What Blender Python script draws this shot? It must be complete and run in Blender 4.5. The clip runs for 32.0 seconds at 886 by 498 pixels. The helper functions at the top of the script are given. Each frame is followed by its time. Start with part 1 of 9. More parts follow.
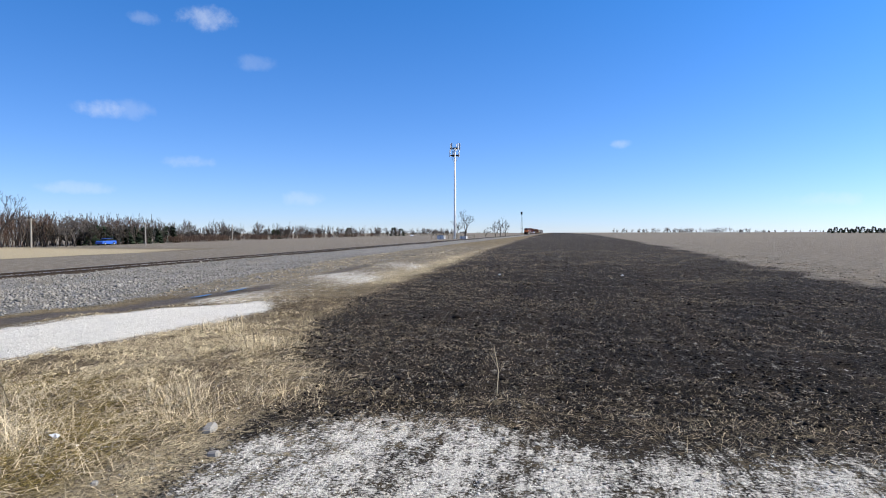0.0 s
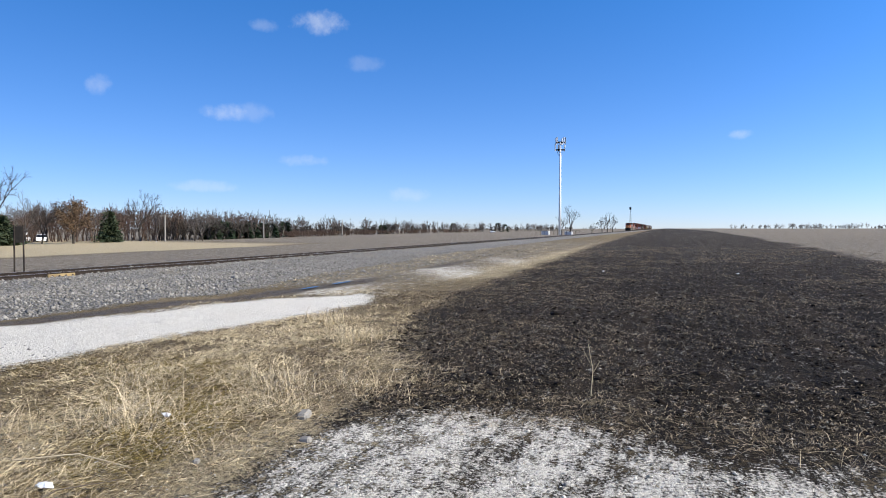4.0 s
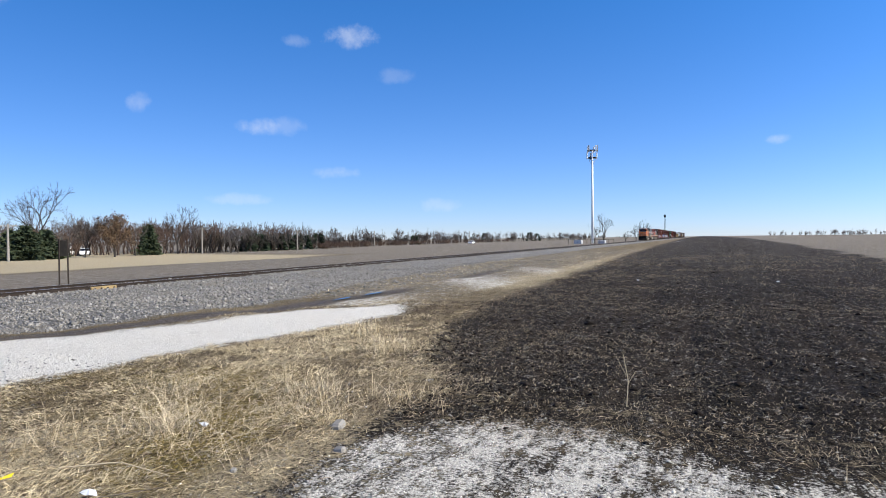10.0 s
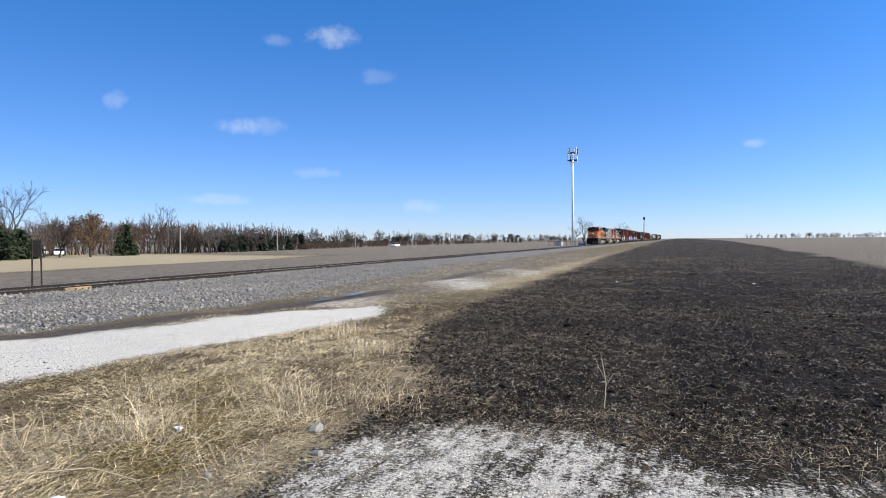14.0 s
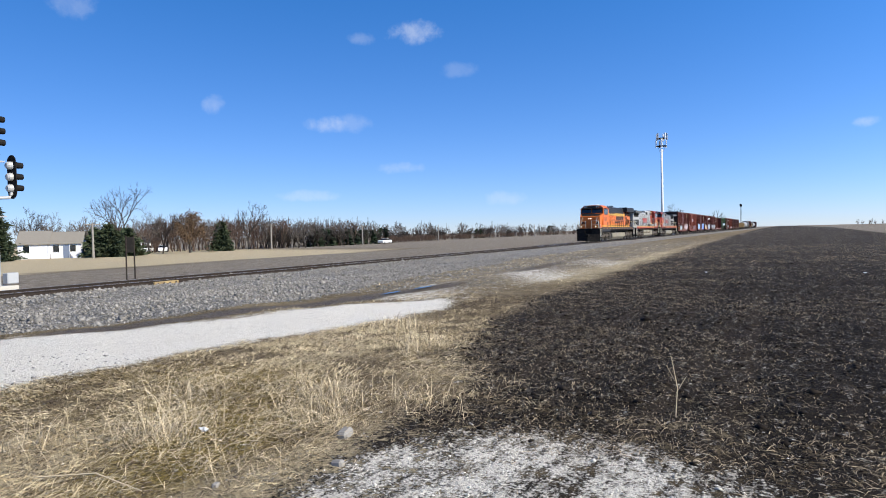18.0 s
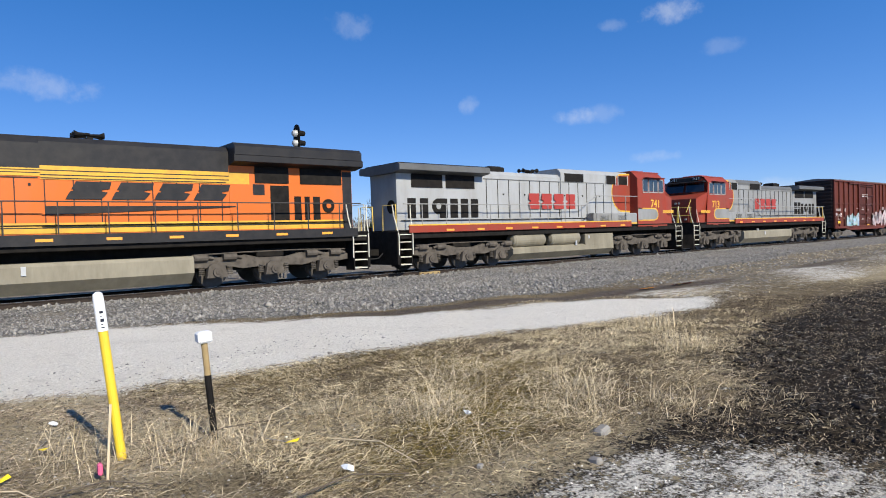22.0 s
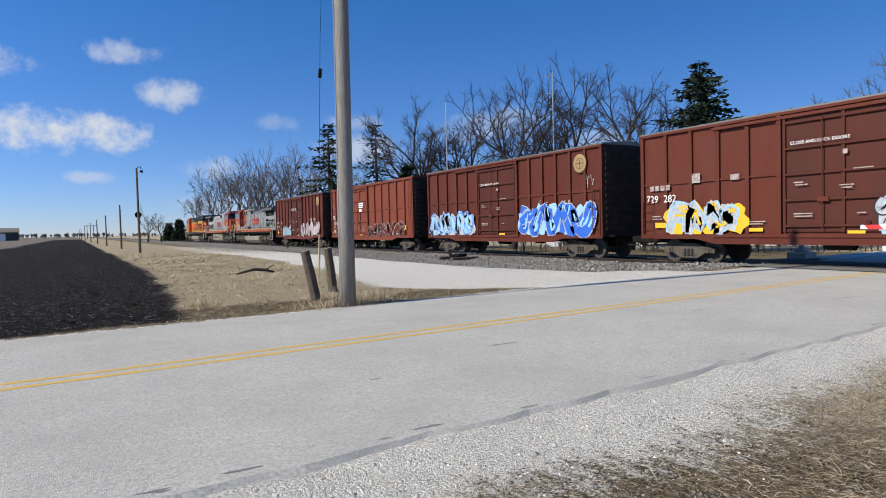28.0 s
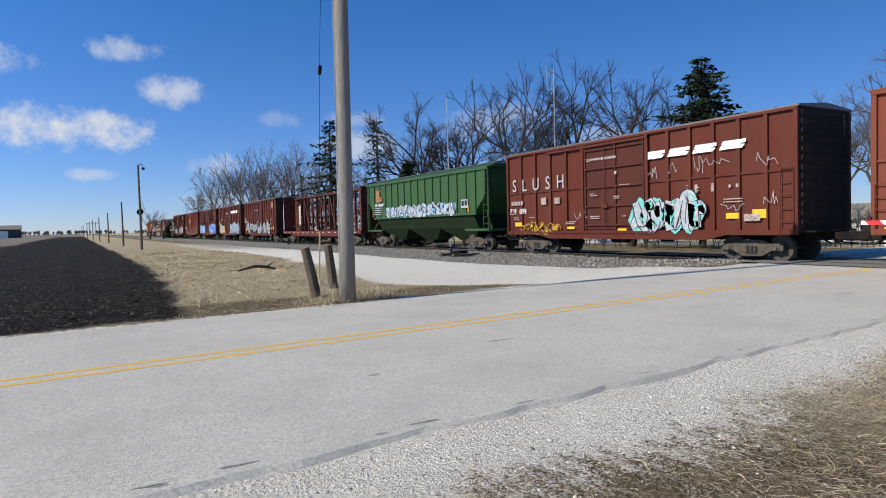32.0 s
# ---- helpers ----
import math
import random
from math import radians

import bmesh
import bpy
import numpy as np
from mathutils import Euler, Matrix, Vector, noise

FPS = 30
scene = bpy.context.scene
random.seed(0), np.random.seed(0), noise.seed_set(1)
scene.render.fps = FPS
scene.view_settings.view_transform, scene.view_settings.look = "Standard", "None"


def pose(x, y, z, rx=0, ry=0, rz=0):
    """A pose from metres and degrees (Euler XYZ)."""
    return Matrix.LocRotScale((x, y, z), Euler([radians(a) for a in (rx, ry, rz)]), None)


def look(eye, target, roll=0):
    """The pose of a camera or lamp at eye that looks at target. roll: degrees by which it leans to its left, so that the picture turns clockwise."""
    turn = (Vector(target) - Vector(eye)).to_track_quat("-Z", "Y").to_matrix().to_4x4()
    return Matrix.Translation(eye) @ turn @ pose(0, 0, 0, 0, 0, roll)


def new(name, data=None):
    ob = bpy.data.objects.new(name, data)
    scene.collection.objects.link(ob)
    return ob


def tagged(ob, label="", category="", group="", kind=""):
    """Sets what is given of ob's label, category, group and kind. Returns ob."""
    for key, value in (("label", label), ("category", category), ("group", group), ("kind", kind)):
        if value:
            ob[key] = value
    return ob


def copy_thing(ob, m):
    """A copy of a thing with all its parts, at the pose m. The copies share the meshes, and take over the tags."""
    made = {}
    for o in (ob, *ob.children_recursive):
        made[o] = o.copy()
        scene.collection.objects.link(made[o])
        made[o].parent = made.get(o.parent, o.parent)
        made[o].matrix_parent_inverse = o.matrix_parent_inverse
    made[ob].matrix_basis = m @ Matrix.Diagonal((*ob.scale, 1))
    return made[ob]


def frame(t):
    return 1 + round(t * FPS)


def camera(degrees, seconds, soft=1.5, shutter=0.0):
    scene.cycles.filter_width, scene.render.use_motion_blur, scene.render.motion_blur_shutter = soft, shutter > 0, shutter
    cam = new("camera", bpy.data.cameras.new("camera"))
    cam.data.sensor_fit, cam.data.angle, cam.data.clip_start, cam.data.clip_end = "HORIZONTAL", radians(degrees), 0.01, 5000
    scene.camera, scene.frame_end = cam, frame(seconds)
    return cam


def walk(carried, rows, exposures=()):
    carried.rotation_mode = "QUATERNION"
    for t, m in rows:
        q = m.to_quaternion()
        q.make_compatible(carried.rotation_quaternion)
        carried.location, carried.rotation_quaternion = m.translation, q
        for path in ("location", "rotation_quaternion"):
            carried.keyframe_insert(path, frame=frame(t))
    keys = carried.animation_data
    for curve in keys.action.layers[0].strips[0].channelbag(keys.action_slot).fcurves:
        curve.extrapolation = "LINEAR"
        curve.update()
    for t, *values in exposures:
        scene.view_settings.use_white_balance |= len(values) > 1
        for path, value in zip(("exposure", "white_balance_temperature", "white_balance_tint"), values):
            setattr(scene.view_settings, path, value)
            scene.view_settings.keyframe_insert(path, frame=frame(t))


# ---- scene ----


def view(x, y, z, yaw, pitch, roll):
    """A camera pose: yaw to the left from +y, pitch upwards, roll in degrees."""
    return pose(x, y, z, 90 + pitch, 0, yaw) @ pose(0, 0, 0, 0, 0, roll)


# ---- camera ----
cam = camera(70.09, 32.0, soft=1.0)
walk(cam, [
    (0, view(-0.133, -0.228, 1.631, 10.10, -1.49, -0.13)),
    (0.5, view(-0.178, -0.175, 1.628, 11.62, -2.35, -0.34)),
    (1, view(-0.182, -0.168, 1.623, 13.08, -2.76, -0.73)),
    (1.5, view(-0.084, -0.122, 1.624, 19.26, -1.93, 0.44)),
    (2, view(-0.050, -0.118, 1.621, 20.06, -2.08, -0.09)),
    (2.5, view(-0.050, -0.124, 1.619, 20.27, -2.17, -0.63)),
    (3, view(-0.049, -0.149, 1.615, 19.01, -1.88, -0.70)),
    (3.5, view(-0.033, -0.122, 1.613, 19.28, -1.90, -0.03)),
    (5.5, view(-0.035, -0.114, 1.611, 20.25, -1.79, -0.57)),
    (6, view(-0.032, -0.120, 1.612, 20.18, -1.42, -0.54)),
    (6.5, view(-0.030, -0.114, 1.610, 20.54, -1.45, -1.02)),
    (7, view(-0.033, -0.118, 1.612, 20.97, -1.41, -0.48)),
    (7.5, view(-0.031, -0.114, 1.611, 21.25, -1.48, -0.48)),
    (8, view(-0.027, -0.124, 1.613, 21.67, -1.51, -0.59)),
    (8.5, view(-0.029, -0.123, 1.615, 21.95, -1.43, -0.62)),
    (9, view(-0.026, -0.125, 1.613, 22.03, -1.27, -0.63)),
    (9.5, view(-0.029, -0.127, 1.611, 22.14, -1.11, -0.88)),
    (10, view(-0.030, -0.126, 1.614, 22.39, -0.95, -0.61)),
    (10.5, view(-0.034, -0.123, 1.614, 22.41, -0.84, -0.73)),
    (11, view(-0.028, -0.122, 1.616, 22.37, -0.90, -0.84)),
    (11.5, view(-0.026, -0.129, 1.611, 22.39, -0.99, -1.08)),
    (12, view(-0.029, -0.123, 1.612, 22.30, -1.15, -0.83)),
    (12.5, view(-0.025, -0.131, 1.614, 22.10, -1.29, -1.06)),
    (13, view(-0.019, -0.110, 1.613, 20.01, -1.45, -0.91)),
    (13.5, view(-0.017, -0.112, 1.618, 20.34, -1.16, -0.46)),
    (14, view(-0.019, -0.103, 1.621, 20.68, -0.85, -0.38)),
    (14.5, view(-0.017, -0.073, 1.612, 23.61, -0.76, -0.43)),
    (15, view(-0.044, 0.063, 1.594, 25.00, -1.50, -0.80)),
    (15.5, view(-0.090, 0.238, 1.586, 25.64, -0.88, 0.04)),
    (17.5, view(0.099, 0.563, 1.573, 28.61, -1.07, -0.49)),
    (18, view(0.084, 0.603, 1.560, 28.31, -1.43, -1.31)),
    (18.5, view(0.077, 0.596, 1.564, 29.03, -1.45, -1.71)),
    (19, view(0.093, 0.584, 1.565, 29.43, -1.58, -1.35)),
    (19.5, view(0.068, 0.614, 1.560, 29.60, -1.93, -1.14)),
    (20, view(0.081, 0.568, 1.571, 34.06, -1.80, -1.18)),
    (20.5, view(0.072, 0.565, 1.576, 36.07, -1.82, -0.91)),
    (21, view(0.065, 0.527, 1.586, 41.08, -1.66, -1.18)),
    (21.5, view(0.058, 0.543, 1.586, 47.31, -1.57, -1.58)),
    (22, view(0.054, 0.547, 1.584, 50.65, -1.47, -1.74)),
    (22.5, view(0.050, 0.535, 1.583, 53.06, -1.51, -1.77)),
    (23, view(0.046, 0.517, 1.583, 53.70, -1.69, -1.68)),
    (23.5, view(0.021, 0.478, 1.588, 57.90, -1.69, -1.46)),
    (24, view(-0.018, 0.351, 1.603, 74.28, -1.72, -1.30)),
    (24.5, view(-0.053, 0.256, 1.593, 97.14, -2.03, -0.70)),
    (25, view(-0.068, 0.182, 1.603, 113.62, -2.15, -1.75)),
    (25.5, view(-0.061, 0.134, 1.601, 126.82, -2.35, -2.36)),
    (26, view(-0.137, 0.147, 1.597, 141.77, -2.10, -1.55)),
    (26.5, view(-0.162, 0.104, 1.590, 147.18, -2.28, -1.06)),
    (28.5, view(-0.235, 0.079, 1.565, 149.74, -1.87, -1.38)),
    (29, view(-0.237, 0.098, 1.570, 148.54, -1.66, -1.44)),
    (29.5, view(-0.221, 0.104, 1.580, 148.63, -1.70, -1.53)),
    (30, view(-0.217, 0.093, 1.571, 149.79, -1.72, -1.68)),
    (30.5, view(-0.226, 0.088, 1.567, 150.53, -1.81, -1.55)),
    (31, view(-0.224, 0.083, 1.567, 150.90, -1.96, -1.85)),
    (31.5, view(-0.230, 0.085, 1.566, 150.94, -2.10, -1.73)),
    (32, view(-0.250, 0.118, 1.564, 149.86, -2.24, -1.46)),
], exposures=[(0, 0.42), (19.5, 0.40), (21, 0.30), (22.5, 0.22), (23.5, 0.20), (24.5, 0.13), (26, 0.0), (32, -0.01)])

# ---- light ----
SUN_EL, SUN_AZ = radians(33.0), radians(-2.0)
sun_dir = Vector((math.cos(SUN_EL) * math.cos(SUN_AZ), math.cos(SUN_EL) * math.sin(SUN_AZ), math.sin(SUN_EL)))
sun_data = bpy.data.lights.new("sun", "SUN")
sun_data.energy, sun_data.angle, sun_data.color = 5.8, radians(0.55), (1.0, 0.93, 0.78)
sun = new("sun", sun_data)
sun.matrix_world = look(sun_dir * 50, (0, 0, 0))

# small fair-weather clouds: azimuth and elevation in degrees, half width, half height, strength
CLOUDS = [
    (30.4, 17.6, 2, 0.9, 0.37), (35.3, 17, 1, 0.5, 0.16), (38.6, 9.8, 1.7, 0.65, 0.35), (36, 9.9, 1.4, 0.8, 0.14), (31.9, 5.9, 2, 0.5, 0.21), (26.4, 14.4, 1.5, 0.6, 0.12),
    (47.9, 11.2, 0.8, 0.8, 0.21), (40.2, 3.6, 2.3, 0.45, 0.21), (22.6, 3, 1.6, 0.6, 0.19), (-5.6, 7.6, 0.8, 0.4, 0.28), (-20.8, 2.5, 3, 0.5, 0.19), (58.5, 18, 1.8, 1, 0.16),
    (82.5, 12.0, 3.2, 1, 0.24), (176.3, 14.5, 2.6, 0.9, 0.60), (172.4, 11.4, 2.2, 1.25, 0.72), (180.4, 8.2, 6, 1.6, 1.04), (185.5, 12.8, 3, 1.1, 0.64), (163.9, 9.4, 1.6, 0.7, 0.24),
    (178.8, 4.6, 2, 0.5, 0.48), (169.5, 5.4, 2.2, 0.9, 0.48), (157, 7.2, 3.4, 1.3, 0.64), (169, 2.5, 3, 0.7, 0.44), (157.5, 9.4, 2.6, 0.7, 0.36), (136.0, 7.4, 2.4, 0.9, 0.40), (104.0, 9.8, 2.6, 1.2, 0.34), (83.5, 12.0, 2.6, 0.8, 0.2),
    (145, 9, 5, 1.4, 0.40), (215, 14, 7, 2, 0.64), (250, 10, 8, 2, 0.64), (300, 8, 8, 1.5, 0.56),
]


def make_world():
    world = bpy.data.worlds.new("sky")
    scene.world = world
    world.use_nodes = True
    nt = world.node_tree
    n, l = nt.nodes, nt.links
    n.clear()
    out, bg, sky = n.new("ShaderNodeOutputWorld"), n.new("ShaderNodeBackground"), n.new("ShaderNodeTexSky")
    sky.sky_type, sky.sun_disc = "NISHITA", False
    sky.sun_elevation, sky.sun_rotation = SUN_EL, radians(90) - SUN_AZ
    sky.altitude, sky.air_density, sky.dust_density, sky.ozone_density = 200, 0.8, 0.0, 1.6
    hue = n.new("ShaderNodeHueSaturation")
    hue.inputs["Saturation"].default_value = 1.0
    tint = n.new("ShaderNodeVectorMath")
    tint.operation = "MULTIPLY"
    tc = n.new("ShaderNodeTexCoord")
    split = n.new("ShaderNodeSeparateXYZ")
    l.new(tc.outputs["Generated"], split.inputs[0])
    height = n.new("ShaderNodeMapRange")
    height.inputs["From Min"].default_value, height.inputs["From Max"].default_value = 0.0, 0.34
    l.new(split.outputs["Z"], height.inputs["Value"])
    haze = n.new("ShaderNodeMix")
    haze.data_type = "RGBA"
    haze.inputs["A"].default_value, haze.inputs["B"].default_value = (0.66, 0.78, 1.20, 1), (0.35, 0.93, 1.56, 1)
    l.new(height.outputs[0], haze.inputs["Factor"])
    l.new(haze.outputs["Result"], tint.inputs[1])
    l.new(sky.outputs[0], tint.inputs[0])
    # the clear sky pales towards the sun and deepens opposite it
    toward = n.new("ShaderNodeVectorMath")
    toward.operation, toward.inputs[1].default_value = "DOT_PRODUCT", Vector((sun_dir.x, sun_dir.y, 0)).normalized()
    l.new(tc.outputs["Generated"], toward.inputs[0])
    pale = n.new("ShaderNodeMapRange")
    for key, value in (("From Min", -1.0), ("From Max", 0.6), ("To Min", 0.75), ("To Max", 1.45)):
        pale.inputs[key].default_value = value
    l.new(toward.outputs["Value"], pale.inputs["Value"])
    deep = n.new("ShaderNodeVectorMath")
    deep.operation = "SCALE"
    l.new(tint.outputs[0], deep.inputs[0])
    l.new(pale.outputs[0], deep.inputs["Scale"])
    l.new(deep.outputs[0], hue.inputs["Color"])
    bg.inputs["Strength"].default_value = 0.089
    wob = n.new("ShaderNodeTexNoise")
    wob.inputs["Scale"].default_value, wob.inputs["Detail"].default_value = 28.0, 6.0
    wob.inputs["Roughness"].default_value = 0.62
    l.new(tc.outputs["Generated"], wob.inputs["Vector"])
    amp = n.new("ShaderNodeMath")
    amp.operation, amp.inputs[1].default_value, amp.inputs[2].default_value = "MULTIPLY_ADD", 5.0, -2.5
    l.new(wob.outputs["Fac"], amp.inputs[0])
    total = None
    for az, el, w, h, s in CLOUDS:
        a, e = radians(az), radians(el)
        out_v = Vector((-math.sin(a) * math.cos(e), math.cos(a) * math.cos(e), math.sin(e)))
        side = Vector((-math.cos(a), -math.sin(a), 0))
        up = out_v.cross(side) * -1
        terms = []
        for axis, size in ((side, w), (up, h)):
            d = n.new("ShaderNodeVectorMath")
            d.operation, d.inputs[1].default_value = "DOT_PRODUCT", axis / radians(size)
            l.new(tc.outputs["Generated"], d.inputs[0])
            sub = n.new("ShaderNodeMath")
            sub.operation, sub.inputs[1].default_value = "SUBTRACT", out_v.dot(axis) / radians(size)
            l.new(d.outputs["Value"], sub.inputs[0])
            sq = n.new("ShaderNodeMath")
            sq.operation, sq.inputs[1].default_value = "POWER", 2.0
            ab = n.new("ShaderNodeMath")
            ab.operation = "ABSOLUTE"
            l.new(sub.outputs[0], ab.inputs[0])
            l.new(ab.outputs[0], sq.inputs[0])
            terms.append(sq)
        front = n.new("ShaderNodeVectorMath")
        front.operation, front.inputs[1].default_value = "DOT_PRODUCT", out_v
        l.new(tc.outputs["Generated"], front.inputs[0])
        gate = n.new("ShaderNodeMath")
        gate.operation, gate.inputs[1].default_value = "GREATER_THAN", 0.3
        l.new(front.outputs["Value"], gate.inputs[0])
        r = n.new("ShaderNodeMath")
        l.new(terms[0].outputs[0], r.inputs[0])
        l.new(terms[1].outputs[0], r.inputs[1])
        wobbled = n.new("ShaderNodeMath")
        l.new(r.outputs[0], wobbled.inputs[0])
        l.new(amp.outputs[0], wobbled.inputs[1])
        fall = n.new("ShaderNodeMapRange")
        fall.interpolation_type = "SMOOTHSTEP"
        for key, value in (("From Min", 1.6), ("From Max", -0.6), ("To Min", 0.0), ("To Max", s)):
            fall.inputs[key].default_value = value
        l.new(wobbled.outputs[0], fall.inputs["Value"])
        gated = n.new("ShaderNodeMath")
        gated.operation = "MULTIPLY"
        l.new(fall.outputs[0], gated.inputs[0])
        l.new(gate.outputs[0], gated.inputs[1])
        if total is None:
            total = gated
        else:
            both = n.new("ShaderNodeMath")
            both.operation = "MAXIMUM"
            l.new(total.outputs[0], both.inputs[0])
            l.new(gated.outputs[0], both.inputs[1])
            total = both
    lim = n.new("ShaderNodeMath")
    lim.operation, lim.inputs[1].default_value = "MINIMUM", 0.95
    l.new(total.outputs[0], lim.inputs[0])
    mix = n.new("ShaderNodeMix")
    mix.data_type = "RGBA"
    mix.inputs["B"].default_value = (7.6, 8.0, 8.7, 1)
    l.new(lim.outputs[0], mix.inputs["Factor"])
    l.new(hue.outputs[0], mix.inputs["A"])
    l.new(mix.outputs["Result"], bg.inputs["Color"])
    l.new(bg.outputs[0], out.inputs["Surface"])


make_world()

# ---- materials ----
def rgb(c):
    return (*c, 1.0) if len(c) == 3 else c


def mat(name, base, rough=0.6, metal=0.0, grain=None, amount=0.25, scale=8.0, bump=0.0, bump_scale=60.0, dirt=None, dirt_amount=0.0,
        dirt_scale=1.5, spread=0.0, emit=None, strength=0.0, coat=0.0, streak=(1, 1, 1), island=0.0):
    """A surface: base colour, a second colour `grain` in fine noise, larger patches of `dirt`, relief, and a random shift per object."""
    m = bpy.data.materials.new(name)
    m.use_nodes = True
    nt = m.node_tree
    n, l = nt.nodes, nt.links
    b = n["Principled BSDF"]
    b.inputs["Roughness"].default_value, b.inputs["Metallic"].default_value = rough, metal
    b.inputs["Coat Weight"].default_value = coat
    b.inputs["Specular IOR Level"].default_value = 0.5 if rough < 0.45 else (0.2 if rough < 0.7 else 0.1)
    tc = n.new("ShaderNodeTexCoord")
    mp = n.new("ShaderNodeMapping")
    mp.inputs["Scale"].default_value = streak
    l.new(tc.outputs["Object"], mp.inputs["Vector"])

    def tex(s, detail=5.0, roughness=0.6):
        t = n.new("ShaderNodeTexNoise")
        t.inputs["Scale"].default_value, t.inputs["Detail"].default_value = s, detail
        t.inputs["Roughness"].default_value = roughness
        l.new(mp.outputs[0], t.inputs["Vector"])
        return t

    def ramp(src, lo, hi, top):
        r = n.new("ShaderNodeMapRange")
        for key, value in (("From Min", lo), ("From Max", hi), ("To Min", 0.0), ("To Max", top)):
            r.inputs[key].default_value = value
        l.new(src, r.inputs["Value"])
        return r.outputs[0]

    def blend(fac, a, c):
        x = n.new("ShaderNodeMix")
        x.data_type = "RGBA"
        l.new(fac, x.inputs["Factor"])
        if isinstance(a, tuple):
            x.inputs["A"].default_value = a
        else:
            l.new(a, x.inputs["A"])
        x.inputs["B"].default_value = rgb(c)
        return x.outputs["Result"]

    colour = rgb(base)
    if grain is None:
        grain = tuple(v * 0.7 for v in base[:3])
    colour = blend(ramp(tex(scale).outputs["Fac"], 0.35, 0.68, amount), colour, grain)
    if dirt is not None:
        colour = blend(ramp(tex(dirt_scale, 7, 0.7).outputs["Fac"], 0.42, 0.66, dirt_amount), colour, dirt)
    if spread:
        info = n.new("ShaderNodeObjectInfo")
        hs = n.new("ShaderNodeHueSaturation")
        l.new(ramp(info.outputs["Random"], 0.0, 1.0, 2 * spread), hs.inputs["Value"])
        add = n.new("ShaderNodeMath")
        add.inputs[1].default_value = 1.0 - spread
        l.new(hs.inputs["Value"].links[0].from_socket, add.inputs[0])
        l.new(add.outputs[0], hs.inputs["Value"])
        l.new(colour, hs.inputs["Color"])
        colour = hs.outputs[0]
    if island:
        geo = n.new("ShaderNodeNewGeometry")
        hs = n.new("ShaderNodeHueSaturation")
        vary = n.new("ShaderNodeMapRange")
        vary.inputs["To Min"].default_value, vary.inputs["To Max"].default_value = 1.0 - island, 1.0 + island
        l.new(geo.outputs["Random Per Island"], vary.inputs["Value"])
        l.new(vary.outputs[0], hs.inputs["Value"])
        l.new(colour, hs.inputs["Color"])
        colour = hs.outputs[0]
    l.new(colour, b.inputs["Base Color"])
    if bump:
        bp = n.new("ShaderNodeBump")
        bp.inputs["Strength"].default_value, bp.inputs["Distance"].default_value = bump, 0.02
        l.new(tex(bump_scale, 4).outputs["Fac"], bp.inputs["Height"])
        l.new(bp.outputs[0], b.inputs["Normal"])
    if emit:
        b.inputs["Emission Color"].default_value, b.inputs["Emission Strength"].default_value = rgb(emit), strength
    return m


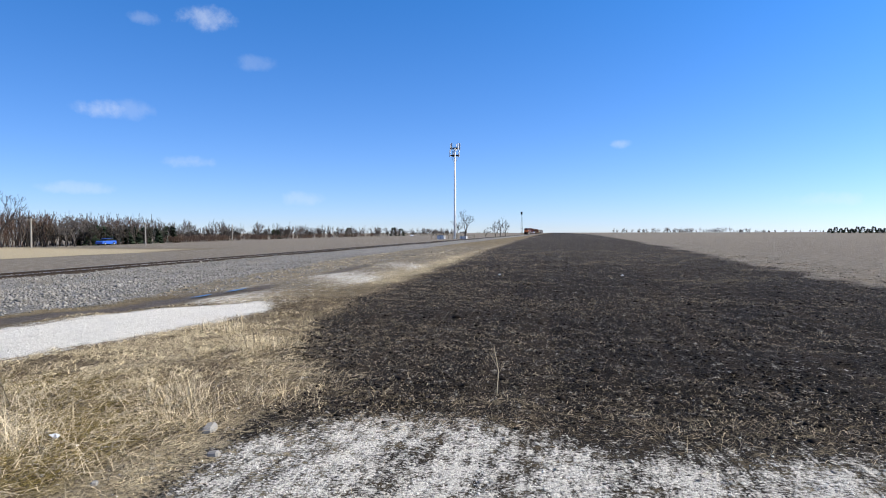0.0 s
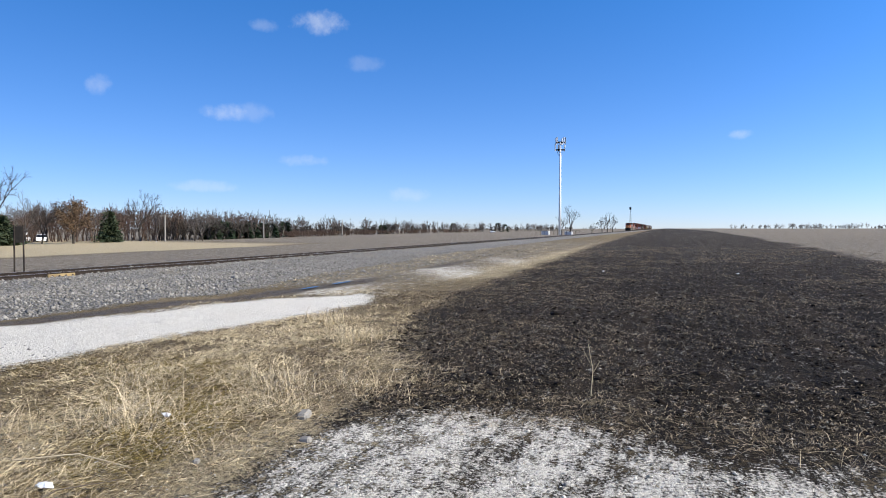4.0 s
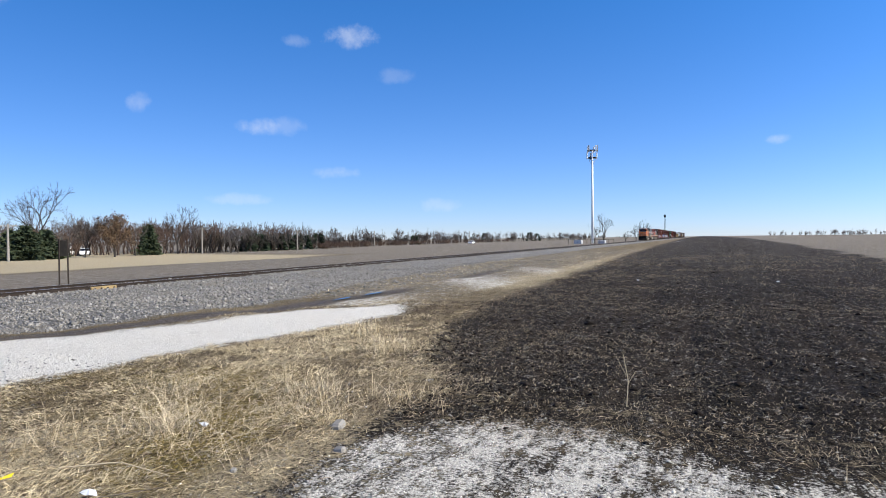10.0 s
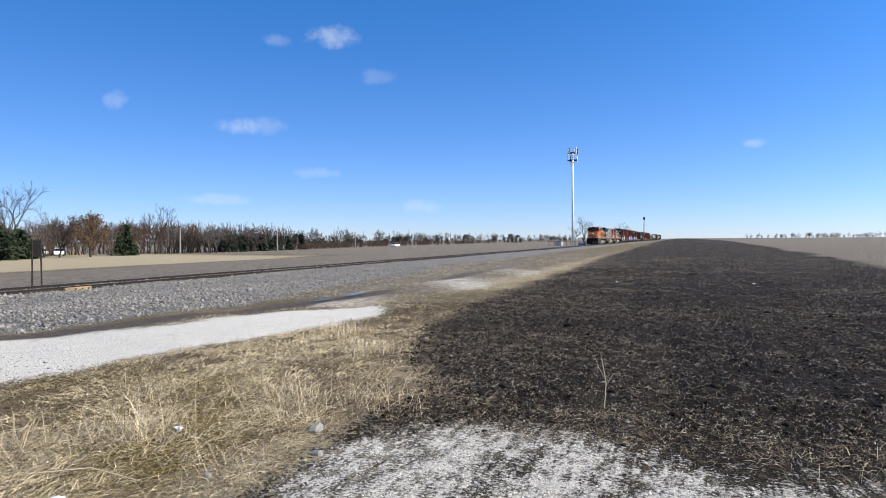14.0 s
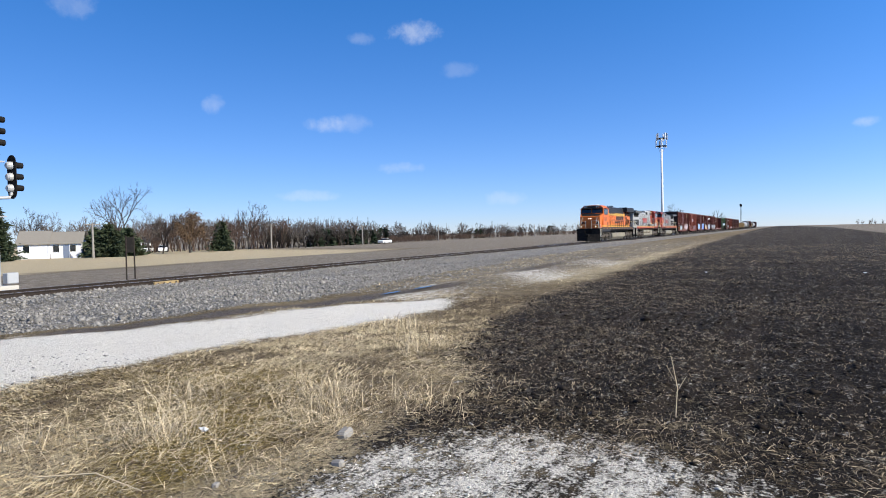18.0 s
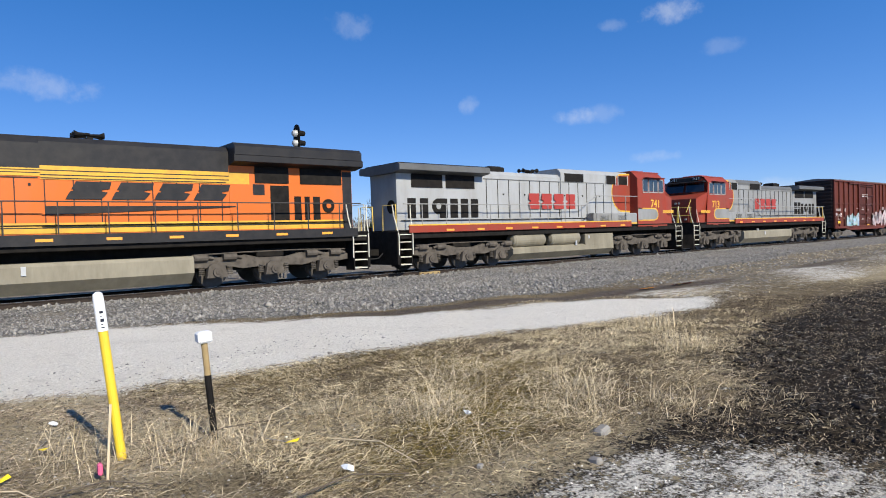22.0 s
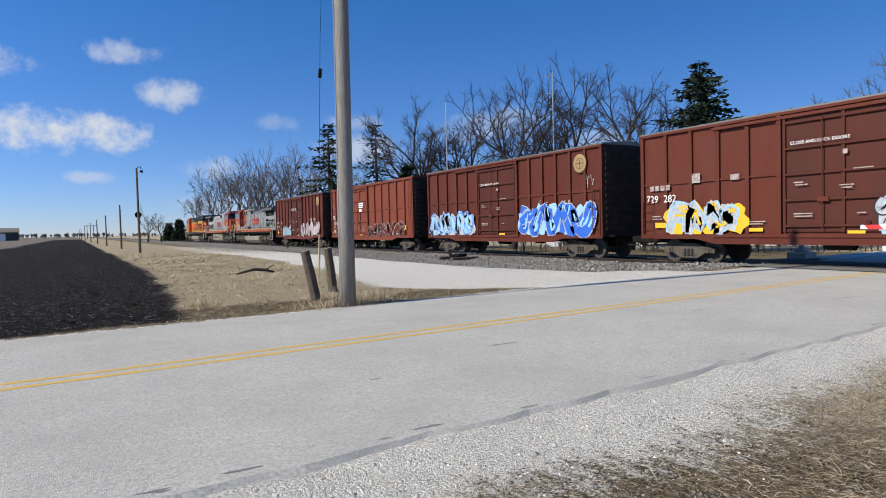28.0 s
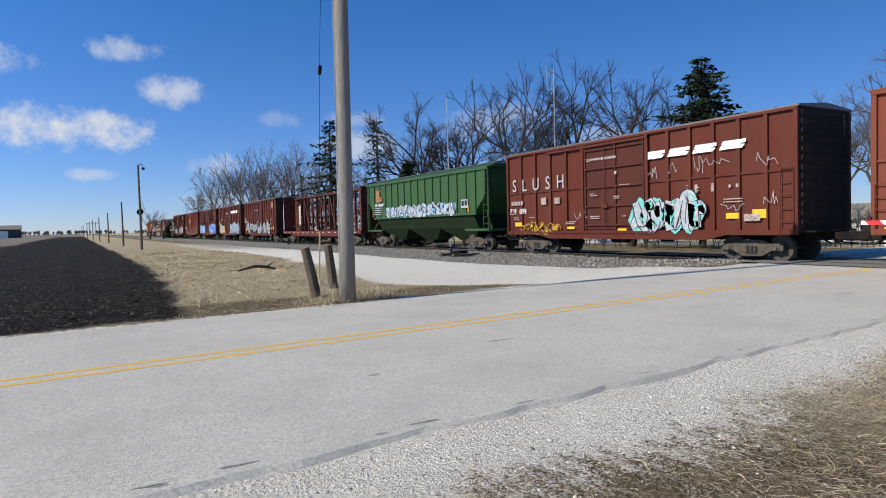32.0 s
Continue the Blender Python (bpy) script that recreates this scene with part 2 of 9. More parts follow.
M = {
    "orange": mat("orange_paint", (0.55, 0.125, 0.02), 0.45, grain=(0.50, 0.12, 0.025), amount=0.25, scale=3, dirt=(0.30, 0.13, 0.06), dirt_amount=0.28, dirt_scale=0.8, streak=(1, 1, 0.4)),
    "black_paint": mat("black_paint", (0.014, 0.014, 0.0155), 0.5, grain=(0.03, 0.028, 0.026), amount=0.5, scale=4, dirt=(0.045, 0.04, 0.034), dirt_amount=0.35),
    "yellow_paint": mat("yellow_paint", (0.66, 0.37, 0.04), 0.45, grain=(0.5, 0.28, 0.05), amount=0.4, scale=5, dirt=(0.22, 0.13, 0.05), dirt_amount=0.4, dirt_scale=1.2),
    "red_paint": mat("red_paint", (0.25, 0.038, 0.02), 0.5, grain=(0.20, 0.036, 0.022), amount=0.35, scale=3, dirt=(0.16, 0.07, 0.05), dirt_amount=0.45, dirt_scale=0.9, streak=(1, 1, 0.4)),
    "silver": mat("silver_paint", (0.26, 0.262, 0.255), 0.5, metal=0.1, grain=(0.19, 0.187, 0.175), amount=0.5, scale=3, dirt=(0.15, 0.135, 0.115), dirt_amount=0.55, dirt_scale=0.8, streak=(1, 1, 0.35)),
    "silver_light": mat("light_silver_paint", (0.335, 0.34, 0.335), 0.5, metal=0.1, grain=(0.31, 0.31, 0.295), amount=0.5, scale=3, dirt=(0.2, 0.185, 0.16), dirt_amount=0.4, dirt_scale=0.9, streak=(1, 1, 0.35)),
    "silver_dark": mat("sooty_silver_paint", (0.12, 0.122, 0.12), 0.55, grain=(0.085, 0.085, 0.082), amount=0.5, scale=3, dirt=(0.07, 0.066, 0.06), dirt_amount=0.6, dirt_scale=0.9),
    "letter_red": mat("red_lettering", (0.30, 0.042, 0.034), 0.5, amount=0.2, scale=6),
    "tank_tan": mat("dusty_tank_paint", (0.25, 0.225, 0.165), 0.6, grain=(0.16, 0.14, 0.10), amount=0.5, scale=2.5, dirt=(0.10, 0.085, 0.06), dirt_amount=0.55, dirt_scale=0.7, streak=(1, 1, 0.3)),
    "truck": mat("dusty_cast_steel", (0.06, 0.051, 0.042), 0.75, grain=(0.17, 0.145, 0.115), amount=0.8, scale=5, dirt=(0.04, 0.036, 0.032), dirt_amount=0.6, dirt_scale=2.5, bump=0.2),
    "under": mat("grimy_underframe", (0.009, 0.0082, 0.0075), 0.8, grain=(0.028, 0.024, 0.02), amount=0.5, scale=4),
    "wheel": mat("wheel_steel", (0.07, 0.062, 0.055), 0.6, metal=0.4, grain=(0.13, 0.11, 0.09), amount=0.4, scale=7),
    "bright": mat("bright_rail_steel", (0.46, 0.45, 0.43), 0.32, metal=0.9, grain=(0.3, 0.29, 0.28), amount=0.3, scale=10),
    "rail": mat("rusty_rail_steel", (0.026, 0.021, 0.018), 0.75, grain=(0.055, 0.039, 0.03), amount=0.6, scale=9, bump=0.15),
    "glass": mat("dark_window_glass", (0.012, 0.015, 0.018), 0.06, amount=0.1, coat=0.5),
    "white": mat("white_paint", (0.78, 0.78, 0.76), 0.5, grain=(0.62, 0.61, 0.58), amount=0.3, scale=6),
    "lamp_glow": mat("lit_headlight", (0.9, 0.85, 0.7), 0.3, emit=(1.0, 0.86, 0.6), strength=1.3),
    "lamp_off": mat("unlit_lens", (0.30, 0.29, 0.27), 0.15, amount=0.2),
    "grab": mat("pale_handrail_paint", (0.55, 0.52, 0.42), 0.5, amount=0.3),
    "grab_yellow": mat("yellow_handrail_paint", (0.66, 0.46, 0.10), 0.5, amount=0.3),
    "grab_dark": mat("dark_handrail_paint", (0.05, 0.047, 0.044), 0.55, amount=0.3),
    "grab_grey": mat("grey_handrail_paint", (0.27, 0.265, 0.25), 0.5, amount=0.3),
    "box_red": mat("weathered_boxcar_red", (0.097, 0.0195, 0.0092), 0.6, grain=(0.076, 0.0185, 0.011), amount=0.55, scale=1.6, dirt=(0.105, 0.04, 0.028), dirt_amount=0.45, dirt_scale=0.7, streak=(1, 1, 0.3), spread=0.1, bump=0.04),
    "box_orange": mat("faded_boxcar_red", (0.17, 0.041, 0.021), 0.62, grain=(0.14, 0.038, 0.022), amount=0.5, scale=1.4, dirt=(0.12, 0.045, 0.03), dirt_amount=0.4, dirt_scale=0.6, streak=(1, 1, 0.3), bump=0.04),
    "box_brown": mat("brown_car_paint", (0.085, 0.032, 0.021), 0.65, grain=(0.06, 0.025, 0.018), amount=0.5, scale=1.6, dirt=(0.06, 0.03, 0.022), dirt_amount=0.5, spread=0.2),
    "stencil": mat("worn_white_stencil", (0.42, 0.38, 0.35), 0.6, grain=(0.16, 0.07, 0.05), amount=0.9, scale=9),
    "box_door": mat("browned_boxcar_door", (0.075, 0.019, 0.011), 0.62, grain=(0.06, 0.018, 0.012), amount=0.5, scale=1.6, dirt=(0.045, 0.018, 0.013), dirt_amount=0.5, dirt_scale=0.7, streak=(1, 1, 0.3), bump=0.04),
    "hopper_shade": mat("shaded_hopper_sheets", (0.018, 0.032, 0.014), 0.7, grain=(0.012, 0.016, 0.01), amount=0.6, scale=2),
    "faded_mark": mat("faded_orange_mark", (0.36, 0.15, 0.075), 0.6, grain=(0.12, 0.09, 0.04), amount=0.6, scale=5),
    "box_end": mat("shaded_car_end", (0.030, 0.022, 0.02), 0.75, grain=(0.07, 0.04, 0.03), amount=0.5, scale=2),
    "roof_galv": mat("galvanised_roof", (0.20, 0.20, 0.195), 0.5, metal=0.5, grain=(0.12, 0.11, 0.10), amount=0.5, scale=2, dirt=(0.17, 0.11, 0.08), dirt_amount=0.4),
    "green": mat("green_hopper_paint", (0.034, 0.082, 0.028), 0.5, grain=(0.042, 0.095, 0.034), amount=0.5, scale=2, dirt=(0.05, 0.075, 0.04), dirt_amount=0.45, dirt_scale=0.7, streak=(1, 1, 0.3)),
    "tan": mat("tan_car_paint", (0.34, 0.25, 0.12), 0.65, grain=(0.24, 0.17, 0.08), amount=0.5, scale=2, dirt=(0.14, 0.09, 0.05), dirt_amount=0.5),
    "grey": mat("grey_car_paint", (0.33, 0.33, 0.32), 0.6, grain=(0.22, 0.21, 0.2), amount=0.5, scale=2, dirt=(0.12, 0.1, 0.08), dirt_amount=0.5),
    "cb_red": mat("centerbeam_paint", (0.095, 0.024, 0.0145), 0.6, grain=(0.08, 0.024, 0.017), amount=0.5, scale=2, dirt=(0.08, 0.03, 0.022), dirt_amount=0.4),
    "g_white": mat("graffiti_white", (0.42, 0.44, 0.45), 0.55, grain=(0.19, 0.22, 0.25), amount=0.7, scale=5),
    "g_blue": mat("graffiti_blue", (0.035, 0.13, 0.52), 0.55, grain=(0.02, 0.07, 0.35), amount=0.5, scale=4),
    "g_light": mat("graffiti_light_blue", (0.28, 0.50, 0.72), 0.55, grain=(0.2, 0.35, 0.6), amount=0.4, scale=4),
    "g_green": mat("graffiti_green", (0.20, 0.42, 0.22), 0.55, grain=(0.1, 0.3, 0.2), amount=0.4, scale=4),
    "g_teal": mat("graffiti_teal", (0.16, 0.48, 0.44), 0.55, grain=(0.1, 0.35, 0.35), amount=0.4, scale=4),
    "g_pink": mat("graffiti_pink", (0.52, 0.45, 0.44), 0.55, grain=(0.42, 0.22, 0.22), amount=0.7, scale=4),
    "g_black": mat("graffiti_black", (0.02, 0.022, 0.035), 0.55, amount=0.3),
    "g_silver": mat("graffiti_silver", (0.30, 0.31, 0.31), 0.5, metal=0.2, grain=(0.3, 0.3, 0.3), amount=0.4, scale=4),
    "decal_yellow": mat("yellow_decal", (0.72, 0.42, 0.03), 0.5, amount=0.2),
    "decal_orange": mat("orange_reflector", (0.75, 0.30, 0.03), 0.4, amount=0.2),
    "steel": mat("galvanised_steel", (0.45, 0.46, 0.46), 0.45, metal=0.6, grain=(0.33, 0.33, 0.32), amount=0.4, scale=9),
    "alu": mat("aluminium_paint", (0.40, 0.405, 0.40), 0.5, metal=0.2, grain=(0.3, 0.3, 0.295), amount=0.35, scale=7),
    "concrete": mat("concrete", (0.46, 0.43, 0.37), 0.85, grain=(0.33, 0.31, 0.27), amount=0.5, scale=14, bump=0.3),
    "red_sign": mat("red_reflective", (0.55, 0.03, 0.03), 0.4, amount=0.2),
    "blue_sign": mat("blue_sign", (0.02, 0.16, 0.55), 0.4, amount=0.2),
    "red_lit": mat("lit_red_lens", (0.8, 0.05, 0.02), 0.3, emit=(1.0, 0.035, 0.01), strength=3.2),
    "red_off": mat("dark_red_lens", (0.05, 0.008, 0.008), 0.15, amount=0.2),
    "post_yellow": mat("yellow_plastic", (0.74, 0.50, 0.03), 0.38, grain=(0.7, 0.5, 0.04), amount=0.3, scale=9, dirt=(0.4, 0.3, 0.08), dirt_amount=0.25, dirt_scale=5),
    "wood_pole": mat("weathered_pole_wood", (0.29, 0.27, 0.24), 0.85, grain=(0.12, 0.105, 0.09), amount=0.7, scale=9, bump=0.5, bump_scale=40, streak=(6, 6, 0.35)),
    "wood_dark": mat("creosoted_wood", (0.085, 0.068, 0.052), 0.9, grain=(0.16, 0.135, 0.105), amount=0.6, scale=7, bump=0.4, streak=(1, 1, 1)),
    "tie": mat("tie_wood", (0.075, 0.062, 0.052), 0.9, grain=(0.13, 0.115, 0.1), amount=0.6, scale=6, bump=0.3, spread=0.25),
    "bark": mat("bark", (0.05, 0.043, 0.037), 0.9, grain=(0.045, 0.038, 0.033), amount=0.6, scale=5, bump=0.4, spread=0.15),
    "twig": mat("twigs", (0.048, 0.04, 0.035), 0.9, grain=(0.045, 0.038, 0.033), amount=0.5, scale=2, spread=0.15),
    "twig_grey": mat("grey_twigs", (0.125, 0.109, 0.098), 0.9, grain=(0.08, 0.07, 0.063), amount=0.6, scale=1.2),
    "brush": mat("reddish_brush", (0.12, 0.082, 0.063), 0.95, grain=(0.08, 0.056, 0.045), amount=0.5, scale=0.3),
    "needle": mat("spruce_needles", (0.017, 0.027, 0.016), 0.75, grain=(0.032, 0.043, 0.023), amount=0.6, scale=1.2, spread=0.2),
    "cedar": mat("cedar_foliage", (0.034, 0.05, 0.028), 0.8, grain=(0.07, 0.075, 0.04), amount=0.6, scale=1.0, spread=0.2),
    "straw": mat("straw", (0.56, 0.46, 0.31), 0.85, grain=(0.42, 0.33, 0.20), amount=0.6, scale=1.5, island=0.45),
    "straw_soil": mat("soiled_straw", (0.40, 0.32, 0.215), 0.9, grain=(0.13, 0.10, 0.065), amount=0.9, scale=2.5, island=0.6),
    "grass_dry": mat("dry_grass", (0.66, 0.545, 0.34), 0.9, grain=(0.25, 0.19, 0.105), amount=0.85, scale=1.3, island=0.50),
    "grass_brown": mat("brown_dead_grass", (0.56, 0.455, 0.32), 0.9, grain=(0.19, 0.145, 0.105), amount=0.85, scale=1.6, island=0.55),
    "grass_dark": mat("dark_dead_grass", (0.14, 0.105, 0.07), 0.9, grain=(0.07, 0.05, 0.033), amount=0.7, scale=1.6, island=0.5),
    "pebble": mat("limestone_pebbles", (0.70, 0.665, 0.59), 0.9, grain=(0.34, 0.315, 0.27), amount=0.7, scale=9, island=0.38),
    "stone_grey": mat("grey_ballast_stone", (0.25, 0.235, 0.21), 0.9, grain=(0.145, 0.136, 0.122), amount=0.7, scale=6, island=0.40),
    "clod": mat("soil_clods", (0.021, 0.0165, 0.0125), 0.95, grain=(0.036, 0.028, 0.021), amount=0.6, scale=8, island=0.45),
    "siding": mat("pale_siding", (0.62, 0.63, 0.66), 0.7, amount=0.15, scale=3),
    "siding_blue": mat("blue_grey_siding", (0.14, 0.17, 0.235), 0.7, amount=0.2, scale=3),
    "shingle": mat("roof_shingles", (0.235, 0.215, 0.18), 0.9, grain=(0.15, 0.135, 0.115), amount=0.6, scale=6),
    "car_blue": mat("blue_car_paint", (0.02, 0.09, 0.42), 0.3, amount=0.2, coat=0.5),
    "car_white": mat("white_car_paint", (0.75, 0.75, 0.75), 0.3, amount=0.1, coat=0.5),
    "car_dark": mat("dark_car_paint", (0.03, 0.032, 0.028), 0.3, amount=0.1, coat=0.5),
    "car_red": mat("red_car_paint", (0.45, 0.03, 0.02), 0.3, amount=0.1, coat=0.5),
    "rubber": mat("rubber", (0.02, 0.02, 0.02), 0.8),
    "pink": mat("pink_ribbon", (0.65, 0.12, 0.22), 0.6),
    "litter": mat("white_litter", (0.75, 0.77, 0.8), 0.6, amount=0.1),
    "litter_yellow": mat("yellow_flag", (0.80, 0.62, 0.03), 0.5, amount=0.1),
    "shed_dark": mat("dark_shed_wall", (0.05, 0.062, 0.055), 0.6, amount=0.3, scale=1),
    "metal_shed": mat("metal_shed_wall", (0.42, 0.43, 0.44), 0.6, amount=0.2, scale=1),
}


# ---- mesh building ----
class Shape:
    """Collects vertices and faces for one mesh."""

    def __init__(self):
        self.v, self.f = [], []

    def add(self, verts, faces):
        k = len(self.v)
        self.v += [tuple(p) for p in verts]
        self.f += [tuple(k + i for i in face) for face in faces]
        return self

    def box(self, x0, y0, z0, x1, y1, z1, c=0.0):
        """A box from corner to corner, its edges cut off by c."""
        x0, x1, y0, y1, z0, z1 = min(x0, x1), max(x0, x1), min(y0, y1), max(y0, y1), min(z0, z1), max(z0, z1)
        if c <= 0:
            v = [(x, y, z) for x in (x0, x1) for y in (y0, y1) for z in (z0, z1)]
            return self.add(v, [(0, 1, 3, 2), (4, 6, 7, 5), (0, 4, 5, 1), (2, 3, 7, 6), (0, 2, 6, 4), (1, 5, 7, 3)])
        c = min(c, (x1 - x0) * 0.45, (y1 - y0) * 0.45, (z1 - z0) * 0.45)
        bm = bmesh.new()
        bmesh.ops.create_cube(bm, size=1, matrix=Matrix.LocRotScale(((x0 + x1) / 2, (y0 + y1) / 2, (z0 + z1) / 2), None, (x1 - x0, y1 - y0, z1 - z0)))
        bmesh.ops.bevel(bm, geom=bm.edges[:], offset=c, segments=1, affect="EDGES")
        bm.verts.index_update()
        self.add([p.co[:] for p in bm.verts], [[p.index for p in face.verts] for face in bm.faces])
        bm.free()
        return self

    def tube(self, path, r, n=6, cap=True):
        """A round bar along a path; r is one radius or one for each point."""
        pts = [Vector(p) for p in path]
        rs = r if isinstance(r, (list, tuple)) else [r] * len(pts)
        verts, faces = [], []
        for i, p in enumerate(pts):
            d = (pts[min(i + 1, len(pts) - 1)] - pts[max(i - 1, 0)]).normalized()
            a = d.cross((0, 0, 1) if abs(d.z) < 0.9 else (0, 1, 0)).normalized()
            b = d.cross(a)
            verts += [p + (a * math.cos(2 * math.pi * k / n) + b * math.sin(2 * math.pi * k / n)) * rs[i] for k in range(n)]
        for i in range(len(pts) - 1):
            faces += [(i * n + k, i * n + (k + 1) % n, (i + 1) * n + (k + 1) % n, (i + 1) * n + k) for k in range(n)]
        if cap:
            faces += [tuple(range(n - 1, -1, -1)), tuple((len(pts) - 1) * n + k for k in range(n))]
        return self.add(verts, faces)

    def disc(self, centre, axis, r, thick, n=20):
        """A round slab whose axis is given."""
        a = Vector(axis).normalized() * thick / 2
        return self.tube([Vector(centre) - a, Vector(centre) + a], r, n)

    def extrude(self, outline, y0, y1, axis="y"):
        """A prism: an outline of (a, z) pairs carried along an axis; a is x for axis y, y for axis x."""
        n = len(outline)
        if axis == "y":
            v = [(a, y0, z) for a, z in outline] + [(a, y1, z) for a, z in outline]
        elif axis == "x":
            v = [(y0, a, z) for a, z in outline] + [(y1, a, z) for a, z in outline]
        else:
            v = [(a, b, y0) for a, b in outline] + [(a, b, y1) for a, b in outline]
        return self.add(v, [tuple(range(n)), tuple(range(2 * n - 1, n - 1, -1))] + [(k, k + n, (k + 1) % n + n, (k + 1) % n) for k in range(n)])

    def move(self, m):
        self.v = [tuple(m @ Vector(p)) for p in self.v]
        return self

    def mesh(self, name, smooth=False):
        me = bpy.data.meshes.new(name)
        me.from_pydata(self.v, [], self.f)
        if smooth:
            me.shade_smooth()
        bm = bmesh.new()
        bm.from_mesh(me)
        bmesh.ops.recalc_face_normals(bm, faces=bm.faces[:])
        bm.to_mesh(me)
        bm.free()
        return me


def part(name, shape, material, parent=None, label="", smooth=False):
    """One mesh object from a Shape, under a thing or a part."""
    me = shape.mesh(name, smooth) if isinstance(shape, Shape) else shape
    if not me.materials:
        me.materials.append(M[material] if isinstance(material, str) else material)
    ob = new(name, me)
    if parent is not None:
        ob.parent = parent
    if label:
        tagged(ob, label)
    return ob


def part_each(name, shape, material, parent=None, label=""):
    """Every connected piece of a Shape as an object of its own."""
    root = list(range(len(shape.v)))

    def find(i):
        while root[i] != i:
            root[i] = root[root[i]]
            i = root[i]
        return i

    for face in shape.f:
        for i in face[1:]:
            root[find(i)] = find(face[0])
    groups = {}
    for face in shape.f:
        groups.setdefault(find(face[0]), []).append(face)
    for faces in groups.values():
        ids = sorted({i for face in faces for i in face})
        at = {i: k for k, i in enumerate(ids)}
        piece = Shape().add([shape.v[i] for i in ids], [[at[i] for i in face] for face in faces])
        ob = part(name, piece, material, parent, label)
    return ob


def thing(name, label, category, at=(0, 0, 0), rz=0, group="", kind=""):
    ob = new(name)
    ob.matrix_basis = pose(*at, 0, 0, rz)
    return tagged(ob, label, category, group, kind)


def fast_mesh(name, verts, loops, size):
    """A mesh of many alike faces with `size` corners each, from arrays."""
    verts, loops = np.asarray(verts, np.float32), np.asarray(loops, np.int32)
    me = bpy.data.meshes.new(name)
    me.vertices.add(len(verts))
    me.vertices.foreach_set("co", verts.ravel())
    count = loops.size // size
    me.loops.add(loops.size)
    me.loops.foreach_set("vertex_index", loops.ravel())
    me.polygons.add(count)
    me.polygons.foreach_set("loop_start", np.arange(0, loops.size, size, dtype=np.int32))
    me.update(calc_edges=True)
    me.validate()
    return me


def letters(words, size, material, parent, m, name="lettering", shear=0.0, stretch=1.0, label="", depth=0.0, bold=0.0):
    """Words in the built-in font as a flat mesh; m places them, reading along +x, up along +y."""
    cu = bpy.data.curves.new(name, "FONT")
    cu.body, cu.size, cu.align_x, cu.shear, cu.resolution_u, cu.extrude, cu.offset = words, size, "CENTER", shear, 3, depth, bold
    ob = bpy.data.objects.new(name, cu)
    scene.collection.objects.link(ob)
    me = bpy.data.meshes.new_from_object(ob)
    bpy.data.objects.remove(ob)
    bpy.data.curves.remove(cu)
    me.transform(m @ Matrix.Diagonal((stretch, 1, 1, 1)))
    me.materials.clear()
    return part(name, me, material, parent, label)


def on_side(x, y, z):
    """Lettering that stands on a side facing +x and reads towards +y, at that place."""
    return Matrix(((0, 0, 1, x), (1, 0, 0, y), (0, 1, 0, z), (0, 0, 0, 1)))


def on_far_side(x, y, z):
    """The same for a side facing -x, reading towards -y."""
    return Matrix(((0, 0, -1, x), (-1, 0, 0, y), (0, 1, 0, z), (0, 0, 0, 1)))


# ---- the lie of the land ----
TRACK_X = -21.85
ROAD_MID, ROAD_SLOPE = -7.95, 0.06


def step(a, b, v):
    t = np.clip((v - a) / (b - a), 0, 1)
    return t * t * (3 - 2 * t)


def waves(x, y, s, seed=0):
    """Cheap smooth noise from sums of sines, about -1 to 1."""
    r = np.random.RandomState(seed)
    total = 0
    for k in range(7):
        a, f, p = r.uniform(0, 6.283), s * r.uniform(0.6, 2.4), r.uniform(0, 6.283)
        total = total + np.sin((x * math.cos(a) + y * math.sin(a)) * f + p)
    return total / 3.6


def road_mid(x):
    return ROAD_MID + ROAD_SLOPE * x


def land(x, y):
    """Height of the ground."""
    x, y = np.asarray(x, float), np.asarray(y, float)
    near_road = 1 - step(5.0, 9.5, np.abs(y - road_mid(x)))
    side = -0.26 * step(-12.5, -17.8, x) + 0.02 * step(-18.4, -19.3, x) + 0.0 * x
    side = side + 0.10 * step(-18.2, -19.4, x) * (1 - step(-24.3, -25.6, x))
    side = side - 0.25 * step(-24.3, -27.5, x) - 0.62 * step(-27, -70, x)
    bumps = 0.016 * waves(x, y, 2.3, 1) + 0.03 * waves(x, y, 0.5, 2)
    soil = step(-3.9, -2.9, x + 0.12 * (y - 7)) * step(5.6, 6.6, y - 0.1 * x)
    bumps = bumps + soil * 0.022 * waves(x, y, 7.0, 3)
    flat = 1 - step(3.7, 4.4, np.abs(y - road_mid(x)))
    return side * (1 - near_road) + bumps * (1 - flat) * (1 - step(120, 400, np.hypot(x, y))) - 0.022 * near_road


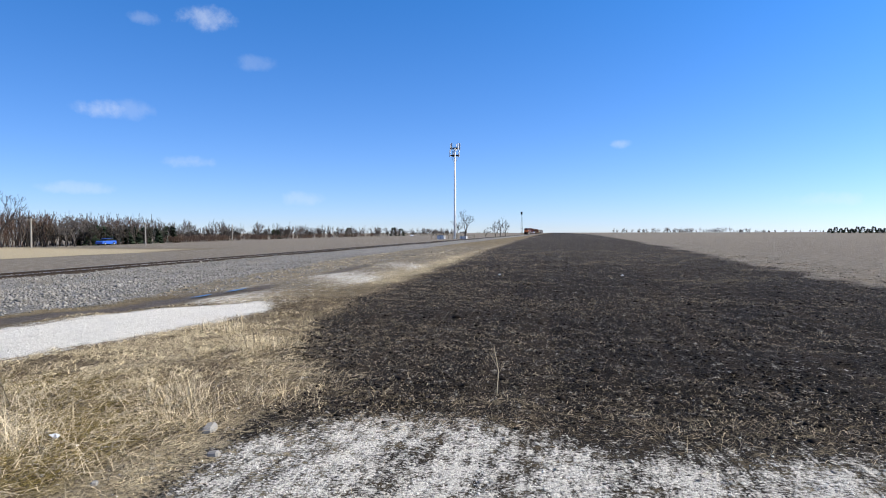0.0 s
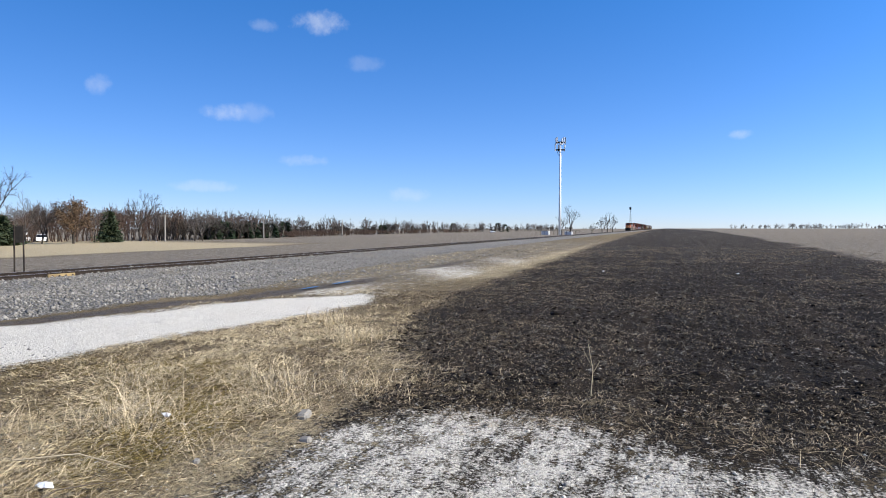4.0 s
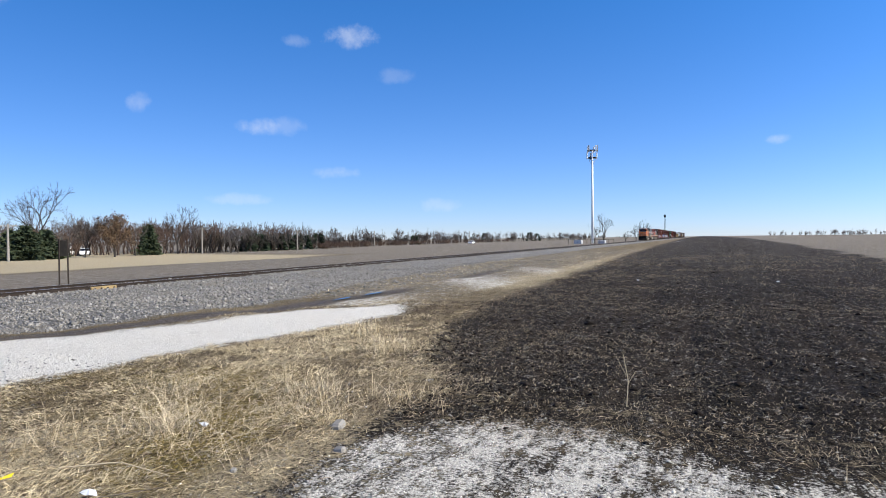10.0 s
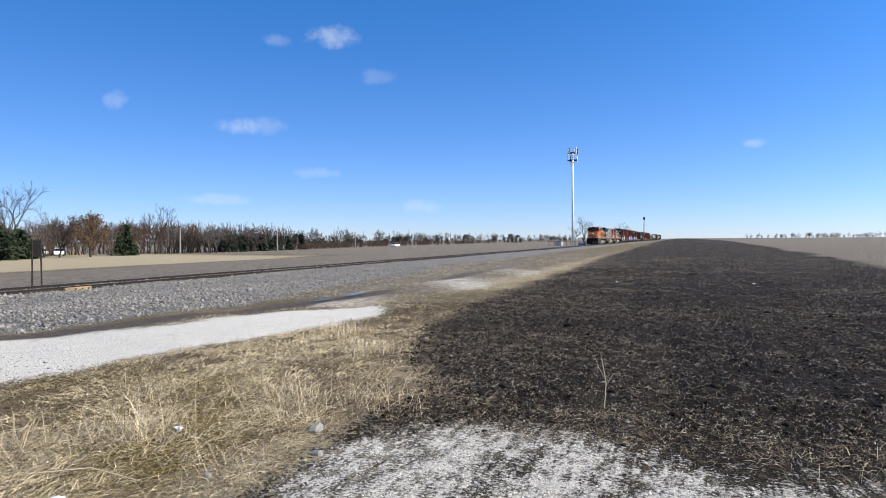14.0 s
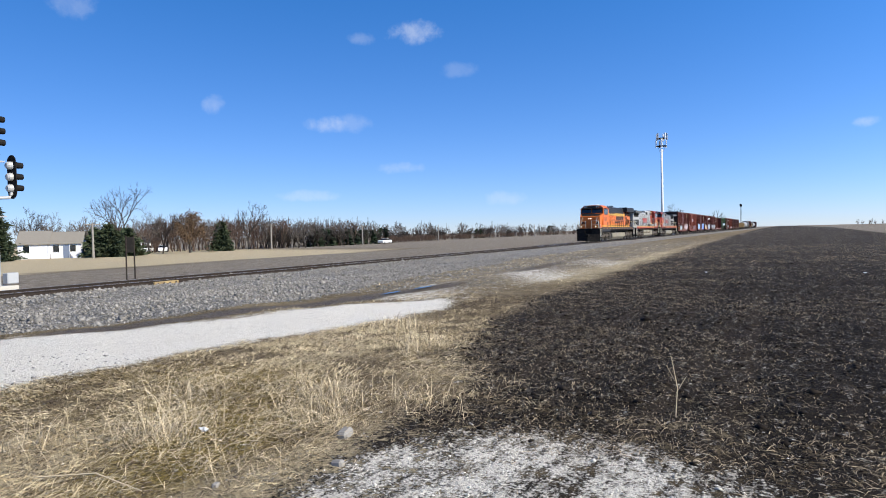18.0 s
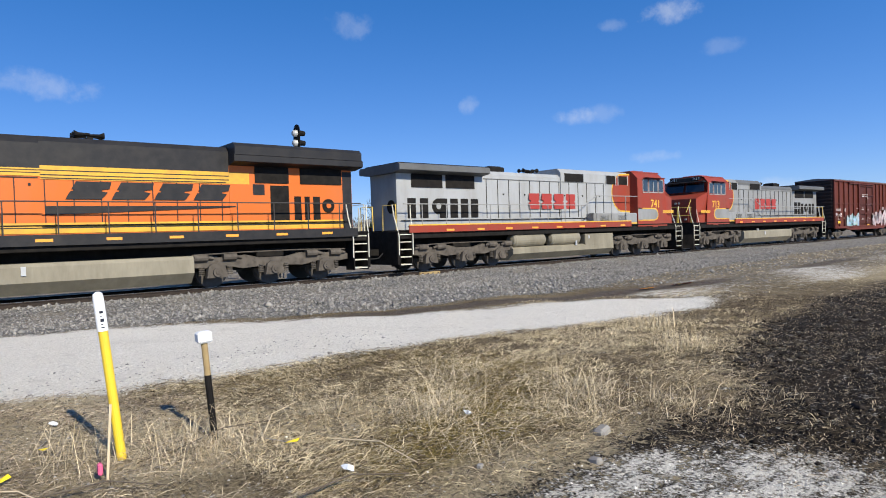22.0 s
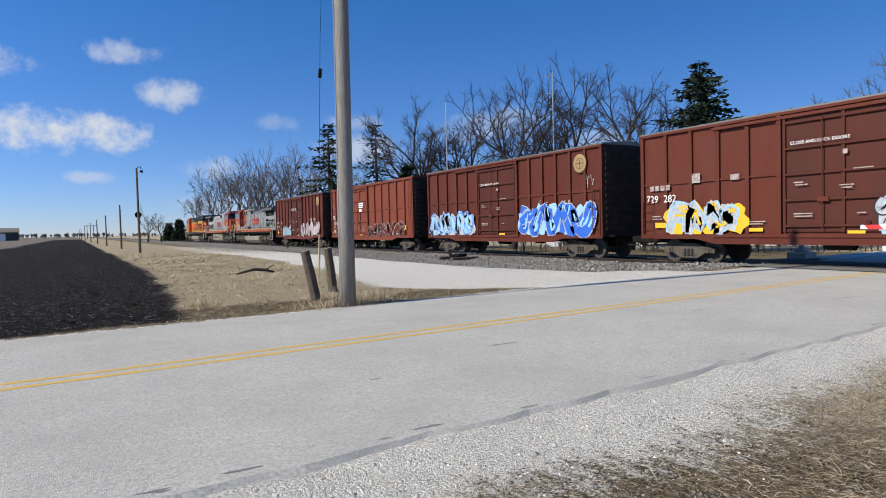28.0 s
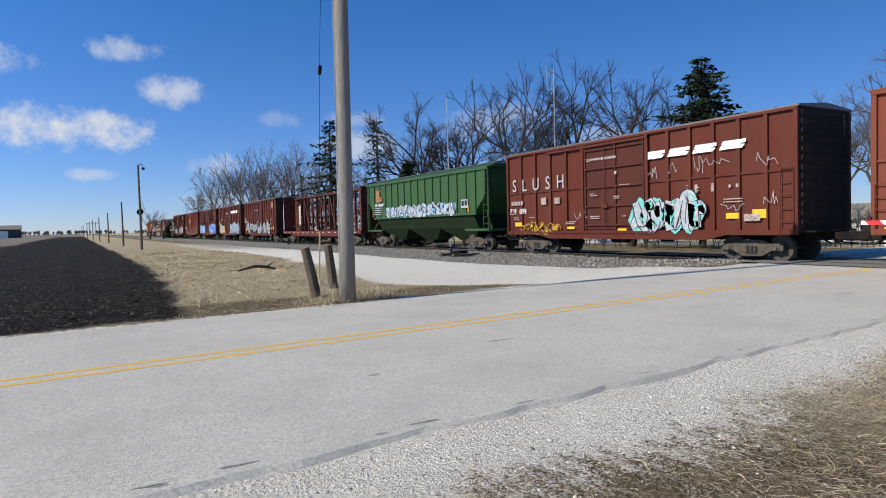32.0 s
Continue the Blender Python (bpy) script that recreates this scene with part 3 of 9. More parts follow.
# ---- ground ----
def ground_material():
    m = bpy.data.materials.new("ground_cover")
    m.use_nodes = True
    nt = m.node_tree
    n, l = nt.nodes, nt.links
    b = n["Principled BSDF"]
    b.inputs["Roughness"].default_value, b.inputs["Specular IOR Level"].default_value = 0.95, 0.06
    tc = n.new("ShaderNodeTexCoord")

    def tex(s, detail=6.0, roughness=0.65, kind="ShaderNodeTexNoise", stretch=None):
        t = n.new(kind)
        t.inputs["Scale"].default_value = s
        if kind == "ShaderNodeTexNoise":
            t.inputs["Detail"].default_value, t.inputs["Roughness"].default_value = detail, roughness
        src = tc.outputs["Object"]
        if stretch:
            mp = n.new("ShaderNodeMapping")
            mp.inputs["Scale"].default_value = stretch
            l.new(src, mp.inputs["Vector"])
            src = mp.outputs[0]
        l.new(src, t.inputs["Vector"])
        return t

    def ramp(src, lo, hi, a=0.0, c=1.0):
        r = n.new("ShaderNodeMapRange")
        for key, value in (("From Min", lo), ("From Max", hi), ("To Min", a), ("To Max", c)):
            r.inputs[key].default_value = value
        l.new(src, r.inputs["Value"])
        return r.outputs[0]

    def blend(fac, a, c):
        x = n.new("ShaderNodeMix")
        x.data_type = "RGBA"
        l.new(fac, x.inputs["Factor"])
        for key, value in (("A", a), ("B", c)):
            if isinstance(value, tuple):
                x.inputs[key].default_value = rgb(value)
            else:
                l.new(value, x.inputs[key])
        return x.outputs["Result"]

    def sharpen(weight, soft, wild, source=None):
        """A zone's weight, its border broken up by noise."""
        a = n.new("ShaderNodeMath")
        a.operation = "MULTIPLY_ADD"
        a.inputs[1].default_value = wild
        l.new(source or border, a.inputs[0])
        l.new(weight, a.inputs[2])
        return ramp(a.outputs[0], 0.5 - soft, 0.5 + soft)

    fine, mid, big, grit = tex(30), tex(5.5), tex(0.55), tex(130, 3)
    mixd = n.new("ShaderNodeMath")
    mixd.operation = "ADD"
    l.new(fine.outputs["Fac"], mixd.inputs[0])
    l.new(mid.outputs["Fac"], mixd.inputs[1])
    border = ramp(mixd.outputs[0], 0.6, 1.4, -1.0, 1.0)
    drag = n.new("ShaderNodeMath")
    drag.operation = "ADD"
    l.new(tex(7, 6, 0.72, stretch=(1.7, 0.32, 1.0)).outputs["Fac"], drag.inputs[0])
    l.new(tex(44, 5, 0.7).outputs["Fac"], drag.inputs[1])
    both = n.new("ShaderNodeMath")
    both.operation = "ADD"
    l.new(drag.outputs[0], both.inputs[0])
    l.new(mixd.outputs[0], both.inputs[1])
    streaks = ramp(both.outputs[0], 1.35, 2.65, -1.0, 1.0)
    cells = tex(30, kind="ShaderNodeTexVoronoi")
    cells_big = tex(13, kind="ShaderNodeTexVoronoi")
    att = {}
    for key in ("gravel", "soil", "ballast", "mud", "green", "pale"):
        a = n.new("ShaderNodeAttribute")
        a.attribute_name = key
        att[key] = a.outputs["Fac"]
    grass = blend(ramp(fine.outputs["Fac"], 0.35, 0.65), (0.045, 0.033, 0.019), (0.27, 0.21, 0.125))
    grass = blend(ramp(mid.outputs["Fac"], 0.48, 0.68, 0, 0.75), grass, (0.055, 0.039, 0.024))
    grass = blend(ramp(big.outputs["Fac"], 0.45, 0.65, 0, 0.5), grass, (0.30, 0.235, 0.14))
    mossy = blend(ramp(fine.outputs["Fac"], 0.38, 0.62), (0.10, 0.078, 0.018), (0.30, 0.22, 0.075))
    grass = blend(sharpen(att["green"], 0.35, 0.5), grass, mossy)
    verge = blend(ramp(mid.outputs["Fac"], 0.35, 0.7), (0.46, 0.38, 0.24), (0.37, 0.30, 0.19))
    grass = blend(sharpen(att["pale"], 0.3, 0.3), grass, verge)
    soil = blend(ramp(mid.outputs["Fac"], 0.38, 0.62), (0.009, 0.0073, 0.0058), (0.027, 0.0213, 0.0163))
    crumbs = tex(19, 3, 0.6)
    soil = blend(ramp(crumbs.outputs["Fac"], 0.47, 0.60, 0, 0.7), soil, (0.0065, 0.0055, 0.0046))
    soil = blend(ramp(big.outputs["Fac"], 0.45, 0.62, 0, 0.6), soil, (0.019, 0.0155, 0.0123))
    rows = tex(1.0, 3, 0.5, stretch=(2.6, 0.05, 1.0))
    soil = blend(ramp(rows.outputs["Fac"], 0.48, 0.66, 0, 0.6), soil, (0.040, 0.030, 0.021))
    bits = n.new("ShaderNodeMath")
    bits.operation = "MULTIPLY"
    l.new(ramp(grit.outputs["Fac"], 0.64, 0.74), bits.inputs[0])
    l.new(ramp(mid.outputs["Fac"], 0.35, 0.6), bits.inputs[1])
    soil = blend(bits.outputs[0], soil, (0.34, 0.275, 0.18))
    flecks = n.new("ShaderNodeMath")
    flecks.operation = "MULTIPLY"
    l.new(ramp(tex(27, 4, 0.7, stretch=(1.0, 0.55, 1.0)).outputs["Fac"], 0.63, 0.70, 0, 0.8), flecks.inputs[0])
    l.new(ramp(tex(0.9, 4).outputs["Fac"], 0.36, 0.6), flecks.inputs[1])
    soil = blend(flecks.outputs[0], soil, (0.20, 0.155, 0.10))
    fresh = n.new("ShaderNodeAttribute")
    fresh.attribute_name = "fresh"
    tilth = blend(ramp(mid.outputs["Fac"], 0.38, 0.62), (0.006, 0.005, 0.004), (0.016, 0.0128, 0.0098))
    tilth = blend(ramp(grit.outputs["Fac"], 0.66, 0.74, 0, 0.6), tilth, (0.10, 0.085, 0.065))
    soil = blend(fresh.outputs["Fac"], soil, tilth)
    far_soil = blend(ramp(tex(2.2, 9, 0.8).outputs["Fac"], 0.42, 0.60), (0.105, 0.09, 0.07), (0.295, 0.255, 0.20))
    far_soil = blend(ramp(tex(0.05, 3).outputs["Fac"], 0.4, 0.62, 0, 0.5), far_soil, (0.20, 0.165, 0.125))
    stubble = n.new("ShaderNodeAttribute")
    stubble.attribute_name = "stubble"
    soil = blend(sharpen(stubble.outputs["Fac"], 0.3, 0.6), soil, far_soil)
    gravel = blend(ramp(cells.outputs["Distance"], 0.15, 0.62), (0.86, 0.815, 0.725), (0.70, 0.655, 0.565))
    gravel = blend(ramp(grit.outputs["Fac"], 0.56, 0.66, 0, 0.75), gravel, (0.30, 0.27, 0.22))
    gravel = blend(ramp(mid.outputs["Fac"], 0.58, 0.74, 0, 0.6), gravel, (0.48, 0.43, 0.35))
    gravel = blend(ramp(tex(1.6, 7, 0.72).outputs["Fac"], 0.57, 0.72, 0, 0.45), gravel, (0.46, 0.42, 0.35))
    gravel = blend(ramp(big.outputs["Fac"], 0.5, 0.68, 0, 0.35), gravel, (0.74, 0.70, 0.62))
    stones = blend(ramp(cells_big.outputs["Distance"], 0.12, 0.6), (0.43, 0.41, 0.37), (0.09, 0.084, 0.076))
    stones = blend(ramp(fine.outputs["Fac"], 0.42, 0.66, 0, 0.7), stones, (0.23, 0.22, 0.205))
    stones = blend(ramp(big.outputs["Fac"], 0.5, 0.64, 0, 0.5), stones, (0.26, 0.225, 0.17))
    mud = blend(ramp(mid.outputs["Fac"], 0.35, 0.65), (0.075, 0.058, 0.042), (0.14, 0.112, 0.08))
    colour = blend(sharpen(att["soil"], 0.26, 0.95), grass, soil)
    colour = blend(sharpen(att["ballast"], 0.2, 0.6), colour, stones)
    colour = blend(sharpen(att["gravel"], 0.22, 0.9, streaks), colour, gravel)
    muddy = sharpen(att["mud"], 0.18, 0.45)
    colour = blend(muddy, colour, mud)
    l.new(colour, b.inputs["Base Color"])
    l.new(ramp(muddy, 0.0, 1.0, 0.95, 0.55), b.inputs["Roughness"])
    height = n.new("ShaderNodeMath")
    height.operation = "MULTIPLY_ADD"
    height.inputs[1].default_value = 0.6
    l.new(mid.outputs["Fac"], height.inputs[0])
    l.new(fine.outputs["Fac"], height.inputs[2])
    bp = n.new("ShaderNodeBump")
    bp.inputs["Strength"].default_value, bp.inputs["Distance"].default_value = 1.0, 0.06
    l.new(height.outputs[0], bp.inputs["Height"])
    l.new(bp.outputs[0], b.inputs["Normal"])
    return m


def axis_steps(lo, hi, fine_lo, fine_hi, fine):
    """Grid lines: even and close between fine_lo and fine_hi, wider and wider beyond."""
    mid = list(np.arange(fine_lo, fine_hi + fine / 2, fine))
    out, s, v = [], fine, fine_hi
    while v < hi:
        s *= 1.13
        v += s
        out.append(v)
    low, s, v = [], fine, fine_lo
    while v > lo:
        s *= 1.13
        v -= s
        low.append(v)
    return np.array(low[::-1] + mid + out)


def zones(x, y):
    """The weight of each ground cover, 0 to 1, at places."""
    wob = 0.35 * waves(x, y, 1.1, 11) + 0.12 * waves(x, y, 4.0, 12)
    z = {}
    left_edge = np.interp(y, [5.5, 6, 7.4, 8.6, 10.4, 12.9, 18.4, 27, 43, 58, 131, 400], [-2.5, -2.9, -3.45, -3.9, -4.4, -4.9, -5.0, -5.1, -5.6, -6.3, -7.6, -11.0])
    front = np.interp(x, [-4, -2.6, -2, -1, 0, 2, 40], [7.4, 5.7, 5.75, 5.6, 5.3, 5.3, 4.8])
    field = step(-0.9, 0.9, x - left_edge + wob * 0.8) * step(-0.5, 0.6, y - front + wob * 0.5)
    field_left = step(-0.35, 0.35, x - np.interp(y, [-500, -79, -28.6, -15.2, -12.0, -11.3], [-4, -2.9, -2.95, -2.3, -1.8, 0.4]) + wob * 0.5) * step(0.25, -0.25, y - road_mid(x) + 4.15 + 0.3 * wob)
    beyond = step(-27.5, -29.5, x + wob) * (1 - step(-46, -50, x + 0.09 * y + wob)) * step(-2.0, 3.0, y)
    far_field = step(-54, -58, x + 0.02 * y) * step(70, 95, y + 0.25 * x)
    lane = 0.86 * step(-0.35, 0.35, x + 2.8 + wob * 0.4) * step(1.6, 2.6, y) * step(6.6, 5.6, y)
    z["soil"] = np.maximum.reduce([field, field_left, beyond, far_field, lane])
    dark_edge = np.interp(y, [5, 19, 38, 113, 400], [8.2, 8.9, 10.0, 14.0, 24.0])
    z["fresh"] = field_left
    # the last term paints a brown haze: soil grows paler with distance
    z["stubble"] = np.maximum.reduce([step(-1.2, 1.2, x - dark_edge + wob * 2), beyond, far_field, step(-300, -420, y), 0.24 * step(8, 50, y) * step(-9, -7, x)])
    drive_near = np.interp(y, [-4.5, -3, -1.5, 0.8, 2.6, 4.4, 6.2, 8.2, 12, 14], [-8.0, -8.4, -8.4, -7.8, -7.34, -7.2, -7.2, -6.8, -5.9, -7.0])
    drive_far = np.interp(y, [-4.5, 0.7, 4, 6.8, 9.5, 11.6, 13.5, 14.5], [-16.5, -14.1, -12.4, -10.7, -9.5, -8.7, -7.6, -6.8])
    drive = step(-0.45, 0.45, drive_near - x + wob * 0.45) * step(-0.5, 0.5, x - drive_far + wob * 0.4) * step(-6.5, -5.5, y - ROAD_SLOPE * x + 1.5)
    drive = np.maximum(drive, 0.5 * step(-9.6, -9.0, x) * step(-5.8, -6.6, x) * step(11, 14, y) * (1 - step(26, 44, y)) * (0.6 + 0.4 * np.sin(y * 0.7 + x)))
    apron = step(-18.8, -17.6, x + wob * 0.4) * step(-9.0, -10.5, x + wob) * step(1.2, -0.8, y + wob * 0.8)  * step(0, 1, y - road_mid(x))
    shoulder = step(0.9, -0.8, y + 2.35 - 0.165 * x + wob * 0.9) * step(0, 1, y - road_mid(x)) * step(-22, -19, x)
    near_edge = np.interp(x, [-3, -2.6, -2.2, -1.9, -1.2, -0.5, 0.1, 1.5, 4], [3.2, 4.3, 4.9, 5.25, 5.2, 4.95, 4.7, 4.75, 4.9])
    near = step(0.45, -0.5, y - near_edge + wob * 0.45) * step(-2.85, -2.35, x + wob * 0.35) * step(-0.8, 0.6, y)
    near = near * np.interp(x, [-2.6, -0.6, 0.2, 3.0], [0.54, 0.54, 0.51, 0.50]) * (1.0 + 0.17 * np.sin(x * 7.5 - 1.1 * y + wob * 1.5) + 0.12 * wob)
    lot_edge = np.interp(y, [-80, -53, -40, -27, -19, -15.6, -13.6, -12.4], [-9.4, -9.1, -9.9, -9.2, -7.9, -7.24, -9.2, -10.5])
    lot = step(-0.5, 0.5, lot_edge - x + wob * 0.5) * step(-0.6, 0.6, x - np.interp(y, [-60, -47, -26, -13], [-14.5, -15, -14.2, -17.5]) + 0.4 * wob) * step(1, 0, y - road_mid(x)) * (1 - 0.6 * step(-34, -60, y)) * (1 - step(-70, -95, y))
    far_shoulder = step(-0.25, 0.25, -(y - road_mid(x)) - 3.5) * step(4.25, 3.85, -(y - road_mid(x)) + wob * 0.2) * 0.7
    over = step(-25.0, -26.0, x) * step(9.5, 6.5, np.abs(y - road_mid(x)) + wob)
    z["gravel"] = np.maximum.reduce([drive, apron, shoulder, near, lot, far_shoulder, over])
    z["ballast"] = step(0.5, -0.5, x - np.where(y < -8, np.interp(y, [-60, -47, -26, -13], [-14.5, -15, -14.2, -17.5]), np.interp(y, [-2, 0.7, 4, 7.4, 12.4, 20.9, 40, 90], [-16.5, -14.2, -12.6, -11.5, -10.3, -11.6, -13.5, -15.5])) + 0.5 * wob) * (1 - step(-25.2, -26.6, x + wob * 0.4)) * step(-4.0, -3.0, np.abs(y - road_mid(x)) - 8.0)
    z["ballast"] = np.maximum(z["ballast"], 0.42 * step(-5.8, -8.0, x + wob) * step(13, 16, y) * (1 - step(-24, -26, x)) * (1 - step(60, 110, y)))
    wet = np.interp(y, [6.0, 7.6, 8.7, 10.4, 11.4, 12.6, 14.2, 15.8, 17.6], [-11.1, -10.75, -10.4, -9.95, -9.4, -9.25, -9.3, -8.95, -8.7])
    strip = np.exp(-((x - wet + 0.3 * wob) / np.interp(y, [6, 8, 11, 15, 18], [0.25, 0.42, 0.5, 0.6, 0.3])) ** 2) * step(6.0, 7.4, y) * (1 - step(17.0, 19.0, y))
    strip = np.maximum(strip, 0.75 * np.exp(-((x + 9.0 + 0.09 * (y - 24) + 0.3 * wob) / 0.5) ** 2) * step(22, 24, y) * (1 - step(30, 33, y)))
    z["mud"] = strip
    z["green"] = np.exp(-(((x + 4.3) / 1.0) ** 2 + ((y - 4.3) / 1.0) ** 2)) * 0.9 + np.exp(-(((x + 5.6) / 1.6) ** 2 + ((y - 5.6) / 0.7) ** 2)) * 0.75 + np.exp(-(((x + 6.9) / 0.7) ** 2 + ((y - 3.6) / 1.6) ** 2)) * 0.6 + np.exp(-(((x + 3.6) / 0.5) ** 2 + ((y - 3.3) / 0.9) ** 2)) * 0.6
    z["pale"] = np.maximum(step(-46, -50, x + 0.09 * y + wob) * (1 - z["soil"]), step(-13.5, -14.5, y) * 0.75 * step(-12, -11, x)) + 0.55 * step(14, 22, y) * step(-9, -6, x) * (1 - field) + 0.75 * step(3.0, 1.5, y) * step(-10, -8.5, x) * step(-4.2, -3.4, y - 0.1 * x) * (1 + waves(x, y, 0.8, 31)) * 0.8
    z["pale"] = z["pale"] + 0.85 * step(0.0, 0.8, waves(x, y, 1.15, 61)) * step(12, 9, np.abs(y)) * step(-10, -9, x) * step(1, 2, y)
    return z


PLATE = 3200.0
gx = axis_steps(-PLATE, PLATE, -13.0, 5.5, 0.09)
gy = axis_steps(-PLATE, PLATE, -13.0, 16.0, 0.11)
GX, GY = np.meshgrid(gx, gy)
GZ = land(GX, GY)
idx = np.arange(GX.size).reshape(GX.shape)
quads = np.stack([idx[:-1, :-1], idx[:-1, 1:], idx[1:, 1:], idx[1:, :-1]], -1).reshape(-1, 4)
ground_mesh = fast_mesh("ground", np.stack([GX, GY, GZ], -1).reshape(-1, 3), quads, 4)
for key, weight in zones(GX, GY).items():
    ground_mesh.attributes.new(key, "FLOAT", "POINT").data.foreach_set("value", np.ascontiguousarray(weight, np.float32).ravel())
ground_mesh.shade_smooth()
ground_mesh.materials.append(ground_material())
tagged(new("ground", ground_mesh), "flat farmland of dry grass, dark tilled soil and pale limestone gravel", "ground", kind="structure")


# ---- road ----
def road_material():
    m = mat("pale_chip_seal", (0.62, 0.585, 0.51), 0.9, grain=(0.36, 0.34, 0.295), amount=0.95, scale=42, bump=0.45, bump_scale=110,
            dirt=(0.40, 0.38, 0.33), dirt_amount=0.6, dirt_scale=0.6)
    return m


def ribbon(name, offset0, offset1, x0, x1, lift, material, ragged=0.0, step_x=0.25, seed=3, bevel=0.03):
    """A strip along the road between two distances from its middle."""
    s = Shape()
    xs = np.arange(x0, x1 + step_x, step_x)
    r = np.random.RandomState(seed)
    a = offset0 + ragged * r.uniform(-1, 1, len(xs))
    c = offset1 + ragged * r.uniform(-1, 1, len(xs))
    for x, p, q in zip(xs, a, c):
        mid = road_mid(x)
        s.v += [(x, mid + p, lift - 0.06), (x, mid + p + bevel, lift), (x, mid + q - bevel, lift), (x, mid + q, lift - 0.06)]
    for i in range(len(xs) - 1):
        for k in range(3):
            s.f.append((4 * i + k, 4 * i + 4 + k, 4 * i + 5 + k, 4 * i + 1 + k))
    return part(name, s, material)


road = tagged(ribbon("road", -3.64, 4.08, -160, 120, 0.01, road_material(), 0.04, bevel=0.07), "pale grey chip-sealed country road with worn edges", "road", kind="structure")
line_mat = mat("worn_yellow_line", (0.80, 0.45, 0.03), 0.8, grain=(0.52, 0.42, 0.22), amount=0.7, scale=22, dirt=(0.46, 0.41, 0.30), dirt_amount=0.3, dirt_scale=3)
for off in (-0.15, 0.15):
    ribbon("yellow_line", off - 0.075, off + 0.075, -160, 120, 0.0145, line_mat, 0.006, 0.4).parent = road
patch_mat = mat("tar_patch", (0.25, 0.243, 0.225), 0.85, grain=(0.25, 0.245, 0.235), amount=0.7, scale=20)
rnd = random.Random(5)
# eight tar patches on the road; the rest paint broken shade along its edges
for k in range(46):
    s = Shape()
    cx, cy = rnd.uniform(-16, 1.5), rnd.uniform(-3.2, 3.2) if k < 8 else rnd.choice((rnd.uniform(-3.53, -3.4), rnd.uniform(3.86, 3.97), rnd.uniform(3.86, 3.97)))
    length, width = (rnd.uniform(0.1, 0.45), rnd.uniform(0.015, 0.035)) if k < 8 else (rnd.uniform(0.05, 0.22), rnd.uniform(0.01, 0.03))
    ring = [(cx + length * math.cos(a) * rnd.uniform(0.5, 1), road_mid(cx) + cy + width * math.sin(a) * rnd.uniform(0.3, 1), 0.0142) for a in np.linspace(0, 6.283, 14)[:-1]]
    s.add(ring, [tuple(range(13))])
    part("tar_patch", s, patch_mat, road)
tagged(ribbon("crossing_panel", -4.2, 4.2, TRACK_X - 1.9, TRACK_X - 0.82, 0.035, mat("crossing_timber", (0.21, 0.2, 0.185), 0.9, grain=(0.12, 0.115, 0.105), amount=0.6, scale=8)), "worn grey level crossing panel beside the rails", "crossing", kind="structure")
tagged(ribbon("crossing_panel", -4.2, 4.2, TRACK_X + 0.82, TRACK_X + 1.9, 0.035, bpy.data.materials["crossing_timber"]), "worn grey level crossing panel beside the rails", "crossing", kind="structure")
tagged(ribbon("crossing_panel", -4.2, 4.2, TRACK_X - 0.60, TRACK_X + 0.60, 0.035, bpy.data.materials["crossing_timber"]), "worn grey level crossing panel between the rails", "crossing", kind="structure")

# ---- track ----
track = thing("railway_track", "single railway track with rusty rails on grey ballast", "track", kind="structure")


def rail_profile(x, y0, y1):
    outline = [(-0.07, -0.172), (0.07, -0.172), (0.07, -0.16), (0.012, -0.145), (0.012, -0.045), (0.036, -0.035), (0.036, -0.006), (0.028, 0), (-0.028, 0), (-0.036, -0.006), (-0.036, -0.035), (-0.012, -0.045), (-0.012, -0.145), (-0.07, -0.16)]
    return Shape().extrude([(x + a, z) for a, z in outline], y0, y1)


for sx in (-0.755, 0.755):
    rail = part("rail", rail_profile(TRACK_X + sx, -1800, 1800), "rail", track)
    part("running_surface", Shape().box(TRACK_X + sx - 0.025, -1800, 0.0, TRACK_X + sx + 0.025, 1800, 0.004), "bright", rail, "polished running surface")
tie_mesh = Shape().box(-1.3, -0.115, -0.34, 1.3, 0.115, -0.165, 0.012).mesh("tie")
tie_mesh.materials.append(M["tie"])
plate_mesh = Shape().box(-0.16, -0.1, -0.168, 0.16, 0.1, -0.155).box(-0.16 - 1.51, -0.1, -0.168, 0.16 - 1.51, 0.1, -0.155).mesh("tie_plate")
plate_mesh.materials.append(M["rail"])
rest = Shape()
for k in range(-500, 900):
    y = k * 0.52
    if abs(y - road_mid(TRACK_X)) < 4.2:
        continue
    if -70 < k < 140:
        t = new("tie", tie_mesh)
        t.parent, t.location, t.rotation_euler = track, (TRACK_X + rnd.uniform(-0.05, 0.05), y, rnd.uniform(-0.008, 0.004)), (0, 0, rnd.uniform(-0.01, 0.01))
    else:
        rest.box(TRACK_X - 1.3, y - 0.115, -0.34, TRACK_X + 1.3, y + 0.115, -0.168)
tagged(part("more_ties", rest, "tie", track), kind="stuff")


# ---- the train ----
# Each vehicle's space: y runs back from its leading coupler, x across, z up from the rail head.
SPEED = 22.03
MOVERS = []


def wheel_shape(r, w=0.13, n=22):
    s = Shape()
    for sx in (-1, 1):
        x = sx * 0.755
        s.tube([(x - w / 2 * sx, 0, 0), (x + w / 2 * sx, 0, 0)], r, n)
        s.tube([(x - (w / 2 + 0.028) * sx, 0, 0), (x - w / 2 * sx, 0, 0)], r + 0.028, n)
        s.tube([(x + w / 2 * sx, 0, 0), (x + (w / 2 + 0.05) * sx, 0, 0)], [r * 0.35, r * 0.28], 12)
    s.tube([(-0.72, 0, 0), (0.72, 0, 0)], 0.09, 8)
    return s


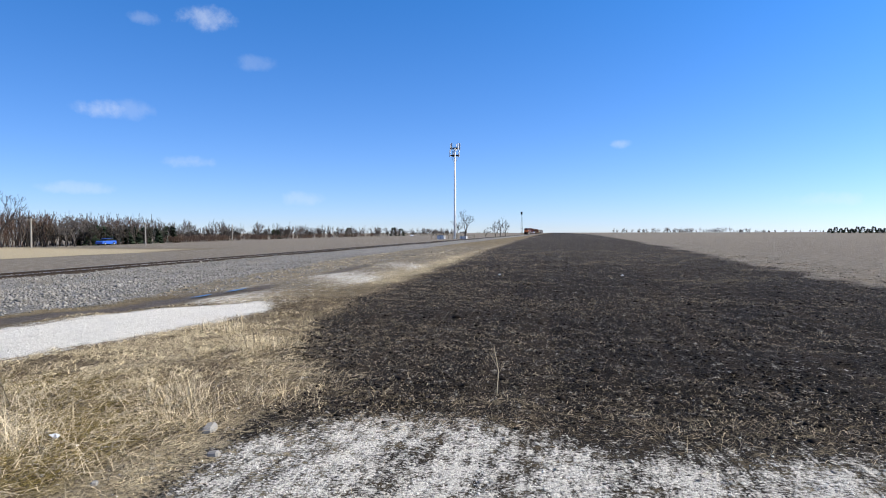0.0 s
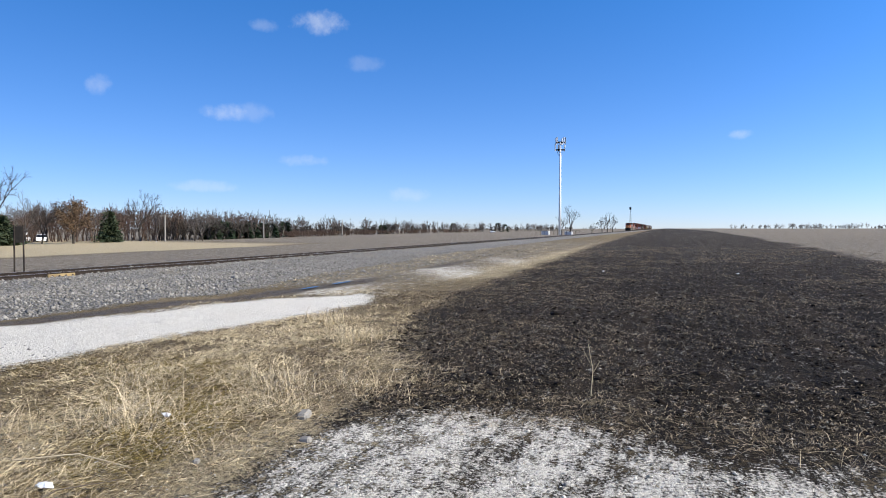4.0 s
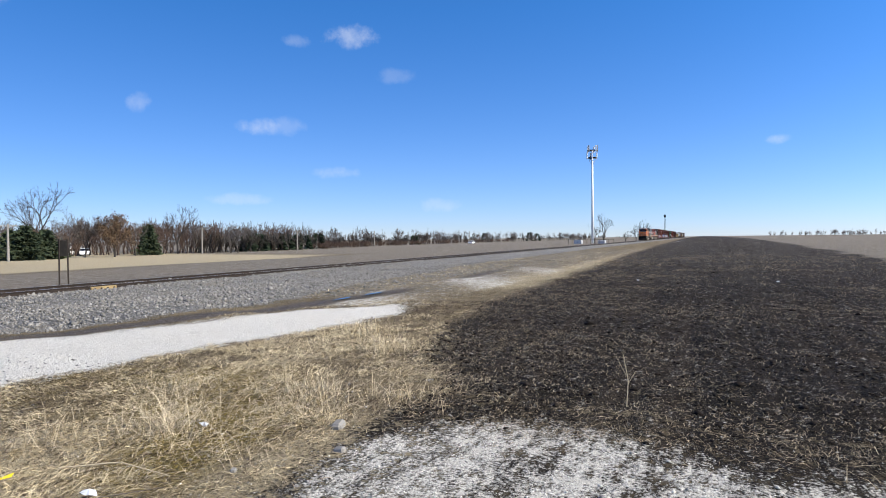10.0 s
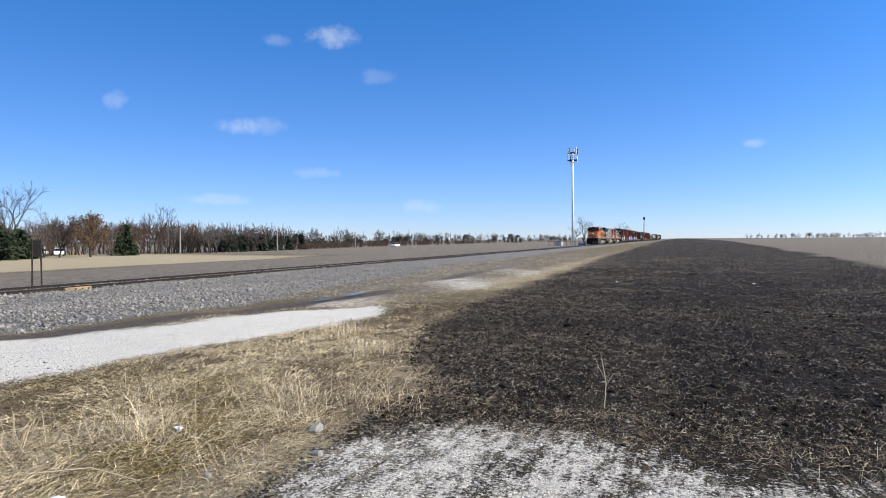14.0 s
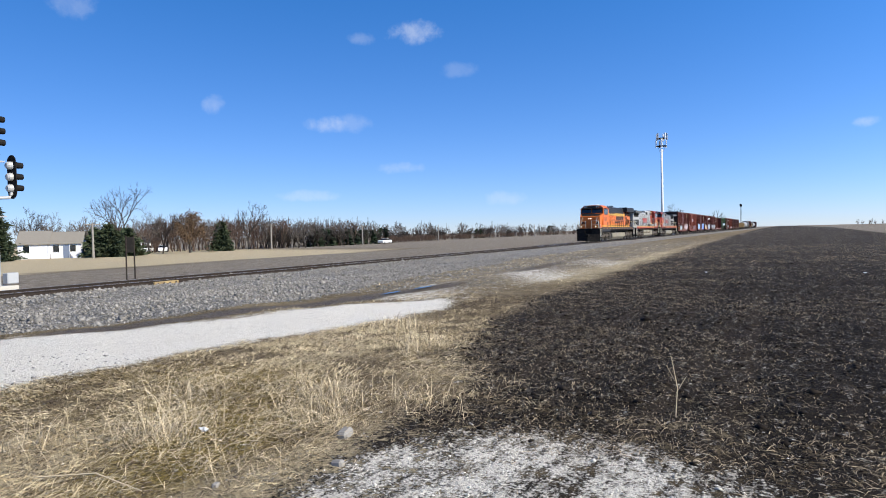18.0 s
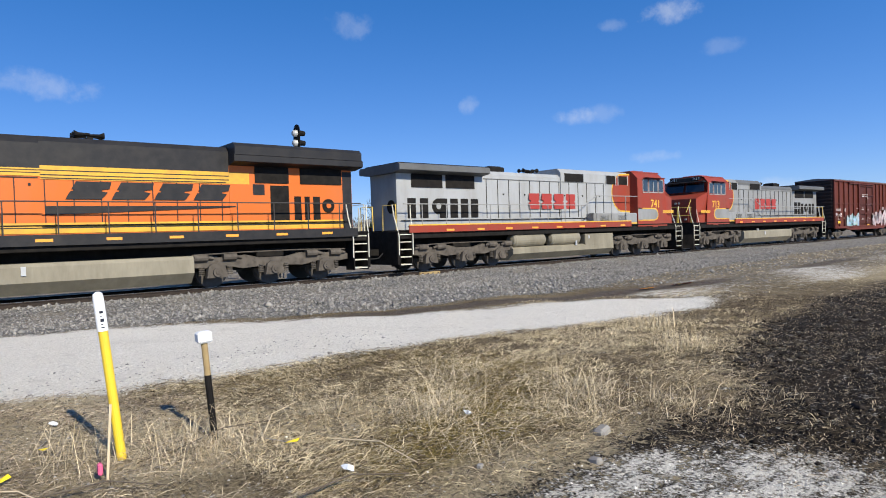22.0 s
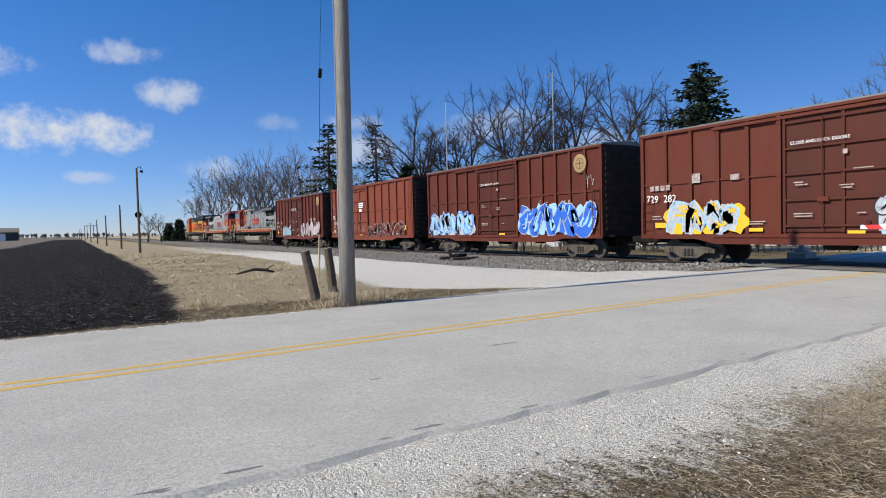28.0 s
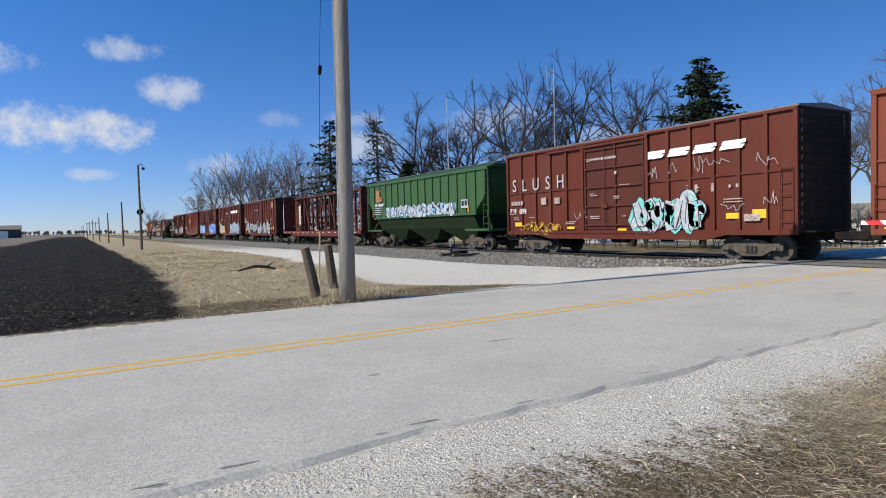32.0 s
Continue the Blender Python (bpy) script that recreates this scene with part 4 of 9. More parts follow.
loco_wheel_mesh = wheel_shape(0.52).mesh("wheelset")
loco_wheel_mesh.materials.append(M["wheel"])
car_wheel_mesh = wheel_shape(0.45).mesh("wheelset")
car_wheel_mesh.materials.append(M["wheel"])


def loco_truck(parent, y, flip):
    """A three-axle locomotive truck with its side frames, axle boxes, springs and brake cylinders."""
    tr = part("truck", Shape().box(-0.95, y - 2.6, 0.55, 0.95, y + 2.6, 0.75, 0.03).box(-1.0, y - 0.5, 0.6, 1.0, y + 0.5, 1.2, 0.03), "under", parent, "grimy three-axle truck")
    for sx in (-1, 1):
        s = Shape()
        top = [(-2.95, 0.93), (-2.5, 1.02), (-1.5, 0.98), (-1.0, 1.05), (-0.5, 0.93), (0.5, 0.93), (1.0, 1.05), (1.5, 0.98), (2.5, 1.02), (2.95, 0.93)]
        low = [(2.95, 0.72), (2.4, 0.66), (1.7, 0.72), (1.1, 0.6), (0.45, 0.64), (-0.45, 0.64), (-1.1, 0.6), (-1.7, 0.72), (-2.4, 0.66), (-2.95, 0.72)]
        s.extrude([(y + a, z) for a, z in top + low], sx * 1.08, sx * 1.24, "x")
        part("side_frame", s, "truck", tr)
        for k in (-1, 0, 1):
            yy = y + k * 2.0
            b = Shape().extrude([(yy - 0.34, 0.34), (yy + 0.34, 0.34), (yy + 0.27, 0.72), (yy + 0.12, 0.80), (yy - 0.12, 0.80), (yy - 0.27, 0.72)], sx * 1.16, sx * 1.36, "x")
            b.disc((sx * 1.38, yy, 0.52), (1, 0, 0), 0.15, 0.09, 14).disc((sx * 1.42, yy, 0.52), (1, 0, 0), 0.07, 0.06, 8)
            part("axle_box", b, "truck", tr)
            sp = Shape()
            for dy in (-0.46, 0.46):
                for j in range(5):
                    sp.disc((sx * 1.2, yy + dy, 0.44 + j * 0.062), (0, 0, 1), 0.10, 0.034, 10)
            part_each("spring", sp, "truck", tr)
        c = Shape()
        for dy in (-2.45, -1.5, 1.5, 2.45):
            c.tube([(sx * 1.28, y + dy - 0.28, 1.0), (sx * 1.28, y + dy + 0.16, 1.0), (sx * 1.28, y + dy + 0.2, 1.0), (sx * 1.28, y + dy + 0.36, 0.97)], [0.125, 0.125, 0.06, 0.05], 10)
        part_each("brake_cylinder", c, "truck", tr)
        part("brake_pipe", Shape().tube([(sx * 1.33, y - 2.8, 1.1), (sx * 1.33, y - 1.0, 1.14), (sx * 1.33, y + 1.0, 1.14), (sx * 1.33, y + 2.8, 1.1)], 0.022, 5), "truck", tr)
    for k in (-1, 0, 1):
        w = new("wheelset", loco_wheel_mesh)
        w.parent, w.location = tr, (0, y + k * 2.0, 0.52)
    return tr


def coupler(parent, y, out):
    s = Shape().box(-0.14, y, 0.72, 0.14, y + out * 0.55, 0.98, 0.02).box(-0.2, y + out * 0.45, 0.70, 0.2, y + out * 0.74, 1.0, 0.05)
    part("coupler", s, "under", parent, "rusty knuckle coupler")
    h = Shape()
    for sx in (-0.45, 0.45):
        h.tube([(sx, y, 0.9), (sx * 0.9, y + out * 0.3, 0.62), (sx * 0.6, y + out * 0.6, 0.6)], 0.03, 6)
    part_each("air_hose", h, "rubber", parent)


def side_steps(parent, y, sx, out, material):
    """A stair of five treads at a platform corner with its stringers and handrails."""
    s = Shape()
    for k in range(5):
        z = 0.34 + k * 0.3
        s.box(sx * 0.92, y - 0.28, z, sx * 1.5, y + 0.28, z + 0.035, 0.004)
    st = part_each("step_tread", s, "grab", parent, "pale worn step treads")
    q = Shape()
    for dy in (-0.3, 0.3):
        q.extrude([(y + dy - 0.02, 0.28), (y + dy + 0.02, 0.28), (y + dy + 0.02, 1.72), (y + dy - 0.02, 1.72)], sx * 0.9, sx * 1.5, "x")
    part_each("step_stringer", q, "under", st)
    r = Shape()
    for dy in (-0.34, 0.34):
        r.tube([(sx * 1.5, y + dy, 0.75), (sx * 1.52, y + dy, 1.5), (sx * 1.3, y + dy * 1.2, 2.3), (sx * 1.25, y + dy * 1.3, 2.75)], 0.024, 6)
    part_each("step_handrail", r, material, parent)


def hood_block(s, hw, y0, y1, z0, z1, bev=0.12):
    """A hood section with sloping roof edges."""
    return s.extrude([(-hw, z0), (hw, z0), (hw, z1 - bev), (hw - bev, z1), (-hw + bev, z1), (-hw, z1 - bev)], y0, y1)


def brand_blocks(parent, sx, xw, y0, y1, z0, z1, material, slant=0.0, name="brand_mark"):
    """Four plain blocks in the place and colour of a brand name."""
    s = Shape()
    n, gap = 4, (y1 - y0) * 0.045
    w = (y1 - y0 - 3 * gap) / n
    for k in range(n):
        a = y0 + k * (w + gap)
        ring = []
        for f, inset in ((0, 0), (0.44, 0), (0.46, 0.08), (0.54, 0.08), (0.56, 0), (1, 0)):
            ring.append((a + w * inset, f))
        for f, inset in ((1, 0.06), (0.6, 0.0), (0.54, 0.2), (0.46, 0.2), (0.40, 0), (0, 0.06)):
            ring.append((a + w * (1 - inset), f))
        s.add([(xw, y + slant * f * (z1 - z0), z0 + (z1 - z0) * f) for y, f in ring], [(0, 1, 2, 3, 4, 5, 6, 7, 8, 9, 10, 11)])
    return part_each(name, s, material, parent)


def pane(s, x, y0, y1, z0, z1, t=0.02):
    s.box(x - t, y0, z0, x + t, y1, z1)


def locomotive(name, label, scheme, number):
    """A six-axle road diesel, 22.4 m over couplers, nose first at y = 1.43."""
    lo = thing(name, label, "locomotive", group="locomotives")
    new_style = scheme == "orange"
    body_m, cab_m = ("orange", "orange") if new_style else ("silver_light" if number == "741" else "silver", "red_paint")
    top_m = "black_paint" if new_style else "silver"
    sill_m = "black_paint" if new_style else "red_paint"
    hr_m = "grab_dark" if new_style else "grab_grey"
    L = 22.4
    # frame
    part("frame", Shape().box(-0.55, 0.9, 0.75, 0.55, L - 0.9, 1.55, 0.03).box(-1.45, 0.75, 1.38, 1.45, L - 0.75, 1.68, 0.02), "under", lo)
    walkway = part("walkway", Shape().box(-1.52, 0.72, 1.68, 1.52, L - 0.72, 1.74, 0.01), "under", lo, "grimy side walkway")
    for sx in (-1, 1):
        x = sx * 1.53
        if new_style:
            part("side_sill", Shape().extrude([(1.45, 1.3), (5.8, 1.3), (6.0, 1.55), (L - 1.2, 1.55), (L - 1.2, 1.86), (1.45, 1.86)], x, x + sx * 0.03, "x"), sill_m, walkway)
            for y in np.arange(2.2, L - 2, 1.75):
                part("reflector", Shape().box(x + sx * 0.03, y, 1.66, x + sx * 0.036, y + 0.42, 1.74), "decal_orange", walkway)
        else:
            part("side_sill", Shape().box(x, 6.0, 1.62, x + sx * 0.03, L - 1.2, 1.9), sill_m, walkway)
            part("sill_stripe", Shape().box(x, 6.0, 1.90, x + sx * 0.032, L - 1.2, 1.95), "yellow_paint", walkway)
            for y in np.arange(6.6, L - 2, 1.75):
                part("reflector", Shape().box(x + sx * 0.03, y, 1.66, x + sx * 0.036, y + 0.42, 1.74), "decal_orange", walkway)
    # nose and cab
    nose = Shape()
    prof = [(1.43, 1.55), (3.75, 1.55), (3.75, 3.66), (2.5, 3.66), (1.43, 3.26)]
    v = [(sx * hw, y, z) for sx, hw in ((-1, 1), (1, 1)) for y, z in prof]
    cut = [(-1.52, 0), (1.52, 0)]
    ring = []
    for y, z in prof:
        hw = 1.28 if y < 1.6 else 1.50
        ring.append([(-hw, y, z), (hw, y, z)])
    vs = [p for pair in ring for p in pair]
    fs = [(0, 2, 4, 6, 8), (9, 7, 5, 3, 1)] + [(2 * k, 2 * k + 1, (2 * k + 3) % 10, (2 * k + 2) % 10) for k in range(5)]
    nose.add(vs, fs)
    part("nose", nose, cab_m, lo, "orange wide nose" if new_style else "red wide nose with a yellow band")
    cab = Shape()
    cprof = [(-1.5, 1.6), (1.5, 1.6), (1.5, 4.30), (1.12, 4.68), (-1.12, 4.68), (-1.5, 4.30)]
    k = len(cprof)
    front = [(x, 2.30 if z < 3.7 else (2.52 if z < 4.4 else 2.72), z) for x, z in cprof]
    back = [(x, 5.27, z) for x, z in cprof]
    cab.add(front + back, [tuple(range(k)), tuple(range(2 * k - 1, k - 1, -1))] + [(i, (i + 1) % k, (i + 1) % k + k, i + k) for i in range(k)])
    cab_ob = part("cab", cab, cab_m, lo)
    roof = Shape().extrude([(-1.16, 4.66), (1.16, 4.66), (1.05, 4.74), (-1.05, 4.74)], 2.5, 5.29)
    part("cab_roof", roof, cab_m if new_style else "red_paint", cab_ob)
    wind = Shape()
    for sx in (-1, 1):
        wind.add([(sx * 0.08, 2.28, 3.72), (sx * 1.36, 2.28, 3.72), (sx * 1.30, 2.46, 4.28), (sx * 0.08, 2.46, 4.28)], [(0, 1, 2, 3)])
    part_each("windshield", wind, "glass", cab_ob, "dark cab windshield")
    part("brow", Shape().box(-1.35, 2.2, 4.30, 1.35, 2.6, 4.40, 0.04).box(-0.5, 2.3, 4.40, 0.5, 2.7, 4.66, 0.03), "black_paint", cab_ob)
    for sx in (-1, 1):
        glassy, fr = Shape(), Shape()
        for y0, y1 in ((2.72, 3.12), (3.28, 4.12), (4.28, 4.72)):
            pane(glassy, sx * 1.50, y0, y1, 3.58, 4.22, 0.012)
            fr.box(sx * 1.49, y0 - 0.05, 3.53, sx * 1.518, y0, 4.27).box(sx * 1.49, y1, 3.53, sx * 1.518, y1 + 0.05, 4.27)
            fr.box(sx * 1.49, y0 - 0.05, 3.50, sx * 1.518, y1 + 0.05, 3.55).box(sx * 1.49, y0 - 0.05, 4.22, sx * 1.518, y1 + 0.05, 4.27)
        fr.box(sx * 1.49, 3.68, 3.55, sx * 1.522, 3.74, 4.24)
        part_each("side_window", glassy, "glass", cab_ob)
        part("window_frame", fr, "black_paint" if new_style else "grab_grey", cab_ob)
        part("awning", Shape().extrude([(2.95, 4.36), (4.7, 4.36), (4.7, 4.33), (2.95, 4.33)], sx * 1.5, sx * 1.82, "x"), cab_m, cab_ob)
        part("cab_door_recess", Shape().box(sx * 1.5, 4.84, 1.95, sx * 1.506, 5.22, 3.9), cab_m, cab_ob)
    # ground lights, headlights, number boards
    lights = Shape()
    for x in (-0.12, 0.12):
        lights.disc((x, 1.41, 3.0), (0, 1, 0), 0.07, 0.06, 14)
    part_each("headlight", lights, "lamp_glow" if new_style else "lamp_off", lo, "twin headlight")
    for sx in (-1, 1):
        part("ditch_light", Shape().disc((sx * 0.95, 0.70, 1.95), (0, 1, 0), 0.06, 0.1, 14), "lamp_glow" if new_style else "lamp_off", lo)
    if new_style:
        badge = Shape()
        for x0 in (-1.1, -0.78, 0.42, 0.78):
            badge.add([(x0, 1.424, 2.32), (x0 + 0.26, 1.424, 2.32), (x0 + 0.36, 1.424, 2.6), (x0 + 0.1, 1.424, 2.6)], [(0, 1, 2, 3)])
        part_each("brand_mark", badge, "black_paint", lo)
        part("nose_top", Shape().add([(-1.12, 1.62, 3.342), (1.12, 1.62, 3.342), (1.3, 2.42, 3.642), (-1.3, 2.42, 3.642)], [(0, 1, 2, 3)]), "black_paint", lo, "black anti-glare panel")
    part("nose_door", Shape().box(0.15, 1.40, 1.8, 0.78, 1.44, 2.95, 0.01), cab_m, lo)
    nb = part_each("number_board", Shape().box(-1.0, 2.28, 4.44, -0.52, 2.6, 4.66, 0.02).box(0.52, 2.28, 4.44, 1.0, 2.6, 4.66, 0.02), "glass", lo)
    for x in (-0.76, 0.76):
        letters(number, 0.2, "white", nb, Matrix(((1, 0, 0, x), (0, 0, -1, 2.272), (0, 1, 0, 4.49), (0, 0, 0, 1))) @ pose(0, 0, 0), "board_numbers")
    # pilot, platform rails
    pil = Shape().extrude([(-1.5, 0.18), (1.5, 0.18), (1.5, 1.1), (0.45, 1.1), (0.45, 0.62), (-0.45, 0.62), (-0.45, 1.1), (-1.5, 1.1)], 0.62, 0.76)
    pil.box(-1.5, 0.62, 1.1, -0.45, 0.76, 1.7).box(0.45, 0.62, 1.1, 1.5, 0.76, 1.7)
    part("pilot", pil, "under", lo, "black snowplough pilot")
    part("plough", Shape().add([(-1.45, 0.62, 1.0), (0, 0.25, 1.0), (1.45, 0.62, 1.0), (-1.5, 0.6, 0.14), (0, 0.05, 0.14), (1.5, 0.6, 0.14), (-1.5, 0.7, 0.14), (1.5, 0.7, 0.14), (-1.45, 0.7, 1.0), (1.45, 0.7, 1.0)],
         [(0, 1, 4, 3), (1, 2, 5, 4), (3, 4, 5, 7, 6), (0, 8, 9, 2, 1), (8, 6, 7, 9), (0, 3, 6, 8), (2, 9, 7, 5)]), "under", lo)
    part("rear_pilot", Shape().box(-1.5, L - 0.76, 0.35, 1.5, L - 0.64, 1.7, 0.02), "under", lo)
    coupler(lo, 0.74, -1)
    coupler(lo, L - 0.74, 1)
    for sx in (-1, 1):
        side_steps(lo, 1.05, sx, -1, "grab")
        side_steps(lo, L - 1.05, sx, 1, "grab")
    rail_front = Shape()
    for sx in (-1, 1):
        rail_front.tube([(sx * 1.3, 0.74, 1.7), (sx * 1.3, 0.74, 2.7), (sx * 0.4, 0.74, 2.7), (sx * 0.35, 0.74, 1.7)], 0.024, 6)
        rail_front.tube([(sx * 1.3, 0.74, 2.2), (sx * 0.4, 0.74, 2.2)], 0.02, 6)
        rail_front.tube([(sx * 0.95, 1.40, 3.2), (sx * 0.95, 1.2, 2.9), (sx * 0.95, 0.8, 2.4)], 0.022, 6)
        rail_front.tube([(sx * 1.3, L - 0.74, 1.7), (sx * 1.3, L - 0.74, 2.75), (sx * 0.4, L - 0.74, 2.75), (sx * 0.35, L - 0.74, 1.7)], 0.024, 6)
    part_each("end_handrail", rail_front, "grab" if new_style else "grab_yellow", lo)
    # hood
    hood_ob = part("hood", hood_block(Shape(), 0.98, 5.27, 11.2, 1.74, 4.66, 0.22), body_m, lo, "orange engine hood" if new_style else "silver engine hood")
    engine_top = 4.66 if new_style else 4.34
    part("engine_hood", hood_block(Shape(), 0.93, 11.2, 16.6, 1.74, engine_top, 0.16), body_m, hood_ob)
    part("radiator_hood", hood_block(Shape(), 0.95, 16.6, 21.35, 1.74, 4.3, 0.1), body_m, hood_ob)
    if new_style:
        top = Shape()
        hood_block(top, 0.995, 5.27, 11.2, 3.72, 4.67, 0.22)
        hood_block(top, 0.945, 11.2, 16.6, 3.82, 4.675, 0.16)
        part("hood_top", top, "black_paint", hood_ob, "black upper hood")
        for sx in (-1, 1):
            part_each("hood_stripe", Shape().box(sx * 0.93, 5.29, 3.52, sx * 1.0, 11.2, 3.74).box(sx * 0.9, 11.2, 3.44, sx * 0.952, 17.3, 3.83), "yellow_paint", hood_ob)
            part_each("stripe_line", Shape().box(sx * 0.93, 5.29, 3.60, sx * 1.003, 11.2, 3.625).box(sx * 0.93, 5.29, 3.675, sx * 1.003, 11.2, 3.70).box(sx * 0.9, 11.2, 3.55, sx * 0.956, 16.6, 3.58).box(sx * 0.9, 11.2, 3.68, sx * 0.956, 16.6, 3.71), "black_paint", hood_ob)
            part_each("lower_stripe", Shape().box(sx * 0.95, 5.29, 1.90, sx * 1.002, 11.2, 2.2).box(sx * 0.93, 11.2, 1.90, sx * 0.955, 21.3, 2.2), "yellow_paint", hood_ob)
            part_each("stripe_line", Shape().box(sx * 0.95, 5.29, 2.04, sx * 1.005, 11.2, 2.07).box(sx * 0.93, 11.2, 2.04, sx * 0.96, 21.3, 2.07), "black_paint", hood_ob)
            part_each("hood_screen", Shape().box(sx * 0.93, 17.42, 3.08, sx * 0.962, 17.84, 3.45).box(sx * 0.93, 20.95, 1.78, sx * 0.958, 21.34, 4.0), "black_paint", hood_ob)
            part("cab_step_recess", Shape().box(sx * 1.5, 4.5, 1.9, sx * 1.507, 4.95, 2.55), "black_paint", cab_ob)
            for z in (1.92, 2.0, 2.08):
                part("nose_stripe", Shape().box(sx * 1.5, 1.5, z, sx * 1.507, 5.25, z + 0.045), "yellow_paint", hood_ob)
    elif number == "713":
        soot = Shape()
        for sx in (-1, 1):
            soot.extrude([(sx * 0.985, 4.28), (sx * 0.985, 4.44), (sx * 0.765, 4.664), (sx * 0.70, 4.664)], 7.6, 11.15)
            soot.extrude([(sx * 0.935, 4.04), (sx * 0.935, 4.18), (sx * 0.775, 4.344), (sx * 0.70, 4.344)], 11.25, 16.5)
        part_each("soot_streak", soot, "silver_dark", hood_ob, "soot along the hood edge")
        part("hood_roof", Shape().box(-0.70, 5.3, 4.655, 0.70, 11.15, 4.67).box(-0.70, 11.25, 4.335, 0.70, 16.5, 4.35), "silver_dark", hood_ob)
    # inverter and brake grilles, access doors
    for sx in (-1, 1):
        gr = Shape()
        for y0, y1 in ((5.5, 6.35), (6.6, 7.45)):
            gr.box(sx * 0.9, y0, 3.95, sx * 1.004, y1, 4.42)
        if not new_style:
            gr.box(sx * 0.9, 9.4, 4.0, sx * 1.004, 10.9, 4.42)
        g = part_each("intake_grille", gr, "under", hood_ob, "dark intake grille")
        for y0, y1 in ((5.5, 6.35), (6.6, 7.45)):
            f = Shape()
            for yy in (y0 - 0.04, y1):
                f.box(sx * 0.99, yy, 3.9, sx * 1.012, yy + 0.05, 4.46)
            part_each("grille_frame", f, "alu" if not new_style else "grab", g)
        doors = Shape()
        for y in np.arange(7.7, 16.4, 0.72):
            hw = 0.985 if y < 11.2 else 0.935
            doors.box(sx * (hw - 0.02), y - 0.013, 2.2, sx * (hw + 0.016), y + 0.013, 3.45 if new_style else 3.95)
        for y in np.arange(8.06, 16.4, 1.44):
            hw = 0.985 if y < 11.2 else 0.935
            doors.box(sx * hw, y - 0.03, 3.25, sx * (hw + 0.03), y + 0.03, 3.32)
        part("door_head_rail", Shape().box(sx * 0.9, 7.6, 3.46 if new_style else 3.96, sx * 1.0, 11.15, 3.49 if new_style else 3.99).box(sx * 0.9, 11.2, 3.46 if new_style else 3.96, sx * 0.955, 16.5, 3.49 if new_style else 3.99), "black_paint" if new_style else "silver_dark", hood_ob)
        part_each("door_seam", doors, "under" if not new_style else "black_paint", hood_ob)
        conduit = Shape().tube([(sx * 1.0, 5.8, 2.12), (sx * 1.0, 21.2, 2.12)], 0.02, 5)
        part("conduit", conduit, "under", hood_ob)
        rad = Shape()
        for y0, y1 in (((17.5, 18.75), (19.2, 20.9)) if new_style else ((17.1, 18.75), (18.95, 20.6))):
            rad.box(sx * 0.95, y0, 3.5, sx * 0.985, y1, 4.06)
        part_each("radiator_opening", rad, "under", hood_ob, "dark radiator intake")
        low = Shape()
        if new_style:
            for y0, y1 in ((18.05, 18.75), (18.95, 19.22), (19.36, 19.56), (19.7, 19.98)):
                low.box(sx * 0.94, y0, 2.2, sx * 0.962, y1, 3.42 if y1 < 18.9 else 3.05)
        else:
            for y0 in (() if number == "741" else (16.95, 17.6)):
                for z0 in (2.22, 2.72):
                    low.box(sx * 0.94, y0, z0, sx * 0.972, y0 + 0.5, z0 + 0.42)
            for y0 in ((16.9, 17.5, 18.1, 18.7, 19.75, 20.4) if number == "741" else (18.25, 19.75, 20.4)):
                low.box(sx * 0.94, y0, 2.22, sx * 0.972, y0 + 0.42, 3.05)
        part_each("radiator_door", low, "under", hood_ob)
        fan_y, fan_r = (20.32, 0.25) if new_style else (19.2, 0.33)
        fan = Shape().disc((sx * 0.96, fan_y, 2.72), (1, 0, 0), fan_r, 0.05, 18)
        fan_ob = part("radiator_guard", fan, "under", hood_ob)
        part("guard_hub", Shape().disc((sx * 0.99, fan_y, 2.72), (1, 0, 0), fan_r * 0.4, 0.03, 12), body_m, fan_ob)
    if new_style:
        part("radiator_cowl", Shape().extrude([(-1.5, 4.38), (1.5, 4.38), (1.5, 4.66), (1.36, 4.78), (-1.36, 4.78), (-1.5, 4.66)], 16.62, 21.5), "black_paint", lo, "black radiator cowl")
    rad = Shape().extrude([(-1.5, 4.16), (-1.44, 4.13), (-0.95, 4.06), (0.95, 4.06), (1.44, 4.13), (1.5, 4.16), (1.5, 4.36), (1.40, 4.42), (-1.40, 4.42), (-1.5, 4.36)], 16.6, 21.55)
    part("radiator_housing", rad, "black_paint" if new_style else "silver_dark", lo, "wide overhanging radiator housing")
    part("radiator_roof", Shape().extrude([(-1.32, 4.42), (1.32, 4.42), (1.2, 4.48), (-1.2, 4.48)], 16.7, 21.4), "under", lo)
    part("exhaust_outlet", Shape().box(-0.42, 14.6, 4.3, 0.42, 15.6, 4.62, 0.05).box(-0.28, 14.75, 4.6, 0.28, 15.45, 4.66), "under", lo, "sooty exhaust stack")
    horn = Shape().box(-0.3, 12.55, 4.34, 0.3, 12.7, 4.48)
    for x, d in ((-0.3, -1), (0.0, -1), (0.3, -1), (-0.15, 1), (0.15, 1)):
        horn.tube([(x, 12.62, 4.56), (x, 12.62 + d * 0.3, 4.56), (x, 12.62 + d * 0.42, 4.56)], [0.04, 0.05, 0.11], 10)
    part("air_horn", horn.move(Matrix.Translation((0, 0, engine_top - 4.34))), "under", lo)
    part("air_conditioner", Shape().box(-0.6, 3.2, 4.72, 0.6, 4.4, 4.84, 0.04), "white" if new_style else "red_paint", lo)
    part("antenna_dome", Shape().box(-0.2, 4.7, 4.7, 0.2, 5.1, 4.8, 0.03), "alu", lo)
